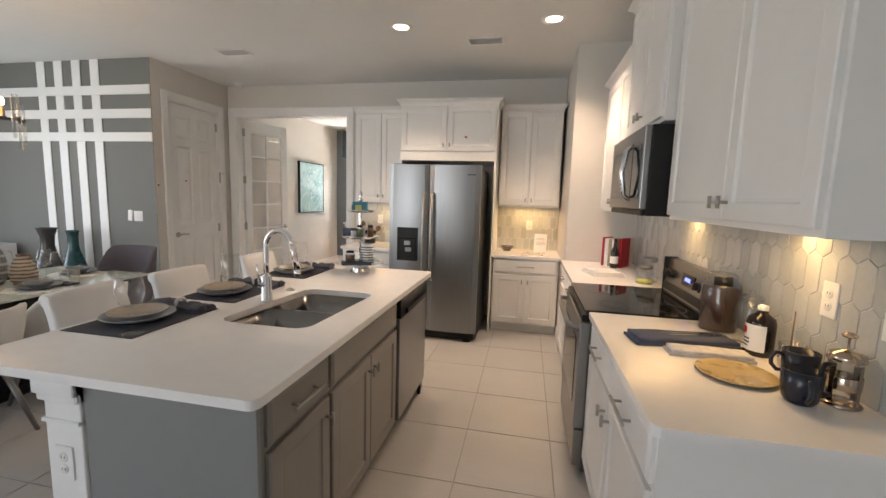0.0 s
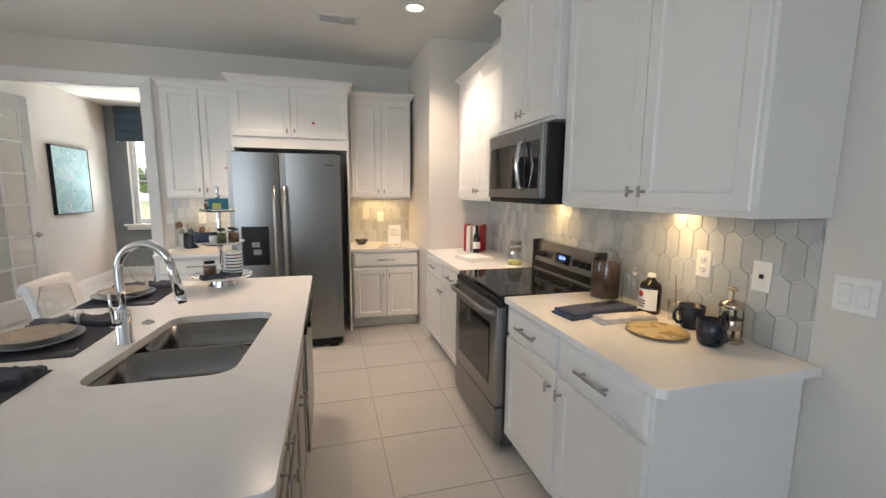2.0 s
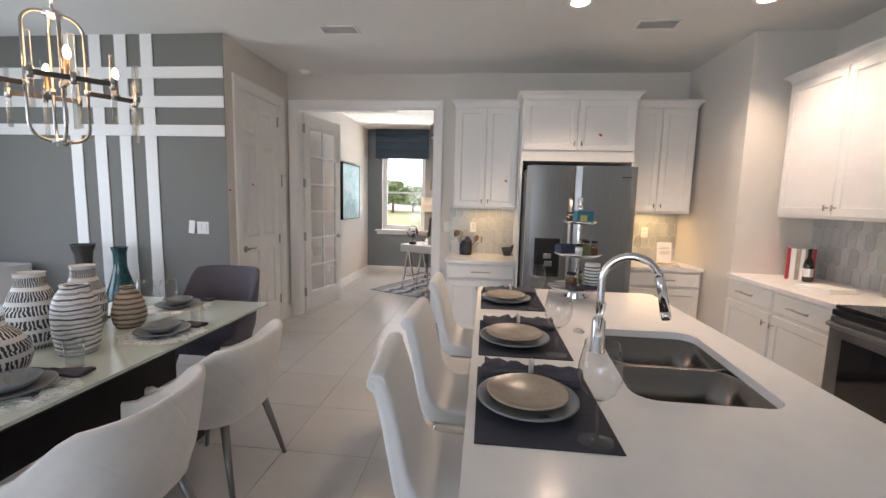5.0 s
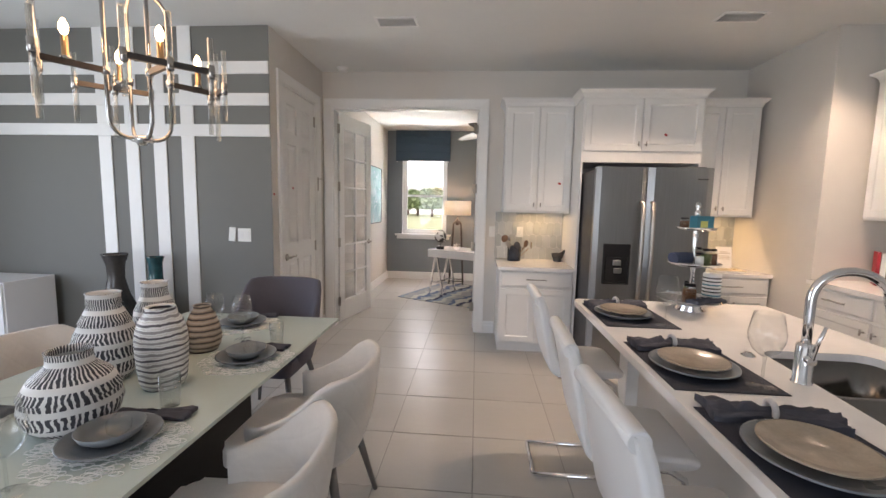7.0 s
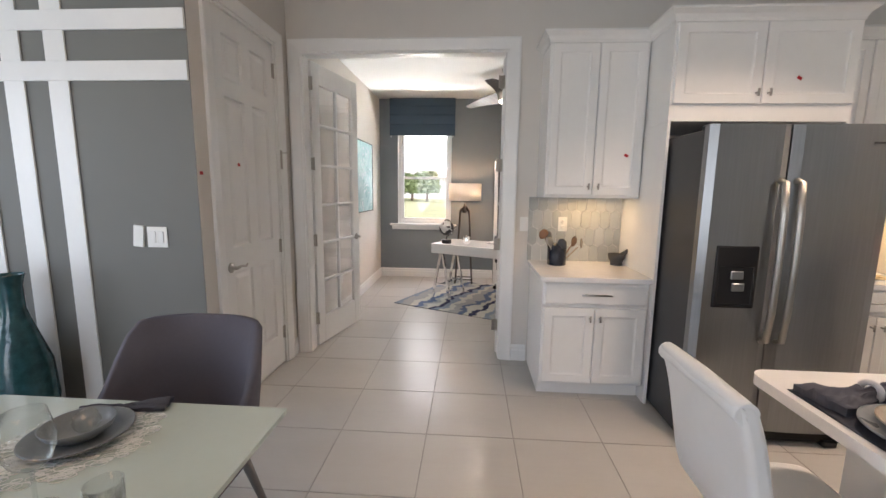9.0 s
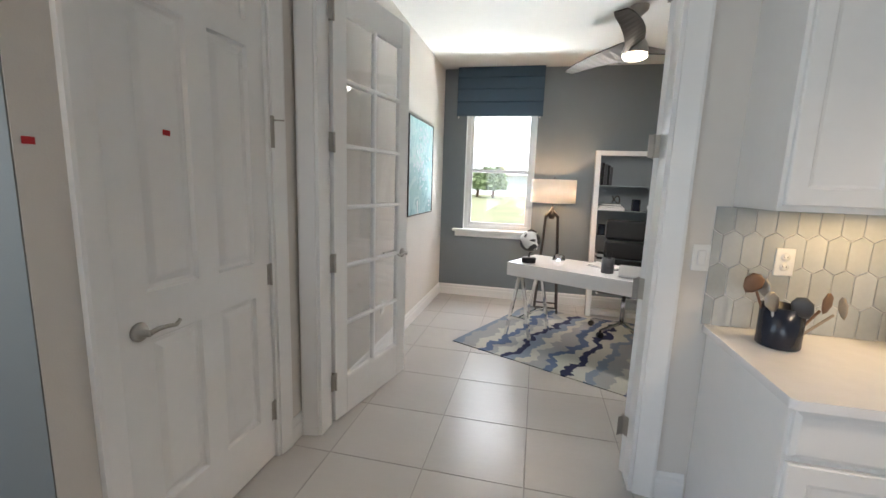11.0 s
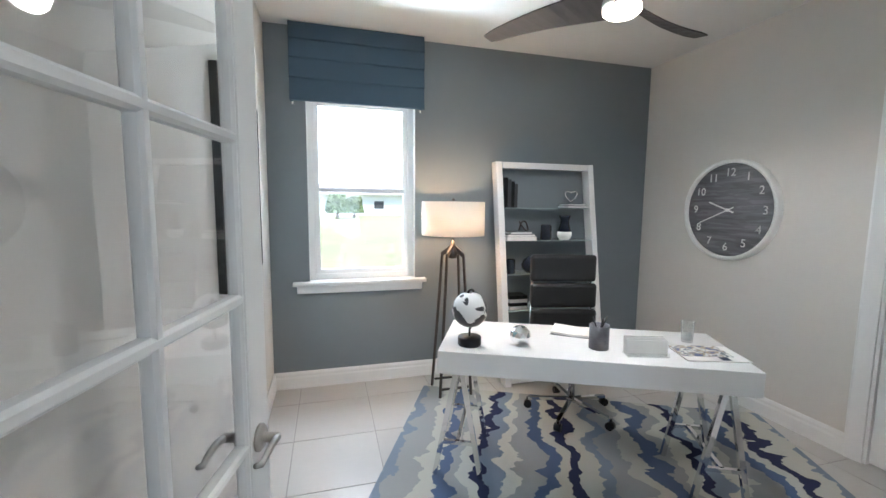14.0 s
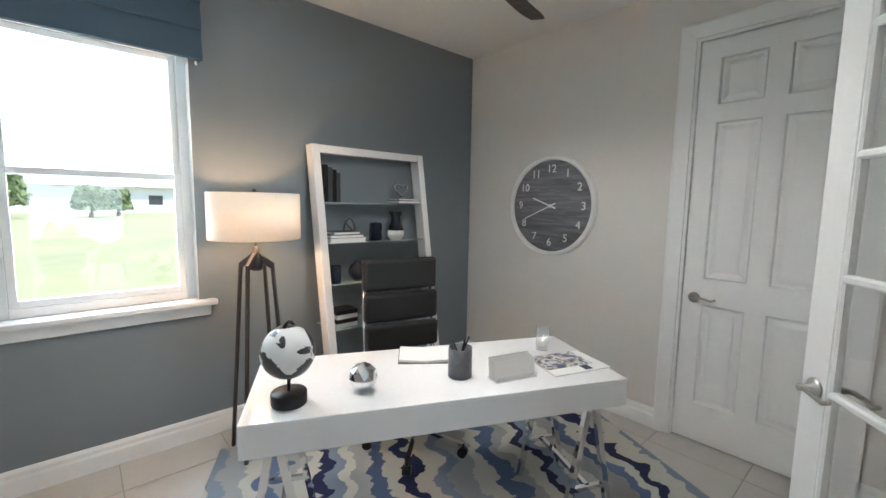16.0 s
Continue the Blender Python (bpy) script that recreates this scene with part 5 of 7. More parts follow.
def tub_chair(m, cloth, label, group, tall=0.0, w=0.29):
    """A curved shell chair: the back wraps into arms; local -y is its front, the back stands at +y."""
    th = thing("dining_chair", m, label, "chair", group)
    bm = bmesh.new()
    n = 22
    outer, inner = [], []
    for i in range(n + 1):
        a = radians(-28 + 236 * i / n)
        u = abs(i / n - 0.5) * 2
        k = max(0.0, min(1.0, (0.92 - u) / 0.5))
        k = k * k * (3 - 2 * k)
        top = 0.585 + (0.185 + tall) * k
        cx, cy = math.cos(a), math.sin(a)
        ex, ey = abs(cx) ** 0.8 * (1 if cx > 0 else -1), abs(cy) ** 0.8 * (1 if cy > 0 else -1)
        flare = 1 + 0.10 * k
        cols = []
        for z, f in ((0.40, 0.86), (0.5, 0.97), (0.5 + (top - 0.5) * 0.5, 1.0 + 0.05 * k), (top - 0.012, flare), (top, flare - 0.02), (top - 0.003, flare - 0.1), (0.5 + (top - 0.5) * 0.5, 0.88), (0.455, 0.8)):
            yy = ey * 0.27 * f
            cols.append(bm.verts.new((ex * w * f, yy, z)))
        outer.append(cols)
    for a, b in zip(outer, outer[1:]):
        for i in range(len(a) - 1):
            bm.faces.new((a[i], b[i], b[i + 1], a[i + 1])).smooth = True
    bm.faces.new(outer[0])
    bm.faces.new(outer[-1])
    part("shell", bm, cloth, th)
    bm = bmesh.new()
    prism(bm, rrect(-w * 0.84, -0.27, w * 0.84, 0.22, (0.05, 0.05, 0.16, 0.16), 6), 0.395, 0.475, 0.025)
    part("seat", bm, cloth, th, "padded seat cushion")
    part("under_frame", B(-0.18, -0.18, 0.375, 0.18, 0.16, 0.396, 0.004), LEGMETAL, th)
    for sx in (-1, 1):
        for sy in (-1, 1):
            part("leg", tube(bmesh.new(), [(sx * 0.16, sy * 0.15, 0.385), (sx * 0.235, sy * 0.235, 0.0)], 0.02, 10, 0.011), LEGMETAL, th)
    return th


_c1 = tub_chair(pose(-3.03, 2.17, 0, 0, 0, -90), FABRIC, "off-white upholstered tub dining chair with metal legs", "chairs round the dining table")
copy_thing(_c1, pose(-3.01, 1.53, 0, 0, 0, -88))
copy_thing(_c1, pose(-4.27, 2.17, 0, 0, 0, 90))
copy_thing(_c1, pose(-4.27, 1.53, 0, 0, 0, 91))
_c2 = tub_chair(pose(-3.62, 3.0, 0, 0, 0, 0), PURPLE, "slate purple upholstered dining chair at the table end", "chairs round the dining table", tall=0.13, w=0.27)


def vase(name, x, y, z, prof, material, label, lip=None, seg=36):
    """Hollow pot: the profile goes up the outside; the inside follows it."""
    inner = [(max(0.004, r - 0.006), h) for r, h in reversed(prof) if r > 0.001 and h > prof[0][1] + 0.004]
    inner.append((0, prof[0][1] + 0.008))
    ob = tagged(part(name, L([(0, prof[0][1])] + prof + inner, seg), material), label, "vase")
    ob.matrix_basis = pose(x, y, z)
    return ob


vase("vase", -3.56, 1.63, TZ, [(0.085, 0), (0.115, 0.03), (0.128, 0.075), (0.122, 0.115), (0.126, 0.118), (0.1, 0.165), (0.062, 0.2), (0.058, 0.205), (0.057, 0.235), (0.061, 0.242)], SCRIBBLE, "squat black and white scratched ceramic vase")
vase("vase", -3.76, 1.96, TZ, [(0.07, 0), (0.1, 0.04), (0.112, 0.1), (0.108, 0.14), (0.112, 0.143), (0.098, 0.19), (0.08, 0.225), (0.084, 0.229), (0.066, 0.265), (0.052, 0.295), (0.056, 0.3), (0.054, 0.335), (0.058, 0.342)], SCRIBBLE, "tall stepped black and white ceramic vase")
vase("vase", -3.50, 1.925, TZ, [(0.066, 0), (0.078, 0.03), (0.084, 0.09), (0.088, 0.16), (0.085, 0.21), (0.073, 0.255), (0.052, 0.285), (0.048, 0.3), (0.052, 0.306)], BANDED, "tall cream ceramic vase with slate bands")
vase("vase", -3.74, 2.19, TZ, [(0.06, 0), (0.085, 0.05), (0.092, 0.13), (0.08, 0.22), (0.055, 0.28), (0.05, 0.3), (0.05, 0.335), (0.054, 0.342)], SCRIBBLE, "black and white ceramic vase with narrow neck")
vase("vase", -3.60, 2.30, TZ, [(0.06, 0), (0.075, 0.03), (0.08, 0.07), (0.072, 0.12), (0.054, 0.175), (0.037, 0.195), (0.035, 0.21), (0.04, 0.216)], BROWNBAND, "brown banded stoneware vase on the dining table")
vase("floor_vase", -5.25, 3.6, 0.0005, [(0.09, 0), (0.15, 0.12), (0.175, 0.3), (0.15, 0.48), (0.085, 0.66), (0.06, 0.78), (0.065, 0.88), (0.09, 0.965), (0.095, 0.975)], SMOKE, "tall dark brown floor vase by the striped wall")
vase("floor_vase", -4.93, 3.63, 0.0005, [(0.08, 0), (0.12, 0.1), (0.14, 0.28), (0.13, 0.48), (0.08, 0.66), (0.05, 0.78), (0.05, 0.9), (0.062, 0.95), (0.065, 0.958)], TEAL, "tall teal glass floor vase by the striped wall")


def setting(x, y, turn, seed):
    """A lace mat, a plate, a bowl, a cut glass ball and a napkin."""
    bm = bmesh.new()
    rnd = random.Random(seed)
    for k in range(330):
        a, r = rnd.uniform(0, 6.283), 0.185 * math.sqrt(rnd.uniform(0.0, 1))
        cx, cy, rr = r * math.cos(a), r * math.sin(a), rnd.uniform(0.01, 0.022)
        tube(bm, [(cx + rr * math.cos(t), cy + rr * 0.6 * math.sin(t), 0.002) for t in [i * math.pi / 4 for i in range(8)]], 0.0013, 3, closed=True)
    o = tagged(part("lace_mat", bm, LACE), "round white open lace place mat", "placemat", "lace mats")
    o.matrix_basis = pose(x, y, TZ, 0, 0, turn)
    o = tagged(part("dinner_plate", L(plate_profile(0.125, 0.022), 36), RIMWARE), "blue grey plate on a lace mat", "plate", "dining plates")
    o.matrix_basis = pose(x, y, TZ + 0.003)
    o = tagged(part("bowl", L([(0, 0), (0.045, 0), (0.075, 0.022), (0.085, 0.042), (0.082, 0.042), (0.07, 0.024), (0.042, 0.006), (0, 0.006)], 32), RIMWARE), "shallow grey bowl set on a plate", "bowl", "dining bowls")
    o.matrix_basis = pose(x, y, TZ + 0.0125)
    o = tagged(part("glass_ball", bmesh_ball(0.033), GLASS), "faceted clear glass ball in a bowl", "ornament")
    o.matrix_basis = pose(x + 0.015, y + 0.01, TZ + 0.052)
    napkin(x + 0.0, y + 0.15, TZ + 0.0035, 0.24, 0.08, 0.035, turn, seed * 1.9, False)


def bmesh_ball(r, sub=2):
    bm = bmesh.new()
    bmesh.ops.create_icosphere(bm, subdivisions=sub, radius=r)
    return bm


for _k, (_x, _y, _t) in enumerate(((-3.36, 1.55, 10), (-3.335, 2.21, -5), (-3.93, 2.2, 8), (-3.93, 1.5, 0), (-3.64, 2.7, 20))):
    setting(_x, _y, _t, 11 + _k)
for _x, _y in ((-3.50, 2.46), (-3.66, 2.48), (-3.42, 1.33), (-3.82, 2.33)):
    wine_glass(_x, _y, TZ, 1.08)
for _x, _y in ((-3.36, 1.78), (-3.30, 2.42)):
    tumbler(_x, _y, TZ)


# ---- chandelier ----
def chandelier():
    """A chrome frame over the table: an oval cage, long cross bars, clear glass rods and lit candle bulbs."""
    cx, cy, z0, z1 = -3.62, 2.03, 1.655, 2.2
    th = thing("chandelier", pose(cx, cy, 0), "chrome chandelier with glass rods and lit bulbs", "chandelier")
    part("canopy", L([(0, CEIL_Z - 0.03), (0.055, CEIL_Z - 0.028), (0.065, CEIL_Z - 0.001)], 24), CHROME, th)
    part("down_rod", tube(bmesh.new(), [(0, 0, z1), (0, 0, CEIL_Z - 0.03)], 0.007, 10), CHROME, th)
    for z in (z0, z1):
        part("hub", L([(0, z - 0.025), (0.018, z - 0.022), (0.02, z - 0.012), (0.036, z - 0.01), (0.036, z + 0.01), (0.02, z + 0.012), (0, z + 0.02)], 8), CHROME, th)
    za = 1.885
    for k in range(4):
        a = radians(58 + 90 * k)
        ux, uy = math.cos(a), math.sin(a)
        r, q = 0.102, 0.068
        pts = [(0.02, z0)] + [(r - q + q * math.cos(t), z0 + q + q * math.sin(t)) for t in [radians(-90 + 15 * i) for i in range(7)]] + [(r - q + q * math.cos(t), z1 - q + q * math.sin(t)) for t in [radians(15 * i) for i in range(7)]] + [(0.02, z1)]
        part("cage_rod", tube(bmesh.new(), [(p * ux, p * uy, z) for p, z in pts], 0.0072, 8), DARKCHROME, th)
        r = 0.285
        arm = part("arm", bar(bmesh.new(), (ux * 0.098, uy * 0.098, za), (ux * r, uy * r, za), 0.014, 0.02), LAMPMETAL, th)
        part("joint", L([(0, -0.016), (0.012, -0.014), (0.013, 0.012), (0, 0.016)], 12, at=(ux * 0.102, uy * 0.102, za)), DARKCHROME, arm)
        # the bar at the end of each arm stands a little askew
        bx, by = math.cos(a + radians(78)), math.sin(a + radians(78))
        part("cross_bar", bar(bmesh.new(), (ux * r + bx * 0.125, uy * r + by * 0.125, za), (ux * r - bx * 0.125, uy * r - by * 0.125, za), 0.014, 0.02), LAMPMETAL, th)
        for s, lo, hi in ((-0.125, 0.13, 0.15), (0.0, 0.2, 0.17), (0.125, 0.155, 0.115)):
            px, py = ux * r + bx * s, uy * r + by * s
            rod = part("glass_rod", tube(bmesh.new(), [(px, py, za - lo), (px, py, za + hi)], 0.0095, 10), RODGLASS, th, "clear glass rod")
            part("clip", L([(0.0105, -0.022), (0.0125, -0.02), (0.0125, 0.02), (0.0105, 0.022)], 12, at=(px, py, za)), DARKCHROME, rod)
        px, py = ux * (r - 0.075), uy * (r - 0.075)
        part("candle_cup", L([(0, 0.008), (0.014, 0.009), (0.016, 0.018), (0.011, 0.02)], 14, at=(px, py, za)), DARKCHROME, th)
        cd = part("candle_sleeve", L([(0.0105, 0.012), (0.0105, 0.085), (0, 0.085)], 12, at=(px, py, za)), WOODGOLD, th, "warm brass candle sleeve")
        part("bulb", L([(0, 0.085), (0.008, 0.09), (0.014, 0.106), (0.013, 0.12), (0.006, 0.138), (0, 0.143)], 14, at=(px, py, za)), BULB, cd, "lit warm bulb")


WOODGOLD = mat("warm brass", (0.55, 0.36, 0.2), 0.3, 1.0, scale=20, vary=0.05)
chandelier()
_sb = thing("sideboard", pose(-6.5, 3.6, 0), "low white sideboard against the striped wall", "sideboard")
part("carcass", B(-0.48, -0.2, 0.08, 0.48, 0.2, 0.745, 0.004), DESKWHITE, _sb)
for _x in (-0.47, 0.005):
    part("door", B(_x, -0.215, 0.1, _x + 0.465, -0.2005, 0.735, 0.002), DESKWHITE, _sb)
part("plinth", B(-0.45, -0.17, 0.0005, 0.45, 0.18, 0.08), DARKGREY, _sb)

# ---- things on the kitchen worktops ----
WZ = CTR + 0.0005
LZ = LOW + 0.0005


def outlet(x, y, z, turn, kind="outlet", gang=1, label="white double socket plate on the wall"):
    th = thing("wall_" + kind, pose(x, y, z, 0, 0, turn), label, kind)
    w = 0.035 + 0.023 * (gang - 1)
    part("plate", B(-w, -0.006, -0.057, w, -0.0003, 0.057, 0.003, 2), PLATEWHITE, th)
    for g in range(gang):
        cx = (g - (gang - 1) / 2) * 0.046
        if kind == "outlet":
            for s in (-0.02, 0.02):
                o = part("socket", rot_x(L([(0, 0.009), (0.0155, 0.009), (0.0165, 0.006)], 18), (cx, 0, s)), PLATEWHITE, th)
                for dx in (-0.006, 0.006):
                    part("slot", B(cx + dx - 0.001, -0.0096, s - 0.002, cx + dx + 0.001, -0.0085, s + 0.006), BLACK, o)
        elif kind == "switch":
            part("rocker", B(cx - 0.0165, -0.010, -0.033, cx + 0.0165, -0.0055, 0.033, 0.003), TRIM, th)
        else:
            part("jack", B(cx - 0.008, -0.0075, -0.008, cx + 0.008, -0.0055, 0.008), BLACK, th)


def rot_x(bm, at):
    bm.transform(Matrix.Translation(at) @ Matrix.Rotation(radians(90), 4, "X"))
    return bm


SPX = EAST - 0.009
outlet(SPX, 1.51, 1.155, FACE_W)
outlet(SPX, 1.265, 1.15, FACE_W, "phone_jack", 1, "white phone jack plate on tiled wall")
outlet(EAST, 0.99, 1.147, FACE_W, "switch", 2, "white double light switch on painted wall")
outlet(-1.85, BACK_Y - 0.009, 1.15, FACE_N)
outlet(0.03, BACK_Y - 0.009, 1.15, FACE_N)
outlet(-2.15, BACK_Y, 1.145, FACE_N, "switch", 1, "white single light switch beside the study opening")
outlet(-4.30, STRIPE_Y, 1.135, FACE_N, "switch", 2, "white double light switch on grey wall")
outlet(-1.395, 0.955, 0.57, FACE_N, "outlet", 1, "white double socket on the island post")
outlet(ST_W, 6.2, 0.4, FACE_E)
_o = thing("wall_card", pose(-4.405, STRIPE_Y, 1.14, 0, 0, 0), "white card leaning on the grey wall by the switch", "wall card")
part("card", B(-0.03, -0.012, -0.06, 0.03, -0.0004, 0.06, 0.003), PLATEWHITE, _o, m=Matrix.Rotation(radians(6), 4, "Y"))


def lidded_jar(x, y, r, h, fill, level, label, knob=True, lid=GLASS):
    th = thing("storage_jar", pose(x, y, WZ), label, "jar")
    if level:
        part("contents", L([(0, 0.006), (r * 0.92, 0.006), (r * 0.93, h * level), (0, h * level * 1.04)], 24), fill, th)
    part("body", L([(0, 0), (r * 0.95, 0), (r, 0.01), (r, h * 0.68), (r * 0.9, h * 0.76), (r * 0.68, h * 0.8), (r * 0.7, h * 0.83)], 32), GLASS, th, "clear glass body")
    part("lid", L([(r * 0.78, h * 0.83), (r * 0.8, h * 0.85), (r * 0.6, h * 0.9), (r * 0.16, h * 0.925), (r * 0.13, h * 0.94), (r * 0.25, h * 0.97), (r * 0.16, h), (0, h)] if knob else [(r * 0.8, h * 0.83), (r * 0.82, h * 0.84), (r * 0.82, h), (0, h)], 28), lid, th, "jar lid")
    return th


lidded_jar(0.862, 2.005, 0.077, 0.285, COFFEE, 0.66, "large glass jar of ground coffee with lid")
lidded_jar(0.915, 1.855, 0.055, 0.215, COFFEE, 0, "empty clear glass jar with round stopper")
lidded_jar(0.885, 3.16, 0.058, 0.17, PAPER, 0, "clear glass canister with steel lid", False, STEEL)
lidded_jar(0.82, 3.03, 0.055, 0.13, YELLOW, 0.25, "low glass canister with yellow contents", False, STEEL)


def syrup_bottle():
    th = thing("syrup_bottle", pose(0.878, 1.70, WZ, 0, 0, -35), "dark bottle with white printed label and cap", "bottle")
    part("glass_body", L([(0, 0), (0.044, 0), (0.047, 0.006), (0.047, 0.12), (0.042, 0.14), (0.02, 0.158), (0.016, 0.166), (0.016, 0.18), (0, 0.18)], 32), AMBER, th)
    part("cap", L([(0.017, 0.17), (0.0175, 0.186), (0.012, 0.189), (0, 0.19)], 20), PLATEWHITE, th, "thin white screw cap")
    lb = bmesh.new()
    rows = [[lb.verts.new((0.0476 * math.cos(radians(a)), 0.0476 * math.sin(radians(a)), z)) for a in range(120, 301, 10)] for z in (0.02, 0.118)]
    for i in range(len(rows[0]) - 1):
        lb.faces.new((rows[0][i], rows[0][i + 1], rows[1][i + 1], rows[1][i])).smooth = True
    lab = part("label_sheet", lb, PAPER, th, "white paper label")
    part("emblem", rot_z(L([(0, 0.0015), (0.014, 0.0012), (0.0145, 0)], 16), (-0.042, -0.024, 0.094), 210), RED, lab)
    for k, w in enumerate((0.05, 0.06, 0.045)):
        bm = bmesh.new()
        z = 0.06 - k * 0.013
        r2 = [[bm.verts.new((0.048 * math.cos(radians(a)), 0.048 * math.sin(radians(a)), zz)) for a in range(int(210 - w * 560), int(211 + w * 560), 7)] for zz in (z, z + 0.006)]
        for i in range(len(r2[0]) - 1):
            bm.faces.new((r2[0][i], r2[0][i + 1], r2[1][i + 1], r2[1][i]))
        part("print_line", bm, DARKGREY, lab)


def rot_z(bm, at, deg):
    bm.transform(Matrix.Translation(at) @ Matrix.Rotation(radians(deg), 4, "Z") @ Matrix.Rotation(radians(90), 4, "Y"))
    return bm


syrup_bottle()


def mug(x, y, turn):
    th = thing("mug", pose(x, y, WZ, 0, 0, turn), "dark navy ceramic coffee mug on the worktop", "mug", "coffee mugs")
    part("cup", L([(0, 0), (0.034, 0), (0.042, 0.012), (0.048, 0.05), (0.05, 0.095), (0.047, 0.096), (0.044, 0.05), (0.036, 0.012), (0, 0.008)], 32), NAVYWARE, th)
    part("handle", tube(bmesh.new(), [(0.045, 0, 0.078), (0.065, 0, 0.082), (0.078, 0, 0.065), (0.076, 0, 0.042), (0.06, 0, 0.024), (0.043, 0, 0.026)], 0.0065, 10), NAVYWARE, th)


mug(0.79, 1.30, 255)
mug(0.885, 1.475, 170)


def french_press():
    th = thing("french_press", pose(0.90, 1.315, WZ, 0, 0, 200), "chrome and glass coffee press on the worktop", "coffee press")
    part("base", L([(0, 0), (0.046, 0), (0.048, 0.005), (0.04, 0.012), (0, 0.012)], 28), PRESSMETAL, th)
    part("beaker", L([(0.037, 0.012), (0.038, 0.13)], 28), GLASS, th)
    for a in range(0, 360, 90):
        part("strap", bar(bmesh.new(), (0.04 * math.cos(radians(a)), 0.04 * math.sin(radians(a)), 0.006), (0.04 * math.cos(radians(a)), 0.04 * math.sin(radians(a)), 0.125), 0.012, 0.003, up=(math.cos(radians(a)), math.sin(radians(a)), 0)), PRESSMETAL, th)
    part("band", L([(0.04, 0.05), (0.041, 0.052), (0.041, 0.085), (0.04, 0.087)], 28), PRESSMETAL, th)
    part("lid", L([(0.041, 0.13), (0.044, 0.133), (0.04, 0.15), (0.012, 0.16), (0.005, 0.163), (0, 0.163)], 28), PRESSMETAL, th)
    part("plunger", L([(0.003, 0.16), (0.003, 0.195), (0.016, 0.197), (0.018, 0.202), (0.01, 0.209), (0, 0.21)], 16), PRESSMETAL, th)
    part("handle", tube(bmesh.new(), [(0.042, 0, 0.12), (0.07, 0, 0.12), (0.078, 0, 0.1), (0.075, 0, 0.05), (0.06, 0, 0.03), (0.042, 0, 0.03)], 0.007, 8), BLACK, th)


french_press()
_p = tagged(part("stoneware_plate", L([(0, 0.0), (0.07, 0.0), (0.1, 0.006), (0.115, 0.012), (0.113, 0.014), (0.095, 0.009), (0, 0.005)], 40), GOLDWARE), "ochre stoneware plate on the worktop", "plate")
_p.matrix_basis = pose(0.695, 1.455, WZ, 0, 0, 0)


def folded(name, x, y, w, d, h, turn, material, label, layers=2):
    th = thing(name, pose(x, y, WZ, 0, 0, turn), label, "cloth")
    for k in range(layers):
        bm = bmesh.new()
        n = 10
        s = 1 - 0.06 * k
        z0, z1 = k * h / layers, (k + 1) * h / layers
        g = [[[bm.verts.new((w * s * (i / n - 0.5) + 0.006 * noise.noise((i * 0.4, j * 0.5, k + turn)), d * s * (j / n - 0.5) + 0.006 * noise.noise((j * 0.4, i * 0.5, k + 5.0)), (z1 - (0.004 if i in (0, n) or j in (0, n) else 0) + 0.003 * noise.noise((i * 0.5, j * 0.5, turn + k))) if t else z0 + 0.0002)) for j in range(n + 1)] for i in range(n + 1)] for t in (0, 1)]
        for i in range(n):
            for j in range(n):
                for t in (0, 1):
                    bm.faces.new((g[t][i][j], g[t][i + 1][j], g[t][i + 1][j + 1], g[t][i][j + 1])).smooth = True
        for i in range(n):
            for a, b in (((i, 0), (i + 1, 0)), ((i, n), (i + 1, n)), ((0, i), (0, i + 1)), ((n, i), (n, i + 1))):
                bm.faces.new((g[0][a[0]][a[1]], g[0][b[0]][b[1]], g[1][b[0]][b[1]], g[1][a[0]][a[1]]))
        part("fold", bm, material, th)
    return th


folded("folded_towel", 0.635, 1.765, 0.4, 0.14, 0.03, 8, TOWEL, "folded navy cloth napkin on the worktop")
folded("folded_towel", 0.68, 1.625, 0.28, 0.085, 0.026, -2, PALECLOTH, "folded pale flecked cloth on the worktop")
_c = thing("cutlery_set", pose(0.70, 1.79, WZ + 0.031, 0, 0, 12), "steel fork and knife resting on the navy cloth", "cutlery")
part("fork", bar(bar(bmesh.new(), (-0.14, 0.01, 0), (0.02, 0.005, 0.002), 0.006, 0.002), (0.02, 0.005, 0.002), (0.07, 0.002, 0.004), 0.018, 0.002), CHROME, _c)
part("knife", bar(bmesh.new(), (-0.12, -0.014, 0), (0.09, -0.02, 0.003), 0.011, 0.002), CHROME, _c)
_s = tagged(part("glass_mug", L([(0, 0), (0.036, 0), (0.039, 0.085), (0.037, 0.085), (0.034, 0.006), (0, 0.006)], 28), GLASS), "clear glass cup by the tiled wall", "glass")
_s.matrix_basis = pose(0.922, 1.585, WZ)
_s = tagged(part("stir_stick", tube(bmesh.new(), [(0, 0, 0.008), (0.03, 0.05, 0.19)], 0.0025, 6), WOOD), "thin stirring stick leaning in the cup", "stirrer")
_s.matrix_basis = pose(0.91, 1.575, WZ)
folded("folded_towel", 0.60, 3.33, 0.24, 0.26, 0.03, 15, WHITECLOTH, "folded white kitchen cloth beside the range", 3)


def book(name, m, w, h, t, cover, label, cat="book"):
    """A closed book standing: spine to -y, thickness along x."""
    th = thing(name, m, label, cat)
    part("page_block", B(0.003, 0.002, 0.003, t - 0.003, w - 0.004, h - 0.003), PAPER, th)
    part("cover", box(box(B(0, 0, 0, 0.0028, w, h, 0.0006), t - 0.0028, 0, 0, t, w, h, 0.0006), 0.0029, -0.0005, 0, t - 0.0029, 0.0018, h), cover, th)
    return th


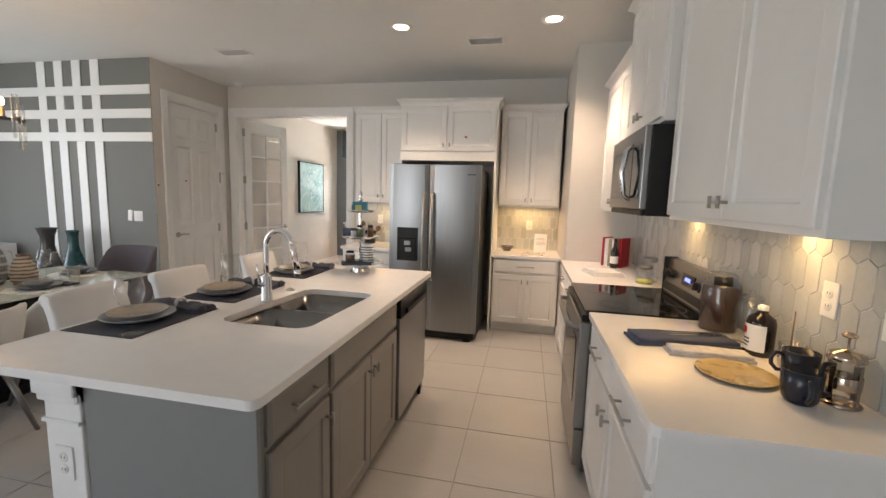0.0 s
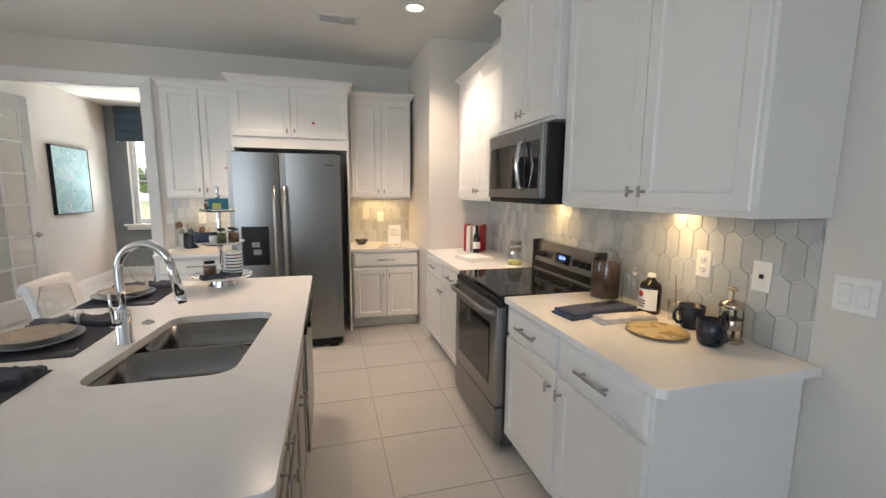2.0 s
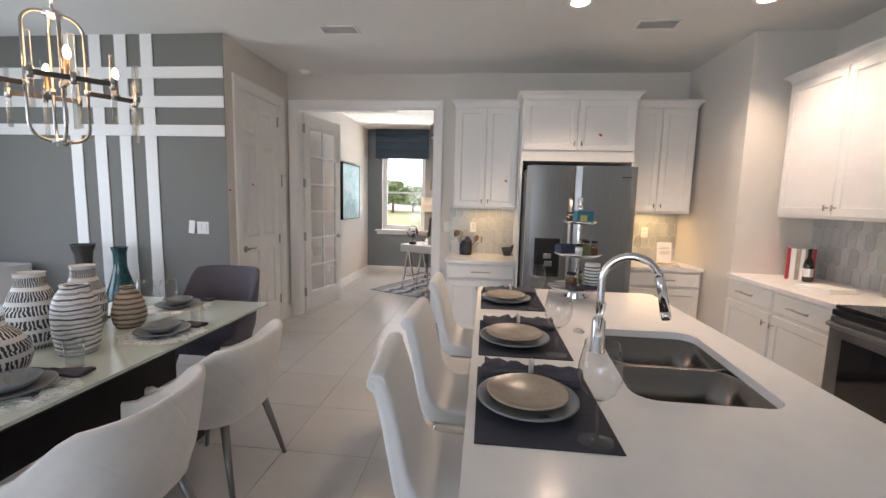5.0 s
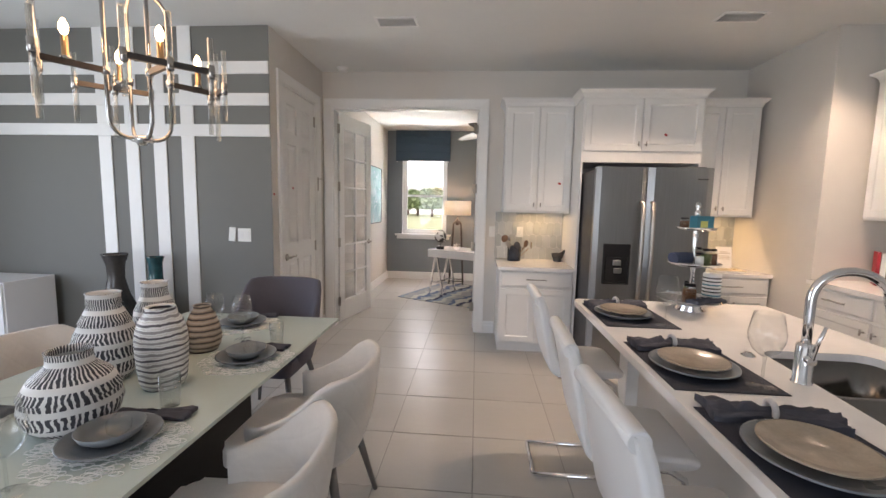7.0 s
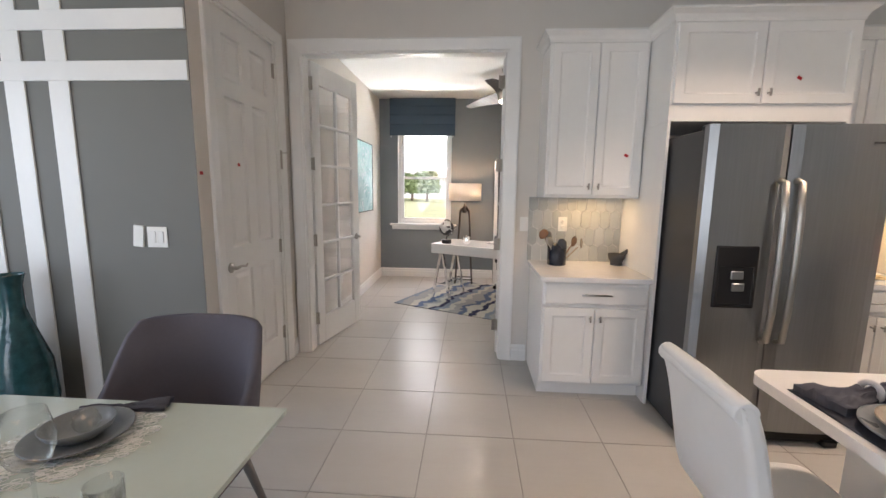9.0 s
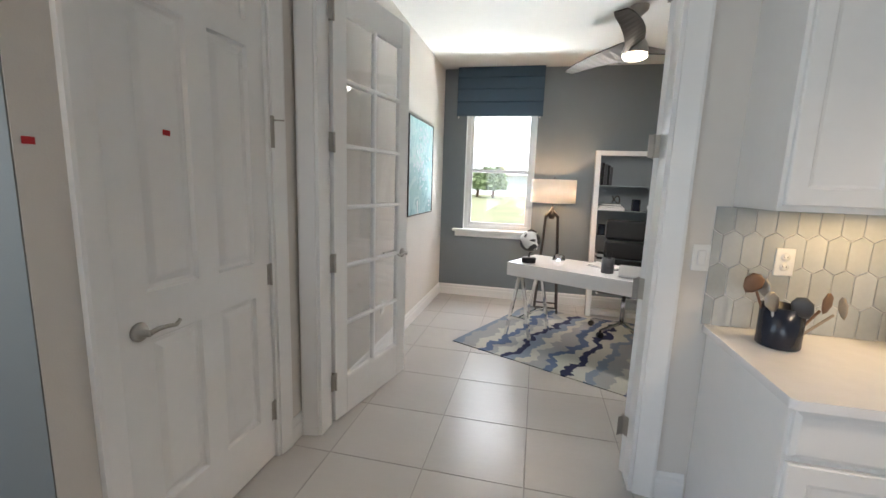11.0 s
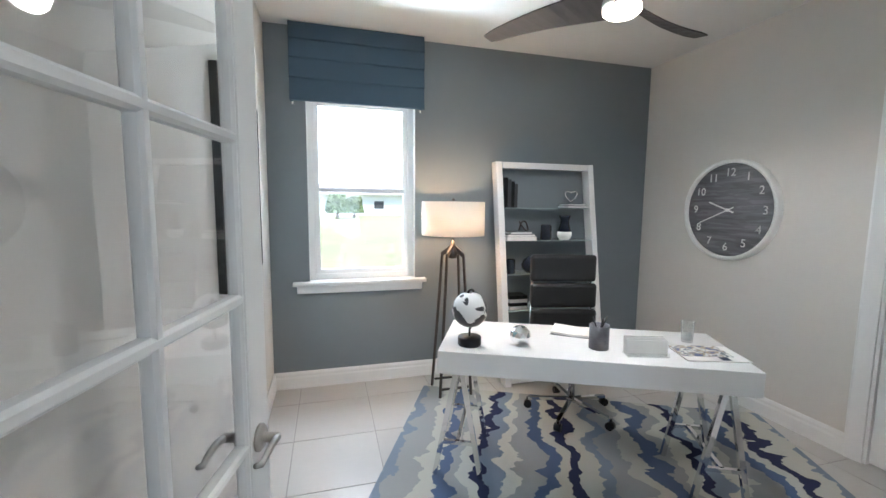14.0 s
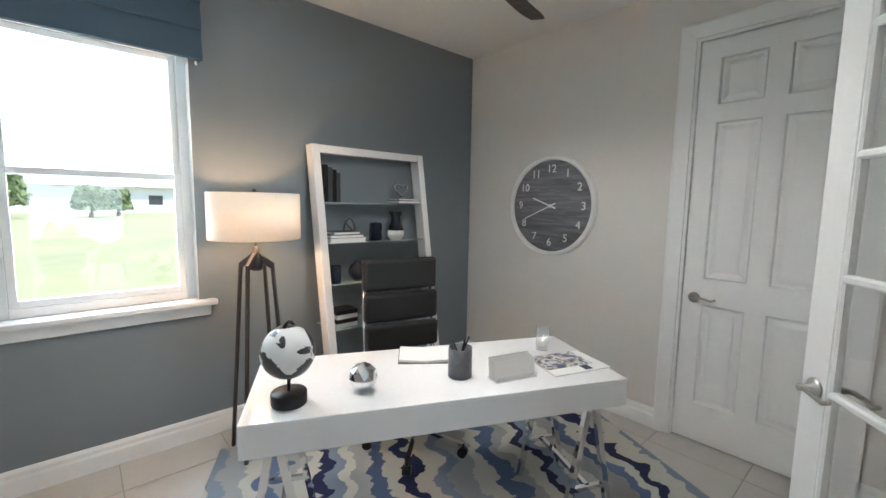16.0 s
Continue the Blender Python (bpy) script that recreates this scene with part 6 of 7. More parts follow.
for _d, _t, _h, _cv, _nm in ((0.0, 0.02, 0.25, RED, "red"), (0.024, 0.03, 0.24, PAPER, "white"), (0.058, 0.022, 0.235, TANWARE, "tan"), (0.084, 0.026, 0.24, PAPER, "white"), (0.150, 0.022, 0.25, RED, "red")):
    book("cook_book", pose(0.66 + 0.82 * _d, 3.80 - 0.57 * _d, WZ, 0, 0, -35), 0.17, _h, _t, _cv, _nm + " cook book standing upright on the worktop")
_b = thing("oil_bottle", pose(0.745, 3.69, WZ), "dark oil bottle in front of cook books", "bottle")
part("glass_body", L([(0, 0), (0.03, 0), (0.032, 0.006), (0.032, 0.13), (0.026, 0.155), (0.012, 0.185), (0.011, 0.23), (0, 0.23)], 24), AMBER, _b)
part("cap", L([(0.0125, 0.225), (0.0125, 0.25), (0, 0.251)], 16), BLACK, _b)
part("label_band", L([(0.0323, 0.04), (0.0325, 0.042), (0.0325, 0.1), (0.0323, 0.102)], 24), PAPER, _b)

# small counter by the study opening
_u = thing("utensil_pot", pose(-1.92, 4.865, LZ), "navy ceramic pot full of wooden and steel utensils", "utensil pot")
part("pot", L([(0, 0), (0.066, 0), (0.07, 0.005), (0.07, 0.155), (0.066, 0.155), (0.064, 0.008), (0, 0.008)], 32), NAVYWARE, _u)
for _k, (_dx, _dy, _h, _r, _mt) in enumerate(((-0.09, 0.01, 0.25, 0.036, WOOD), (0.1, -0.03, 0.205, 0.034, WOOD), (0.15, -0.02, 0.19, 0.03, TANWARE), (-0.04, 0.05, 0.23, 0.03, NICKEL), (0.02, -0.06, 0.19, 0.034, DARKGREY), (-0.06, -0.05, 0.2, 0.03, NICKEL))):
    _bm = tube(bmesh.new(), [(_dx * 0.2, _dy * 0.2, 0.01), (_dx, _dy, _h - 0.05)], 0.005, 8)
    _sp = L([(0, -0.045), (_r * 0.6, -0.03), (_r, 0.0), (_r * 0.7, 0.03), (0, 0.04)], 14)
    _sp.transform(Matrix.Translation((_dx * 1.15, _dy * 1.15, _h - 0.02)) @ Matrix.Rotation(radians(40 * _k), 4, "Z") @ Matrix.Rotation(radians(30), 4, "Y") @ Matrix.Diagonal((1, 0.3, 1, 1)))
    _me = bpy.data.meshes.new("tmp")
    _sp.to_mesh(_me)
    _bm.from_mesh(_me)
    part("utensil", _bm, _mt, _u)
_m = thing("mortar_and_pestle", pose(-1.46, 4.91, LZ), "dark stone mortar with pestle on the worktop", "mortar")
part("mortar", L([(0, 0), (0.042, 0), (0.044, 0.012), (0.04, 0.02), (0.058, 0.05), (0.064, 0.085), (0.058, 0.085), (0.046, 0.05), (0, 0.03)], 28), STONE, _m)
part("pestle", tube(bmesh.new(), [(-0.02, 0, 0.05), (0.04, -0.02, 0.09), (0.085, -0.035, 0.125)], 0.013, 12, 0.016), STONE, _m)
# small counter right of the fridge
_w = thing("recipe_card", pose(0.16, 4.80, LZ, -12, 0, -8), "cream printed card leaning on the tiled wall", "card")
part("board", B(-0.07, 0, 0, 0.07, 0.012, 0.215, 0.001), PAPER, _w)
for _z, _ww in ((0.16, 0.04), (0.145, 0.055), (0.12, 0.05), (0.105, 0.055), (0.09, 0.05)):
    part("print_line", B(-_ww, -0.0012, _z, _ww, -0.0003, _z + 0.004), TANWARE, _w)
_b = thing("flat_book", pose(0.08, 4.60, LZ, 0, 0, -6), "flat closed magazine lying on the worktop", "book")
part("page_block", B(-0.12, -0.09, 0.001, 0.12, 0.09, 0.013), PAPER, _b)
part("cover", B(-0.122, -0.092, 0.0132, 0.122, 0.092, 0.015), GOLDWARE, _b)
_g = thing("metal_bowl", pose(-0.21, 4.82, LZ), "small open wire-like bronze dish on the worktop", "bowl")
for _k in range(3):
    part("ring", tube(bmesh.new(), [((0.045 + 0.012 * _k) * math.cos(t), (0.045 + 0.012 * _k) * math.sin(t), 0.006 + 0.022 * _k) for t in [i * math.pi / 10 for i in range(20)]], 0.006, 8, closed=True), LAMPMETAL, _g)


# red tape marks
def tape(m, label="small square of red tape"):
    o = tagged(part("tape_mark", B(-0.014, -0.0012, -0.009, 0.014, -0.0004, 0.009), TAPE), label, "tape")
    o.matrix_basis = m


tape(pose(CORNER_X + 0.0025, 3.905, 1.487, 0, 0, FACE_E), "small square of red tape on the wall corner")
tape(pose(CORNER_X - 0.016, 4.31, 1.553, 0, 5, FACE_E), "small square of red tape on the storage door")
tape(pose(-1.515, 4.7125, 1.66, 0, 25, 0), "small square of red tape on a cabinet door")
tape(pose(-0.675, 4.386, 2.085, 0, 30, 0), "small square of red tape on the fridge cabinet")
_k = thing("door_stop_latch", pose(CORNER_X + 0.004, 4.818, 1.62, 0, 0, FACE_E), "nickel flip latch high on the storage casing", "latch")
part("plate", B(-0.012, -0.03, -0.07, 0.012, -0.0225, 0.07, 0.002), NICKEL, _k)
part("arm", bar(bmesh.new(), (0, -0.035, 0.05), (0.05, -0.05, 0.055), 0.012, 0.006), NICKEL, _k)


# ---- study ----
DESK = pose(-3.065, 6.84, 0, 0, 0, -25.1)


def on_desk(u, v, turn=0, z=0.0):
    return DESK @ pose(u, v, 0.7355 + z, 0, 0, turn)


def desk():
    th = thing("desk", DESK, "white gloss lacquered desk on chrome trestle legs", "desk")
    part("desktop", B(0, 0, 0.615, 1.5, 0.585, 0.735, 0.004, 2), DESKWHITE, th)
    for x0 in (0.1, 1.4):
        tr = part("trestle", B(x0 - 0.03, 0.06, 0.594, x0 + 0.03, 0.525, 0.6145, 0.003), CHROME, th, "chrome trestle")
        for v in (0.09, 0.495):
            for s in (-1, 1):
                part("leg", bar(bmesh.new(), (x0 + s * 0.015, v, 0.6), (x0 + s * 0.125, v, 0.009), 0.026, 0.026, up=(0, 1, 0)), CHROME, tr)
            part("rung", bar(bmesh.new(), (x0 - 0.085, v, 0.2), (x0 + 0.085, v, 0.2), 0.02), CHROME, tr)
        part("rail", bar(bmesh.new(), (x0, 0.09, 0.2), (x0, 0.495, 0.2), 0.02), CHROME, tr)


desk()
_r = tagged(part("area_rug", prism(bmesh.new(), rrect(0, 0, 2.44, 1.52, 0.01), 0.0, 0.008, 0.003), RUG), "blue, navy and cream wavy patterned rug under the desk", "rug")
_r.matrix_basis = pose(-3.505, 6.645, 0.0005, 0, 0, -25.1)


def globe():
    th = thing("desk_globe", on_desk(0.15, 0.125, 78), "black and white desk globe on a round black base", "globe")
    part("base", L([(0, 0), (0.06, 0), (0.062, 0.004), (0.062, 0.042), (0.059, 0.046), (0, 0.046)], 32), BLACK, th)
    part("post", tube(bmesh.new(), [(0, 0, 0.045), (0, 0, 0.085)], 0.006, 10), BLACK, th)
    bm = bmesh.new()
    bmesh.ops.create_uvsphere(bm, u_segments=36, v_segments=20, radius=0.094)
    sp = part("sphere", bm, EARTH, th, "black and white printed sphere", smooth=True)
    sp.location = (0, 0, 0.19)
    sp.rotation_euler = (0, radians(-20), 0)
    part("meridian", tube(bmesh.new(), [(0.105 * math.sin(t), 0, 0.19 + 0.105 * math.cos(t)) for t in [radians(-20 + 10 * i) for i in range(21)]], 0.0065, 8), BLACK, th)


globe()
_o = tagged(part("crystal_ball", bmesh_ball(0.056, 2), CHROME), "faceted silver glass ornament on the desk", "ornament")
_o.matrix_basis = on_desk(0.415, 0.165, 0, 0.0535)
_c = thing("pencil_cup", on_desk(0.82, 0.20), "grey mesh pencil cup with pens on the desk", "pencil cup")
part("cup", L([(0, 0), (0.05, 0), (0.05, 0.125), (0.048, 0.125), (0.047, 0.003), (0, 0.003)], 28), mat("grey mesh metal", (0.12, 0.12, 0.13), 0.4, 0.6, scale=40, vary=0.2, bump=0.6, bump_scale=400), _c)
for _k, (_a, _b) in enumerate(((0.02, 0.01), (-0.03, 0.02), (0.01, -0.03), (0.03, -0.02))):
    part("pen", tube(bmesh.new(), [(-_a * 0.8, -_b * 0.8, 0.004), (_a, _b, 0.15 + 0.008 * _k)], 0.004, 8), BLACK, _c)
_n = thing("letter_holder", on_desk(1.03, 0.135, 8), "clear letter holder with white envelopes on the desk", "letter holder")
part("tray", box(B(-0.1, -0.04, 0, 0.1, 0.04, 0.004, 0.001), -0.1, -0.04, 0.0042, 0.1, -0.037, 0.022), GLASS, _n)
for _k in range(4):
    part("envelope", B(-0.1, -0.022 + 0.014 * _k, 0.005, 0.1, -0.019 + 0.014 * _k, 0.078 + 0.005 * _k, 0.0005), PAPER, _n, m=Matrix.Rotation(radians(-6), 4, "X"))
_t = tagged(part("drinking_glass", L([(0, 0), (0.03, 0), (0.034, 0.115), (0.032, 0.115), (0.028, 0.012), (0, 0.012)], 24), GLASS), "clear tall drinking glass on the desk", "glass")
_t.matrix_basis = on_desk(1.325, 0.405)
_mg = thing("magazine", on_desk(1.345, 0.21, 6), "open-faced printed magazine on the desk", "magazine")
part("page_block", B(-0.15, -0.11, 0.0, 0.15, 0.11, 0.006, 0.001), PAPER, _mg)
part("cover_photo", B(-0.149, -0.05, 0.0062, 0.10, 0.109, 0.0072), MAGCOVER, _mg)
part("title_strip", B(0.02, -0.1, 0.0062, 0.06, -0.055, 0.0072), TOWEL, _mg)
_nb = thing("notebook", on_desk(0.74, 0.45, -12), "open white notebook lying on the desk", "notebook")
for _s in (-1, 1):
    part("page_block", prism(bmesh.new(), rrect(min(0, _s * 0.13), -0.09, max(0, _s * 0.13), 0.09, 0.003), 0.002, 0.012, 0.003), PAPER, _nb, m=Matrix.Rotation(radians(-_s * 3), 4, "Y"))
part("cover", B(-0.134, -0.094, 0.0, 0.134, 0.094, 0.002), DARKGREY, _nb)


def office_chair():
    """A black office chair; its local front looks to -y."""
    th = thing("office_chair", pose(-1.945, 7.335, 0.0085, 0, 0, -14), "black leather office chair with chrome star base", "office chair")
    part("gas_lift", tube(bmesh.new(), [(0, 0, 0.09), (0, 0, 0.42)], 0.025, 14, 0.02), CHROME, th)
    for k in range(5):
        a = radians(72 * k + 20)
        ux, uy = math.cos(a), math.sin(a)
        lg = part("base_leg", bar(bmesh.new(), (0, 0, 0.105), (ux * 0.3, uy * 0.3, 0.07), 0.026, 0.02), CHROME, th)
        part("caster", tube(tube(bmesh.new(), [(ux * 0.3 - uy * 0.022, uy * 0.3 + ux * 0.022, 0.0275), (ux * 0.3 + uy * 0.022, uy * 0.3 - ux * 0.022, 0.0275)], 0.027, 14), [(ux * 0.3, uy * 0.3, 0.05), (ux * 0.3, uy * 0.3, 0.075)], 0.01, 8), BLACK, lg)
    part("seat", B(-0.25, -0.25, 0.43, 0.25, 0.24, 0.51, 0.03, 3), BLACKLEATHER, th)
    for z0, z1, y in ((0.52, 0.69, 0.245), (0.70, 0.885, 0.262), (0.895, 1.1, 0.285)):
        part("back_cushion", B(-0.25, y - 0.03, z0, 0.25, y + 0.03, z1, 0.025, 3), BLACKLEATHER, th)
    for s in (-1, 1):
        part("side_rail", tube(bmesh.new(), [(s * 0.235, -0.2, 0.425), (s * 0.235, 0.22, 0.425), (s * 0.235, 0.285, 0.5), (s * 0.225, 0.335, 1.06)], 0.012, 8), CHROME, th)


office_chair()


def floor_lamp():
    th = thing("floor_lamp", pose(-2.665, 7.9, 0.0005), "floor lamp with white drum shade and bronze legs", "floor lamp")
    bm = L([(0.237, 1.245), (0.24, 1.244), (0.24, 1.497), (0.237, 1.496), (0.237, 1.245)], 48)
    part("shade", bm, LAMPSHADE, th, "white linen drum shade")
    part("spider", box(bar(bmesh.new(), (-0.236, 0, 1.47), (0.236, 0, 1.47), 0.006), -0.003, -0.236, 1.467, 0.003, 0.236, 1.473), LAMPMETAL, th)
    part("finial", L([(0.004, 1.12), (0.004, 1.5), (0.012, 1.507), (0.007, 1.52), (0, 1.523)], 12), LAMPMETAL, th)
    part("collar", L([(0, 1.06), (0.03, 1.065), (0.045, 1.12), (0.02, 1.16), (0.014, 1.2), (0, 1.2)], 16), LAMPMETAL, th)
    for sx in (-1, 1):
        for sy in (-1, 1):
            part("leg", bar(bar(bmesh.new(), (0, 0, 1.16), (sx * 0.065, sy * 0.065, 1.09), 0.018, 0.03), (sx * 0.065, sy * 0.065, 1.095), (sx * 0.125, sy * 0.125, 0.0), 0.016, 0.016), LAMPMETAL, th)
    for y in (-0.11, 0.098):
        part("lower_brace", B(-0.11, y, 0.055, 0.11, y + 0.012, 0.07), LAMPMETAL, th)
    part("bulb", bmesh_ball(0.035, 2), BULB, th, "lit warm bulb", m=Matrix.Translation((0, 0.06, 1.34)), smooth=True)


floor_lamp()


def bookshelf():
    """A leaning frame with glass shelves; x is measured from its left side."""
    x0, w = -2.225, 0.935
    th = thing("bookshelf", pose(x0, 0, 0.0005), "white leaning ladder bookshelf with glass shelves, half full", "bookshelf")

    def front(z):
        return 7.83 + (8.13 - 7.83) * z / 1.84
    dp = 0.1
    for s in (0, w - 0.055):
        bm = bmesh.new()
        lo = [(s, front(0)), (s + 0.055, front(0)), (s + 0.055, front(0) + dp), (s, front(0) + dp)]
        hi = [(s, front(1.84)), (s + 0.055, front(1.84)), (s + 0.055, front(1.84) + dp), (s, front(1.84) + dp)]
        a, b = [bm.verts.new((*p, 0)) for p in lo], [bm.verts.new((*p, 1.84)) for p in hi]
        bm.faces.new(a[::-1]), bm.faces.new(b)
        for i in range(4):
            bm.faces.new((a[i], a[(i + 1) % 4], b[(i + 1) % 4], b[i]))
        bmesh.ops.bevel(bm, geom=bm.edges[:], offset=0.003, segments=1, affect="EDGES")
        part("side", bm, DESKWHITE, th)
    part("top_rail", B(0.056, front(1.815), 1.785, w - 0.056, front(1.815) + dp, 1.838, 0.003), DESKWHITE, th)
    part("bottom_rail", B(0.056, front(0.05), 0.02, w - 0.056, front(0.05) + dp, 0.075, 0.003), DESKWHITE, th)
    for z in (1.455, 1.18, 0.9, 0.6):
        part("shelf", B(0.057, front(z) + 0.01, z - 0.008, w - 0.057, 8.225, z, 0.001), SHELFGLASS, th, "clear glass shelf")
    return x0, front


SHELFGLASS = mat("greenish shelf glass", (0.3, 0.36, 0.35), 0.05, scale=5, vary=0.05)
_bx, _fr = bookshelf()
for _k, (_dx, _h, _t) in enumerate(((0.07, 0.25, 0.03), (0.102, 0.235, 0.028), (0.132, 0.22, 0.03), (0.164, 0.2, 0.026))):
    book("shelf_book", pose(_bx + _dx, 8.10, 1.4565), 0.11, _h, _t, DARKGREY if _k % 2 else BLACK, "dark bound book upright on a glass shelf")


def flat_books(x, y, z, sizes, mats, label):
    zz = z
    for (w, d, h), m in zip(sizes, mats):
        th = thing("shelf_book", pose(x, y, zz, 0, 0, random.uniform(-6, 6)), label, "book")
        part("page_block", B(-w / 2 + 0.004, -d / 2 + 0.002, 0.0025, w / 2 - 0.004, d / 2, h - 0.0025), PAPER, th)
        part("cover", box(B(-w / 2, -d / 2, 0.0003, w / 2, d / 2, 0.0024), -w / 2, -d / 2, h - 0.0024, w / 2, d / 2, h), m, th)
        zz += h + 0.0006
    return zz


flat_books(_bx + 0.74, 8.12, 1.4565, [(0.22, 0.15, 0.02), (0.19, 0.13, 0.016)], [DARKGREY, NAVYWARE], "dark book lying flat on a glass shelf")
_zz = flat_books(_bx + 0.2, 8.1, 1.1815, [(0.27, 0.19, 0.03), (0.25, 0.17, 0.022), (0.2, 0.15, 0.02)], [PAPER, BLACK, DARKGREY], "book lying flat in a small stack")
_o = tagged(part("heart_ornament", tube(bmesh.new(), [(0.055 * math.sin(t) ** 3 * 1.1, 0, 0.085 + 0.045 * (math.cos(t) - 0.38 * math.cos(2 * t) - 0.15 * math.cos(3 * t))) for t in [i * math.pi / 12 for i in range(24)]], 0.007, 8, closed=True), CHROME), "silver heart ornament on stacked books", "ornament")
_o.matrix_basis = pose(_bx + 0.71, 8.11, 1.4565 + 0.022)
_o = tagged(part("wire_knot", tube(bmesh.new(), [(0.04 * math.cos(2 * t), 0.04 * math.sin(2 * t) * math.cos(t), 0.045 + 0.04 * math.sin(3 * t)) for t in [i * math.pi / 20 for i in range(40)]], 0.007, 6, closed=True), LAMPMETAL), "dark knotted metal ornament on books", "ornament")
_o.matrix_basis = pose(_bx + 0.25, 8.1, _zz + 0.001)
vase("shelf_vase", _bx + 0.46, 8.08, 1.181, [(0.045, 0), (0.05, 0.004), (0.045, 0.12), (0.04, 0.13)], NAVYWARE, "navy straight ceramic vase on a glass shelf")
vase("shelf_vase", _bx + 0.64, 8.08, 1.181, [(0.04, 0), (0.062, 0.03), (0.06, 0.07)], PAPER, "white lower half of a two-tone vase")
vase("shelf_vase", _bx + 0.64, 8.08, 1.251, [(0.06, 0.0005), (0.04, 0.06), (0.035, 0.1), (0.052, 0.14)], NAVYWARE, "dark upper half of a two-tone vase")
flat_books(_bx + 0.72, 8.08, 0.9005, [(0.24, 0.18, 0.03), (0.2, 0.15, 0.028)], [PAPER, BLACK], "book lying flat on a lower shelf")
vase("shelf_vase", _bx + 0.12, 8.06, 0.901, [(0.04, 0), (0.042, 0.004), (0.042, 0.12)], NAVYWARE, "small navy ceramic cup on a lower shelf")
_o = tagged(part("round_vase", L([(0, 0), (0.03, 0), (0.065, 0.04), (0.07, 0.07), (0.05, 0.115), (0.02, 0.13), (0.02, 0.14), (0, 0.14)], 24), NAVYWARE), "round navy bottle vase on a lower shelf", "vase")
_o.matrix_basis = pose(_bx + 0.3, 8.06, 0.901)
_o = thing("storage_box", pose(_bx + 0.17, 8.05, 0.6005), "black and white striped keepsake box on a shelf", "box")
for _k in range(4):
    part("band", B(-0.08, -0.07, 0.03 * _k, 0.08, 0.07, 0.03 * _k + 0.0298, 0.001), BLACK if _k % 2 else PAPER, _o)


def wall_clock():
    """The face looks to -x."""
    th = thing("wall_clock", pose(ST_E - 0.0008, 7.34, 1.455, 0, 0, FACE_W) @ Matrix.Scale(1.07, 4), "large round grey wall clock with white rim and numerals", "clock")
    part("face", rot_x(L([(0, 0.02), (0.335, 0.02), (0.335, 0.0)], 64), (0, 0, 0)), CLOCKFACE, th, "grey washed wooden face")
    part("rim", rot_x(L([(0.33, 0.021), (0.332, 0.042), (0.345, 0.045), (0.357, 0.04), (0.36, 0.0)], 64), (0, 0, 0)), PLATEWHITE, th, "white round rim")
    for k in range(1, 13):
        a = radians(90 - 30 * k)
        cu = bpy.data.curves.new("numeral", "FONT")
        cu.body, cu.size, cu.align_x, cu.align_y, cu.extrude = str(k), 0.08, "CENTER", "CENTER", 0.001
        ob = new("numeral", cu)
        ob.parent = th
        ob.matrix_basis = pose(0.265 * math.cos(a), -0.0215, 0.265 * math.sin(a), 90, 0, 0)
        cu.materials.append(PLATEWHITE)
    for ang, ln, w in ((90 - 6 * 41, 0.24, 0.008), (90 - 30 * 9.68, 0.16, 0.01)):
        a = radians(ang)
        part("hand", bar(bmesh.new(), (-0.05 * math.cos(a), -0.026, -0.05 * math.sin(a)), (ln * math.cos(a), -0.026, ln * math.sin(a)), 0.003, w, up=(-math.sin(a), 0, math.cos(a))), PLATEWHITE, th, "thin clock hand")
    part("pin", rot_x(L([(0.012, 0.02), (0.012, 0.03), (0, 0.031)], 16), (0, 0, 0)), PLATEWHITE, th)


wall_clock()
_p = thing("canvas_picture", pose(ST_W + 0.0008, 6.71, 1.1, 0, 0, FACE_E), "teal abstract blossom canvas in a thin dark frame", "picture")
part("canvas", B(0.012, -0.04, 0.012, 0.853, 0.0, 0.903), ART, _p)
_bm = bmesh.new()
for _b in ((0, 0, 0.0115, 0.915), (0.8535, 0, 0.865, 0.915), (0.0115, 0, 0.8535, 0.0115), (0.0115, 0.9035, 0.8535, 0.915)):
    box(_bm, _b[0], -0.045, _b[1], _b[2], 0.0, _b[3], 0.001)
part("frame", _bm, BLACK, _p)
_bm, _rn = bmesh.new(), random.Random(4)
for _k in range(120):
    _cx, _cz, _rr = 0.45 + _rn.gauss(0, 0.14), _rn.uniform(0.25, 0.86), _rn.uniform(0.008, 0.024)
    if not (0.04 < _cx < 0.82):
        continue
    _n0 = len(_bm.verts)
    _pts = [(_cx + _rr * math.cos(t) * _rn.uniform(0.6, 1.2), -0.0405, _cz + _rr * math.sin(t) * _rn.uniform(0.6, 1.2)) for t in [i * math.pi / 3 for i in range(6)]]
    _bm.faces.new([_bm.verts.new(q) for q in _pts])
tagged(part("blossom_paint", _bm, mat("pale blue paint dabs", (0.6, 0.68, 0.75), 0.6, scale=30, vary=0.2), _p), kind="stuff")


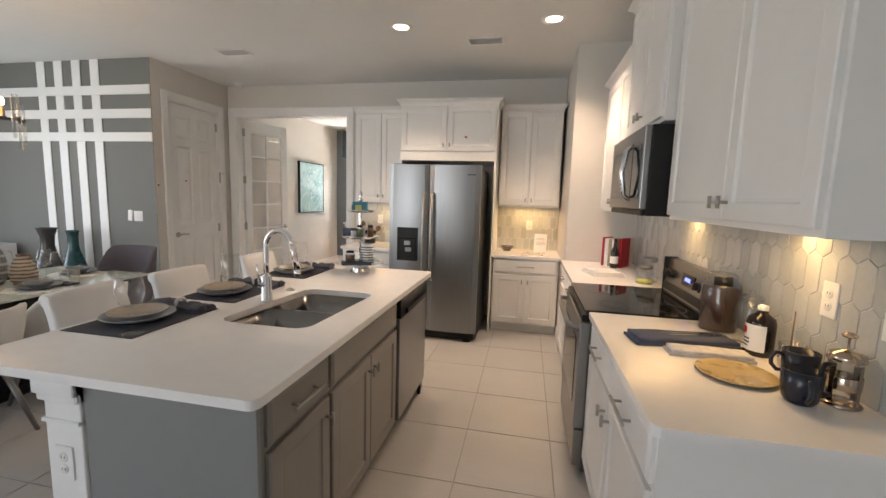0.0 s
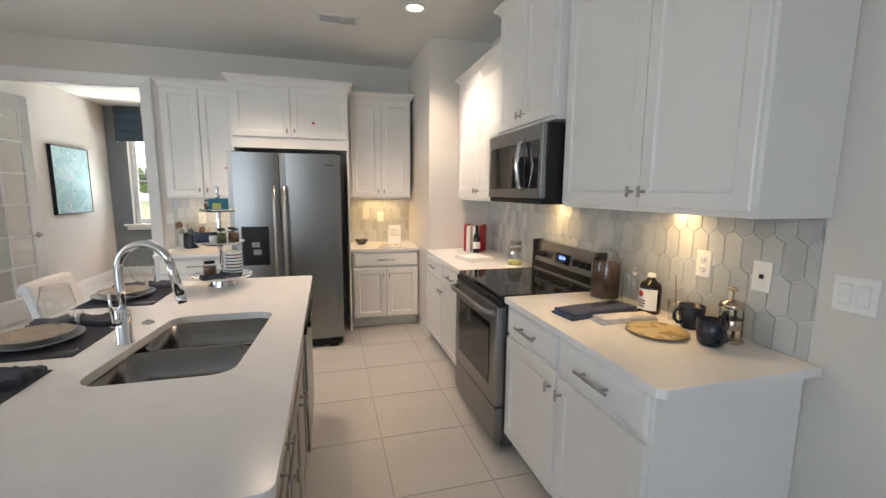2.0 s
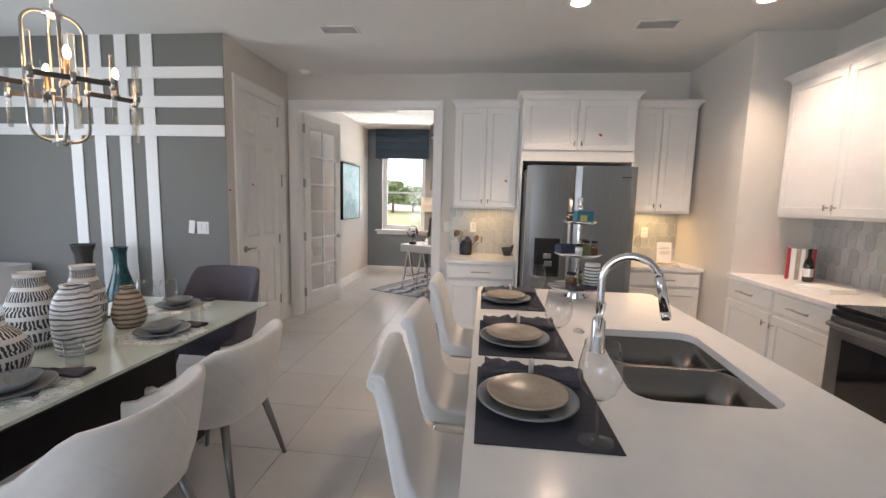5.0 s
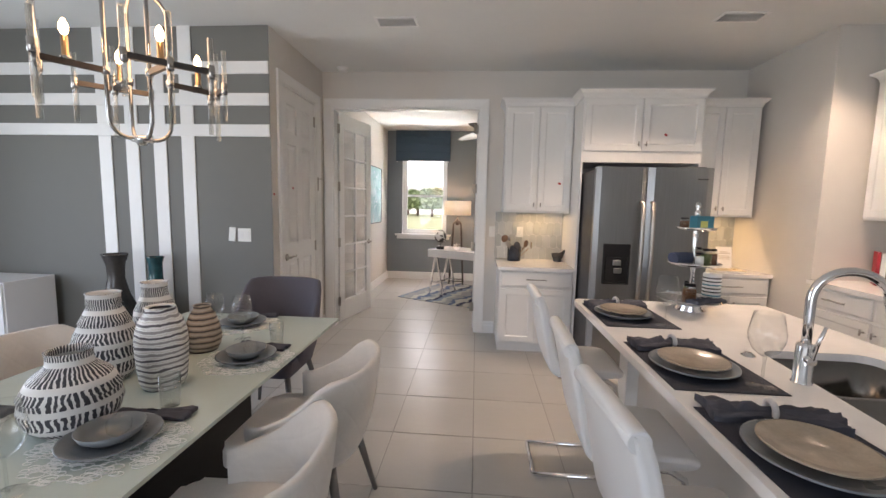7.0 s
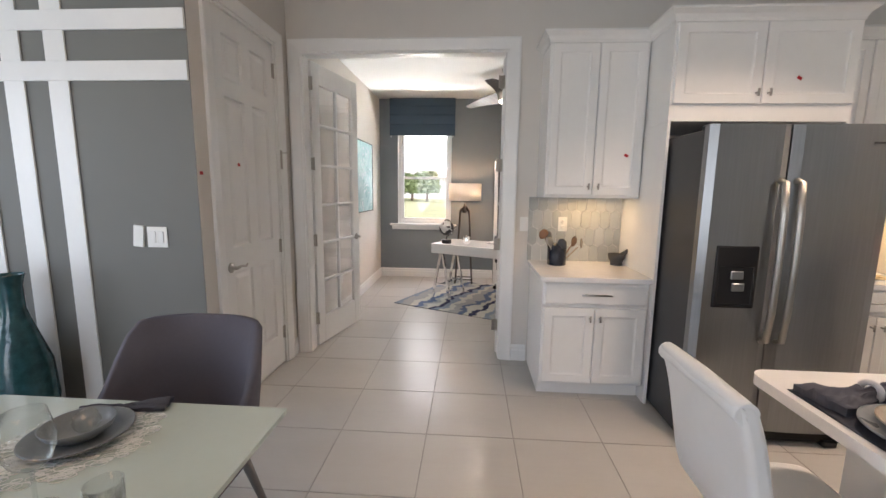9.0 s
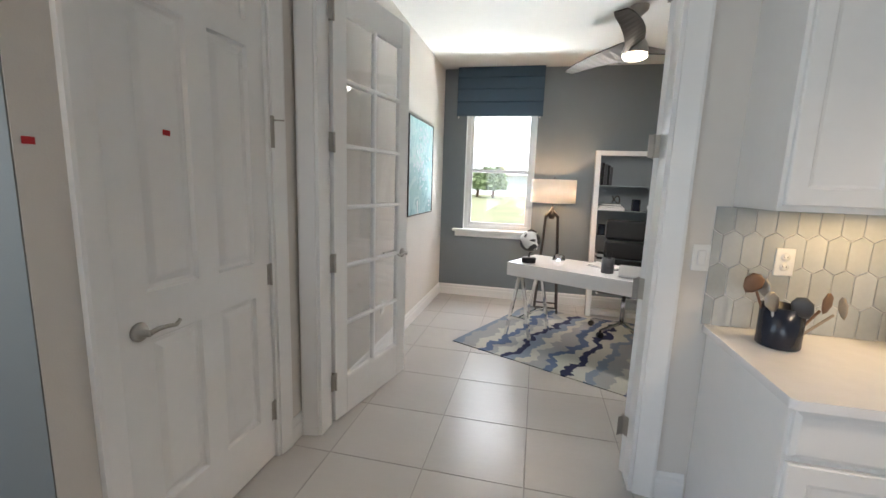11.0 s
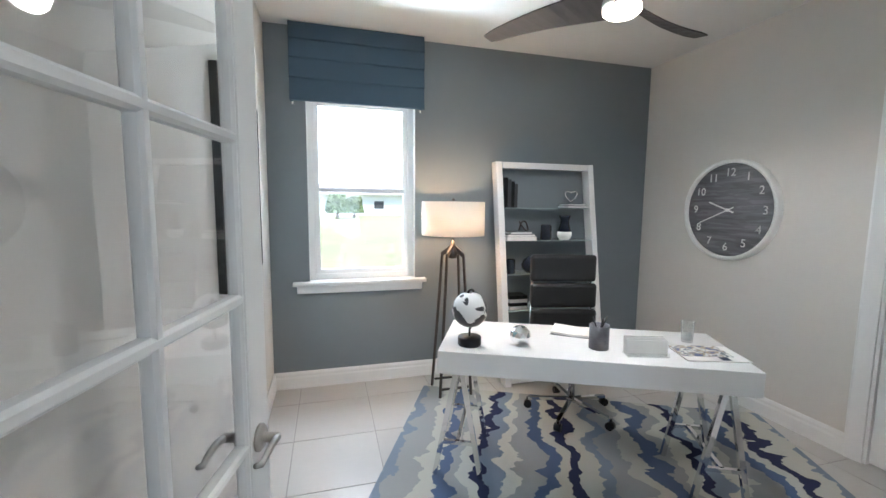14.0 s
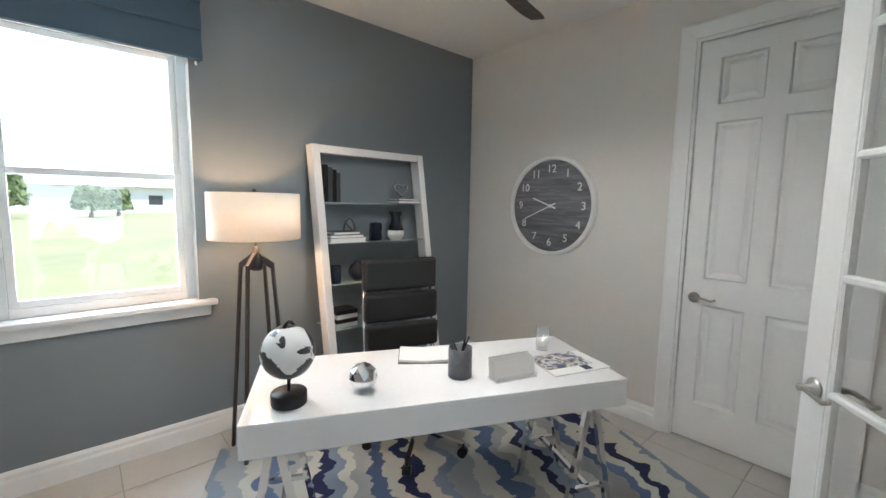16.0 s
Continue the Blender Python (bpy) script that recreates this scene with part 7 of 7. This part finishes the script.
def roman_blind():
    th = thing("roman_blind", pose(-3.84, ST_N, 0), "slate blue roman blind gathered above the study window", "blind")
    y = -0.115
    for k, (z0, z1) in enumerate(((2.645, 2.768), (2.515, 2.66), (2.375, 2.53), (2.215, 2.39))):
        bm = bmesh.new()
        prism(bm, [(y, z0 + 0.008), (y + 0.008, z0), (y + 0.02, z0 + 0.004), (y + 0.03, z1), (y + 0.018, z1)], 0, 1.0)
        bm.transform(Matrix(((0, 0, 1, 0), (1, 0, 0, 0), (0, 1, 0, 0), (0, 0, 0, 1))))
        part("fold", bm, SHADECLOTH, th)
    for x in (0.0, 0.986):
        part("side_return", B(x, y + 0.032, 2.23, x + 0.014, -0.002, 2.766), SHADECLOTH, th)
    part("head_rail", B(0.0145, y + 0.032, 2.72, 0.9855, -0.002, 2.766), TRIM, th)
    for x in (0.02, 0.97):
        part("cord_end", L([(0, 0), (0.006, 0.004), (0.006, 0.02), (0, 0.024)], 10, at=(x, y + 0.02, 2.19)), PLATEWHITE, th)


roman_blind()


def ceiling_fan():
    th = thing("ceiling_fan", pose(-2.19, 6.69, 0), "three-blade ceiling fan with lit lamp, at rest", "ceiling fan")
    part("canopy", L([(0, STUDY_Z - 0.07), (0.025, STUDY_Z - 0.068), (0.065, STUDY_Z - 0.03), (0.068, STUDY_Z - 0.0005)], 28), NICKEL, th)
    part("down_rod", tube(bmesh.new(), [(0, 0, 2.55), (0, 0, STUDY_Z - 0.06)], 0.012, 12), NICKEL, th)
    part("motor", L([(0, 2.575), (0.03, 2.57), (0.06, 2.54), (0.085, 2.49), (0.095, 2.45), (0.092, 2.435), (0, 2.435)], 32), NICKEL, th)
    part("lamp_lens", L([(0.09, 2.434), (0.09, 2.415), (0.075, 2.4), (0, 2.395)], 32), LEDON, th, "glowing warm white lens")
    for ang in (16, 123, 250):
        bm = bmesh.new()
        top, bot = [], []
        for i in range(11):
            s = i / 10
            r = 0.06 + s * 0.72
            half = (0.085 - 0.035 * s) * (1 if i < 10 else 0.75)
            sweep = 0.05 * math.sin(s * 2.6)
            tw = 0.55 * (1 - s) + 0.12
            row = []
            for v in (-1, 1):
                yy = sweep + v * half * math.cos(tw)
                zz = 2.475 + v * half * math.sin(tw)
                row.append((r, yy, zz))
            top.append([bm.verts.new((a, b, c + 0.004)) for a, b, c in row])
            bot.append([bm.verts.new((a, b, c - 0.004)) for a, b, c in row])
        for i in range(10):
            bm.faces.new((top[i][0], top[i + 1][0], top[i + 1][1], top[i][1]))
            bm.faces.new((bot[i][0], bot[i][1], bot[i + 1][1], bot[i + 1][0]))
            for v in (0, 1):
                bm.faces.new((top[i][v], top[i + 1][v], bot[i + 1][v], bot[i][v]))
        for i in (0, 10):
            bm.faces.new((top[i][0], top[i][1], bot[i][1], bot[i][0]))
        part("blade", bm, BLADE, th, m=Matrix.Rotation(radians(ang), 4, "Z"))


ceiling_fan()


# ---- outside the window ----
def tree(x, y, h, seed):
    th = thing("tree", pose(x, y, -0.125), "distant green leafy tree beyond the lawn", "tree", "trees beyond the lawn")
    rnd = random.Random(seed)
    part("trunk", tube(bmesh.new(), [(0, 0, 0), (0.1, 0, h * 0.3), (0.0, 0.1, h * 0.55)], 0.18, 8, 0.08), WOOD, th)
    bm = bmesh.new()
    for k in range(700):
        a, e, r = rnd.uniform(0, 6.283), rnd.uniform(-0.5, 1.0), rnd.uniform(0.45, 1.0) * h * 0.36
        c = Vector((r * math.cos(a) * (1 - 0.3 * e), r * math.sin(a) * (1 - 0.3 * e), h * 0.42 + e * h * 0.36))
        s = rnd.uniform(0.15, 0.4)
        d1, d2 = Vector((rnd.gauss(0, 1), rnd.gauss(0, 1), rnd.gauss(0, 1))).normalized() * s, Vector((rnd.gauss(0, 1), rnd.gauss(0, 1), rnd.gauss(0, 1))).normalized() * s
        bm.faces.new([bm.verts.new(c + q) for q in (d1, d2, -d1 * 0.8, -d2 * 0.9)])
    part("crown", bm, LEAF, th)


LEAF = mat("green foliage", (0.17, 0.23, 0.09), 0.7, scale=1.5, vary=0.35, each=0.6, island=True)
for _k, (_x, _y, _h) in enumerate(((-13.5, 52, 5.0), (-10.0, 54, 4.2), (-7.8, 51, 4.4), (-15.5, 57, 4.6), (-17.5, 53, 5.2), (-22, 55, 5.0), (-27, 52, 5.6), (-11.8, 57, 4.4), (-2.6, 52, 3.3), (-0.6, 55, 3.0))):
    tree(_x, _y, _h, _k)
_h = thing("distant_house", pose(-6, 66, -0.125), "long low white house far across the lawn", "house")
part("wall", B(-20, 0, 0, 30, 8, 3.0), PLATEWHITE, _h)
part("roof", prism(bmesh.new(), [(-0.8, 3.0), (8.8, 3.0), (4, 4.6)], -20.5, 30.5), GROUT, _h, m=Matrix(((0, 0, 1, 0), (1, 0, 0, 0), (0, 1, 0, 0), (0, 0, 0, 1))))
for _x in (-15, -9, -3, 3, 9, 15):
    part("window", B(_x, -0.05, 1.0, _x + 1.4, -0.002, 2.1), DARKGREY, _h)

solid("backdrop", B(-250, 130, -0.12, 250, 131, 120), glow("hazy white sky", (0.93, 0.97, 1.0), 1.3), "bright hazy white sky beyond the lawn", "sky")

# ---- floor tiles and wall tiles, piece by piece ----
def floor_tiles():
    pitch, x_at, y_at = 0.503, -2.812, 4.937
    bm = B(0.0025, 0.0025, -0.0039, pitch - 0.0025, pitch - 0.0025, 0.0, 0.0012)
    me = bpy.data.meshes.new("floor_tile")
    bmesh.ops.recalc_face_normals(bm, faces=bm.faces[:])
    bm.to_mesh(me)
    bm.free()
    me.materials.append(TILE)
    floor = bpy.data.objects["floor"]
    rest = bmesh.new()
    for i in range(-9, 9):
        for k in range(-20, 7):
            x, y = x_at + i * pitch, y_at + k * pitch
            if x + pitch > EAST + 0.1 or x < WEST - 0.1:
                continue
            if y > 5.1 and (x + pitch > 0.0 or x < -4.5):
                continue
            if y >= -0.9:
                ob = new("floor_tile", me)
                ob.parent = floor
                ob.location = (x, y, 0)
            else:
                box(rest, x + 0.0025, y + 0.0025, -0.0039, x + pitch - 0.0025, y + pitch - 0.0025, 0.0)
    tagged(part("floor_tiles", rest, TILE, floor), kind="stuff")


floor_tiles()


def clip(poly, axis, limit, keep_low):
    """Cuts a convex outline at a limit along one axis."""
    out = []
    for a, b in zip(poly, poly[1:] + poly[:1]):
        ia, ib = (a[axis] <= limit) == keep_low, (b[axis] <= limit) == keep_low
        if ia:
            out.append(a)
        if ia != ib:
            t = (limit - a[axis]) / (b[axis] - a[axis])
            out.append((a[0] + t * (b[0] - a[0]), a[1] + t * (b[1] - a[1])))
    return out


def splashback(name, m, length, label, z0=CTR + 0.001, z1=1.374):
    """Upright picket tiles on a grout bed; local x along the wall, the face looks to -y."""
    th = thing(name, m, label, "tiled splashback", kind="structure")
    part("grout_bed", B(0, -0.004, z0, length, -0.0003, z1), SPLASHGROUT, th)
    w, h, tip, g = 0.0745, 0.158, 0.022, 0.0016
    made = {}
    pitch = h - tip
    for r in range(-1, 5):
        for i in range(-1, int(length / w) + 2):
            cx, cz = (i + 0.5 * (r % 2)) * w, z0 + 0.06 + r * pitch
            a, b = w / 2 - g, h / 2 - g
            hexa = [(cx - a, cz - b + tip), (cx, cz - b), (cx + a, cz - b + tip), (cx + a, cz + b - tip), (cx, cz + b), (cx - a, cz + b - tip)]
            for axis, lim, low in ((0, 0.001, False), (0, length - 0.001, True), (1, z0 + 0.001, False), (1, z1 - 0.001, True)):
                hexa = clip(hexa, axis, lim, low) if hexa else hexa
            if len(hexa) < 3:
                continue
            mx, mz = sum(p[0] for p in hexa) / len(hexa), sum(p[1] for p in hexa) / len(hexa)
            key = tuple((round(p[0] - mx, 4), round(p[1] - mz, 4)) for p in hexa)
            if key not in made:
                bm = bmesh.new()
                back = [bm.verts.new((x, -0.004, z)) for x, z in key]
                mid = [bm.verts.new((x, -0.0075, z)) for x, z in key]
                frt = [bm.verts.new((x * 0.97, -0.0088, z * 0.985)) for x, z in key]
                n = len(key)
                for p, q in ((back, mid), (mid, frt)):
                    for k in range(n):
                        bm.faces.new((p[k], p[(k + 1) % n], q[(k + 1) % n], q[k]))
                bm.faces.new(frt)
                bmesh.ops.recalc_face_normals(bm, faces=bm.faces[:])
                me = bpy.data.meshes.new("tile")
                bm.to_mesh(me)
                bm.free()
                me.materials.append(SPLASH)
                made[key] = me
            ob = new("tile", made[key])
            ob.parent = th
            ob.location = (mx, 0, mz)


splashback("splashback_cooking", pose(EAST, 3.998, 0, 0, 0, FACE_W), 2.91, "grey marbled picket tiles behind the cooking run")
splashback("splashback_left", pose(-2.12, BACK_Y, 0), 0.722, "grey marbled picket tiles above the small counter", LOW + 0.001, 1.364)
splashback("splashback_right", pose(-0.365, BACK_Y, 0), 0.73, "grey marbled picket tiles beside the wall chase", LOW + 0.001, 1.364)
